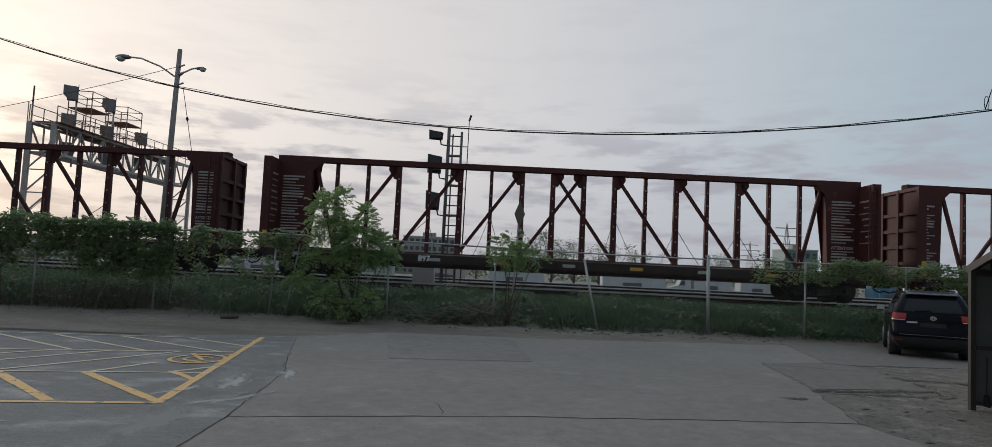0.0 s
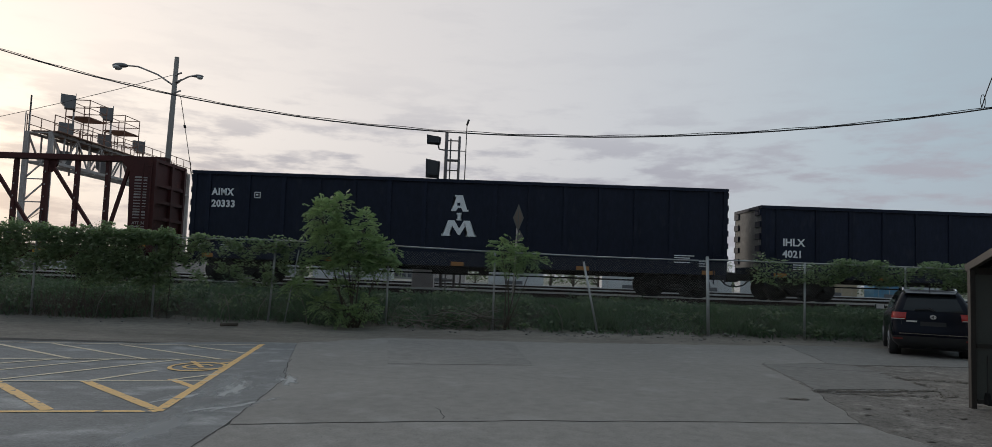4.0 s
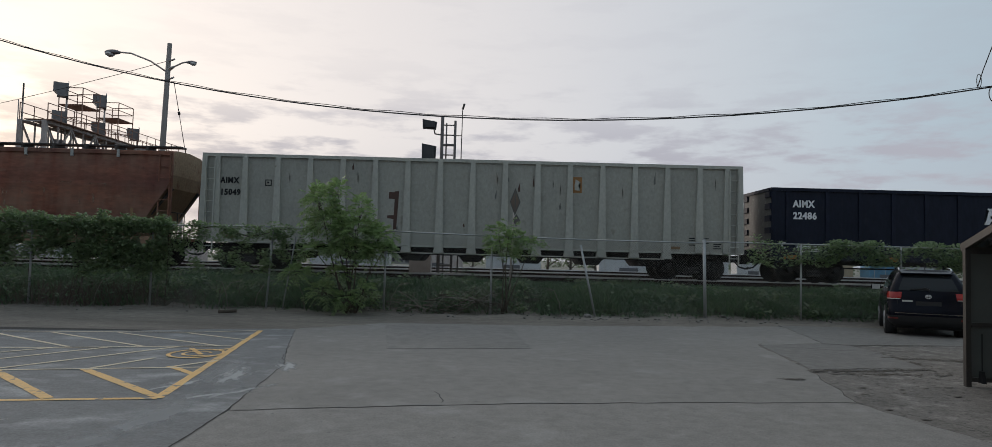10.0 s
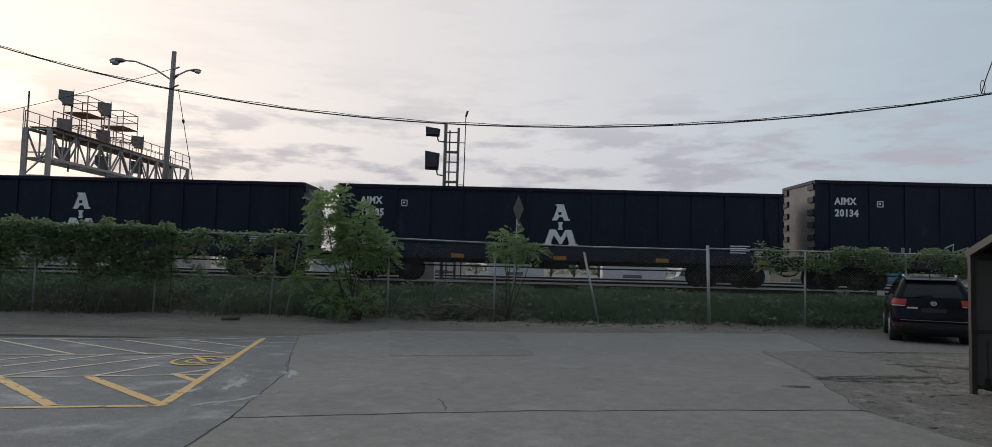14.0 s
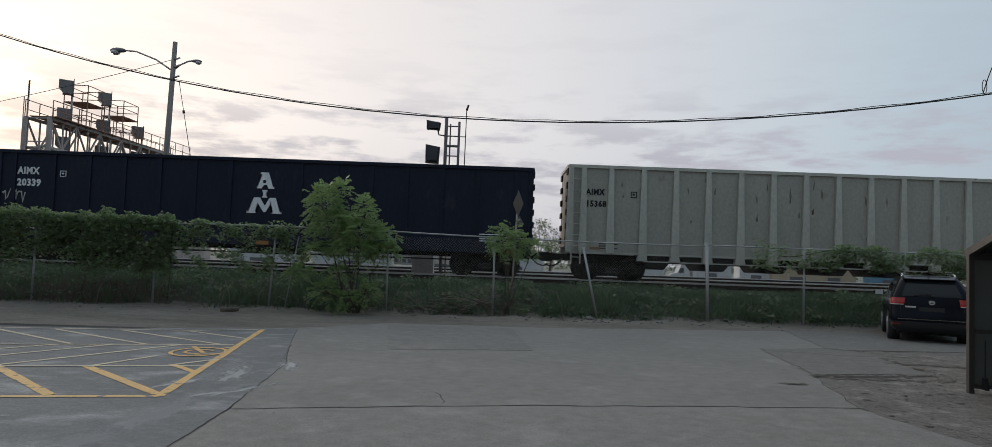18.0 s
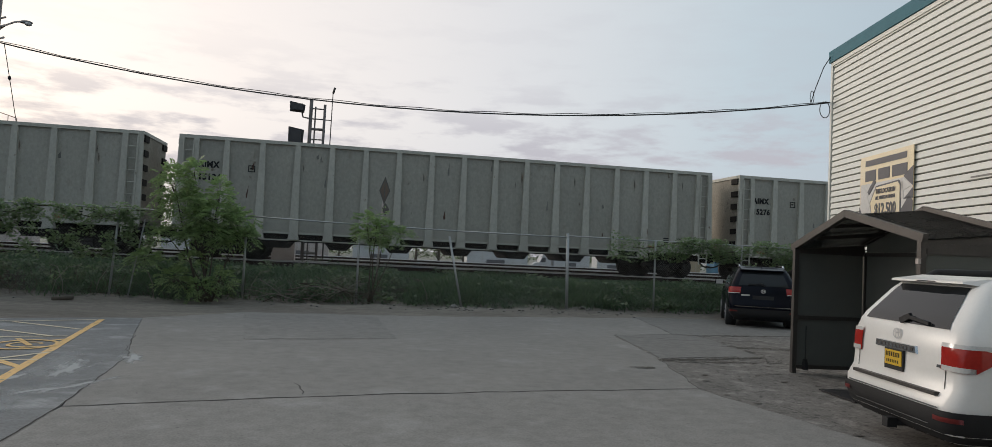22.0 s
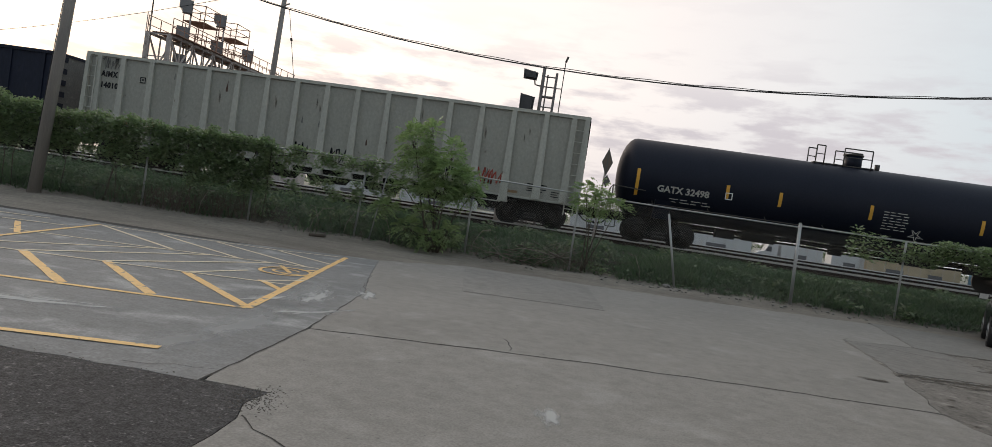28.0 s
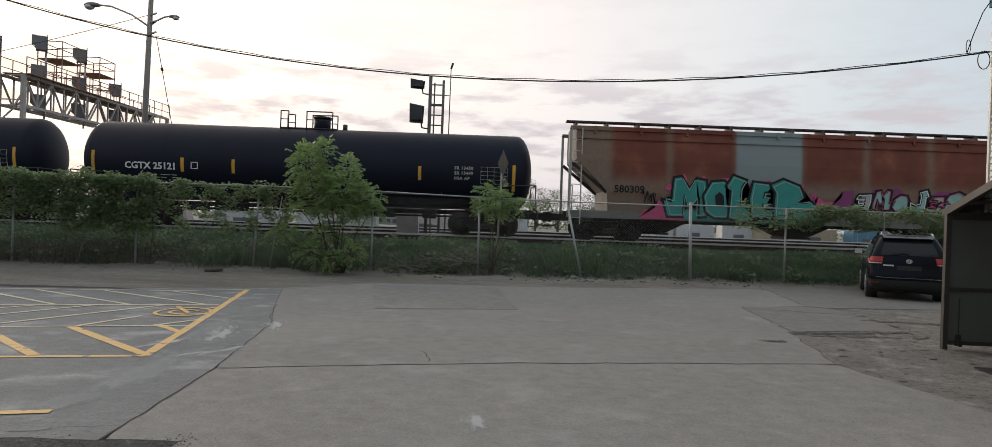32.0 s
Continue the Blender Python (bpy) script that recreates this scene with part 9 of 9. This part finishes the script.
        part("tow_hitch", bm, M["plastic"], car, "dark tow hitch")
        part("hitch_bar", pipe(B(), [(0.18, -0.6, 0.21), (0.16, 0.0, 0.21), (0.18, 0.6, 0.21)], 0.035, 8), M["dark_steel"], car)
        part("bumper_step", box(B(), -0.035, 0.07, -w * 0.72, w * 0.72, zt - 0.024, zt + 0.006), M["bronze"], car)
        part("chrome_strip", sh.back_patch(-0.95, 0.95, d["skirt"][1] + 0.004, d["skirt"][1] + 0.018, 0.012, 1), M["chrome"], car)
        part("chrome_strip", sh.back_patch(-0.8, 0.8, 0.34, 0.348, 0.022, 1), M["chrome"], car)
        part("model_badge", sh.back_patch(-0.92, -0.74, 0.82, 0.845, 0.008, 1), M["chrome"], car)
    else:
        z = d["plate"]
        part("licence_plate", sh.back_patch(-0.36, 0.36, z - 0.06, z + 0.06, 0.012, 2), M["plastic"], car, "dark blank plate recess")
        part("chrome_strip", sh.back_patch(-0.98, 0.98, d["skirt"][1] + 0.05, d["skirt"][1] + 0.068, 0.012, 1), M["chrome"], car)
        # pale patch paints the body's reflection and white dot under the tail lamp
        part("side_marker", sh.back_patch(0.45, 0.75, d["lamp"][0] - 0.06, d["lamp"][0] - 0.02, 0.01, 1), M["lens"], car, "pale strip painted as the reflection and white dot below the lamp")
        part("antenna", tube(B(), (0.9, 0, top), (0.7, 0, top + 0.14), 0.012, n=6), M["plastic"], car)
    return car


suv("parked_suv", pose(4.98, 5.85, 0, 0, 0, -10.5), "white mid-size sport-utility vehicle parked nose to the wall", "car_white",
    Shell(4.62, 1.85, [0.2, 0.29, 0.42, 0.54, 0.66, 0.78, 0.92, 1.04, 1.13, 1.2, 1.33, 1.46, 1.545, 1.585, 1.605], [0.82, 0.94, 0.975, 0.99, 0.998, 1.0, 1.0, 0.985, 0.955, 0.925, 0.86, 0.79, 0.73, 0.66, 0.5],
          [0.2, 0.29, 0.42, 0.55, 0.59, 0.615, 0.72, 1.0, 1.12, 1.2, 1.46, 1.53, 1.605], [0.12, 0.0, -0.035, -0.03, -0.01, 0.035, 0.045, 0.055, 0.085, 0.125, 0.33, 0.40, 0.5], 2.75, 1.05),
    {"window": (1.15, 1.51), "quarter": 4.3, "lamp": (0.81, 1.035), "lamp_in": 0.82, "lamp_end": 3.2, "skirt": (0.21, 0.49), "roof": (0.6, 2.6), "rails": "plastic", "axles": (0.98, 3.7), "wheel": 0.36, "step": 0.615, "badge": 1.04, "plate": 0.8})
suv("parked_suv", pose(10.45, 16.9, 0, 0, 0, 64) @ Matrix.Scale(0.97, 4), "black compact sport-utility vehicle parked by the fence", "car_black",
    Shell(4.43, 1.81, [0.24, 0.34, 0.46, 0.58, 0.70, 0.80, 0.92, 1.04, 1.11, 1.2, 1.34, 1.48, 1.58, 1.635, 1.66], [0.80, 0.93, 0.97, 0.99, 0.998, 1.0, 1.0, 0.98, 0.955, 0.92, 0.855, 0.78, 0.72, 0.64, 0.48],
          [0.24, 0.34, 0.5, 0.66, 0.70, 0.74, 0.80, 1.0, 1.12, 1.2, 1.5, 1.58, 1.66], [0.12, 0.0, -0.035, -0.03, -0.01, 0.05, 0.06, 0.07, 0.11, 0.16, 0.42, 0.50, 0.6], 2.6, 1.0),
    {"window": (1.14, 1.53), "quarter": 4.0, "lamp": (0.92, 1.09), "lamp_in": 0.78, "lamp_end": 3.0, "skirt": (0.25, 0.52), "roof": (0.75, 2.5), "rails": "chrome", "axles": (0.86, 3.46), "wheel": 0.35, "step": 0.74, "badge": 1.0, "plate": 0.82})


# ---- distance ----
def far_tree(x, y, h, w, seed):
    rnd = random.Random(seed)
    t = root("far_tree", pose(x, y, -1.42), "hazy green deciduous tree beyond the tracks", "tree", "trees beyond the railway")
    bm = tube(B(), (0, 0, 0), (0.2, 0, h * 0.55), h * 0.03, h * 0.012, n=7)
    spots = []
    for k in range(14):
        a, r, z = rnd.uniform(0, 6.28), rnd.uniform(0.2, 1) * w / 2, rnd.uniform(0.35, 0.95) * h
        tube(bm, (0, 0, z * 0.45), (math.cos(a) * r, math.sin(a) * r, z), h * 0.009, h * 0.003, n=5)
        for j in range(90):
            spots.append((math.cos(a) * r + rnd.gauss(0, w * 0.09), math.sin(a) * r + rnd.gauss(0, w * 0.09), z + rnd.gauss(0, h * 0.06)))
    part("trunk", bm, M["bark"], t)
    part("crown", leaves("crown", spots, h * 0.032, M["far_leaf"], seed, droop=1, thin=0.45), None, t)


def trailer(x, y, L, mat, label, cab=False, h=2.7):
    t = root("semi_trailer", pose(x, y, -1.42), label, "trailer", "trailers in the far yard")
    part("box", box(B(), -L / 2, L / 2, -1.25, 1.25, 1.1, 1.1 + h), M[mat], t, bevel=0.05)
    for k in range(int(L / 1.5)):
        part("panel_seam", box(B(), -L / 2 + 0.7 + k * 1.5, -L / 2 + 0.75 + k * 1.5, -1.27, -1.25, 1.15, 1.0 + h), M["gantry"], t)
    part("emblem", box(B(), -L * 0.18, L * 0.12, -1.28, -1.262, 1.7, 2.3), M["sign_grey"], t, "plain dark emblem bar")
    part("skirt", box(B(), -L / 2 + 2.5, L / 2 - 3, -1.2, -1.1, 0.5, 1.1), M["dark_steel"], t)
    for a in (L / 2 - 1.2, L / 2 - 2.5):
        part("wheel", tube(B(), (a, -1.2, 0.5), (a, 1.2, 0.5), 0.5, n=14), M["tyre"], t)
    if cab:
        part("cab", prism(B(), [(-L / 2 - 3.4, 0.6), (-L / 2 - 0.5, 0.6), (-L / 2 - 0.5, 3.7), (-L / 2 - 1.8, 3.5), (-L / 2 - 2.4, 2.2), (-L / 2 - 3.4, 1.9)], -1.2, 1.2), M[mat], t)
        part("cab_window", prism(B(), [(-L / 2 - 2.3, 2.2), (-L / 2 - 1.4, 2.2), (-L / 2 - 1.4, 2.95), (-L / 2 - 1.9, 2.95)], -1.22, -1.2), M["far_window"], t)
        part("wheel", tube(B(), (-L / 2 - 2.6, -1.2, 0.5), (-L / 2 - 2.6, 1.2, 0.5), 0.5, n=14), M["tyre"], t)


def pylon(x, y, h):
    p = root("power_pylon", pose(x, y, -1.42), "grey lattice transmission tower on the horizon", "pylon", "distant pylons")
    bm = B()
    for s in (-1, 1):
        for q in (-1, 1):
            bar(bm, (s * h * 0.1, q * h * 0.1, 0), (s * h * 0.03, q * h * 0.03, h * 0.7), h * 0.008)
            bar(bm, (s * h * 0.03, q * h * 0.03, h * 0.7), (0, 0, h), h * 0.007)
    for i in range(6):
        z0, z1 = h * 0.12 * i, h * 0.12 * (i + 1)
        k0, k1 = h * (0.1 - 0.07 * i * 0.12 / 0.7), h * (0.1 - 0.07 * (i + 1) * 0.12 / 0.7)
        bar(bm, (-k0, -k0, z0), (k1, -k1, z1), h * 0.005)
        bar(bm, (k0, -k0, z0), (-k1, -k1, z1), h * 0.005)
    part("tower", bm, M["gantry"], p)
    for z, w in ((0.68, 0.2), (0.8, 0.24), (0.92, 0.17)):
        part("crossarm", bar(B(), (-h * w, 0, h * z), (h * w, 0, h * z), h * 0.008, h * 0.014), M["gantry"], p)


def far_building(x, y, w, h, d, mat, label, floors=4, cols=8):
    b = root("far_building", pose(x, y, -1.42), label, "building", "distant buildings")
    part("wall", box(B(), -w / 2, w / 2, 0, d, 0, h), M[mat], b)
    part("roof", box(B(), -w / 2 - 0.2, w / 2 + 0.2, -0.2, d + 0.2, h, h + 0.4), M["gantry"], b)
    part("roof_plant", box(B(), -w * 0.15, w * 0.1, d * 0.3, d * 0.6, h + 0.4, h + 2.2), M["far_wall"], b)
    for j in range(floors):
        for i in range(cols):
            cx = -w / 2 + w * (i + 0.5) / cols
            z = h * (j + 0.5) / floors
            part("window", box(B(), cx - w / cols * 0.32, cx + w / cols * 0.32, -0.06, 0.02, z - h / floors * 0.25, z + h / floors * 0.25), M["far_window"], b)


def build_far():
    rnd = random.Random(77)
    for i, (x, h) in enumerate(((7, 9.5), (11, 11), (15, 9.5), (19, 8.5), (23, 9), (27, 8.5), (31, 8), (44, 8.5), (60, 9), (-3, 6.5), (-36, 8), (70, 9), (-60, 9), (-75, 10), (52, 8))):
        far_tree(x + rnd.uniform(-1, 1), 128 + rnd.uniform(-6, 10), h, h * 0.8, 100 + i)
    for x, y, L, mat, cab in ((19.3, 100, 8.8, "trailer", False), (37, 101, 5, "trailer", False), (42.5, 100, 7.5, "tan", False), (55, 100, 4.5, "blue_box", False), (48.5, 102, 6, "tan", False), (62, 103, 9, "trailer", False), (34, 112, 6, "trailer", True), (-20, 100, 11, "trailer", False), (-33, 101, 9, "trailer", False), (-48, 103, 12, "gantry", False), (3, 104, 8, "trailer", False), (78, 104, 12, "trailer", False), (-66, 102, 12, "trailer", False), (-8, 106, 7, "gantry", False)):
        trailer(x, y, L, mat, {"trailer": "white box trailer parked in the far yard", "tan": "tan shipping container in the far yard", "blue_box": "blue shipping container in the far yard", "gantry": "grey box trailer parked in the far yard"}[mat], cab, 2.4)
    pylon(172, 420, 40)
    pylon(186, 520, 34)
    pylon(150, 600, 30)
    far_building(-29, 300, 22, 16, 14, "far_wall", "pale block of flats on the horizon", 5, 9)
    far_building(-46, 320, 14, 12, 10, "far_wall", "low pale building on the horizon", 3, 6)
    far_building(112, 260, 12, 16, 12, "far_green", "green-glazed building on the horizon", 4, 5)
    # low wood along the horizon
    spots = []
    for i in range(16000):
        x = rnd.uniform(-420, 420)
        top = 5.5 + 3.0 * noise.noise((x * 0.02, 0, 0)) + 1.5 * noise.noise((x * 0.09, 4, 0))
        spots.append((x, 330 + rnd.uniform(0, 14), -1.4 + rnd.uniform(0, max(1.0, top + 2.5))))
    tagged(new("distant_wood", leaves("distant_wood", spots, 1.3, M["far_leaf"], 5, droop=1, thin=0.5)), "low line of hazy trees on the horizon", "trees", kind="stuff")


build_far()


# ---- what moves ----
def motions():
    for car, x in TRAIN:
        walk(car, [(0.0, pose(x, TRAIN_Y, RAIL_Z)), (32.0, pose(x - SPEED * 32.0, TRAIN_Y, RAIL_Z))])


motions()
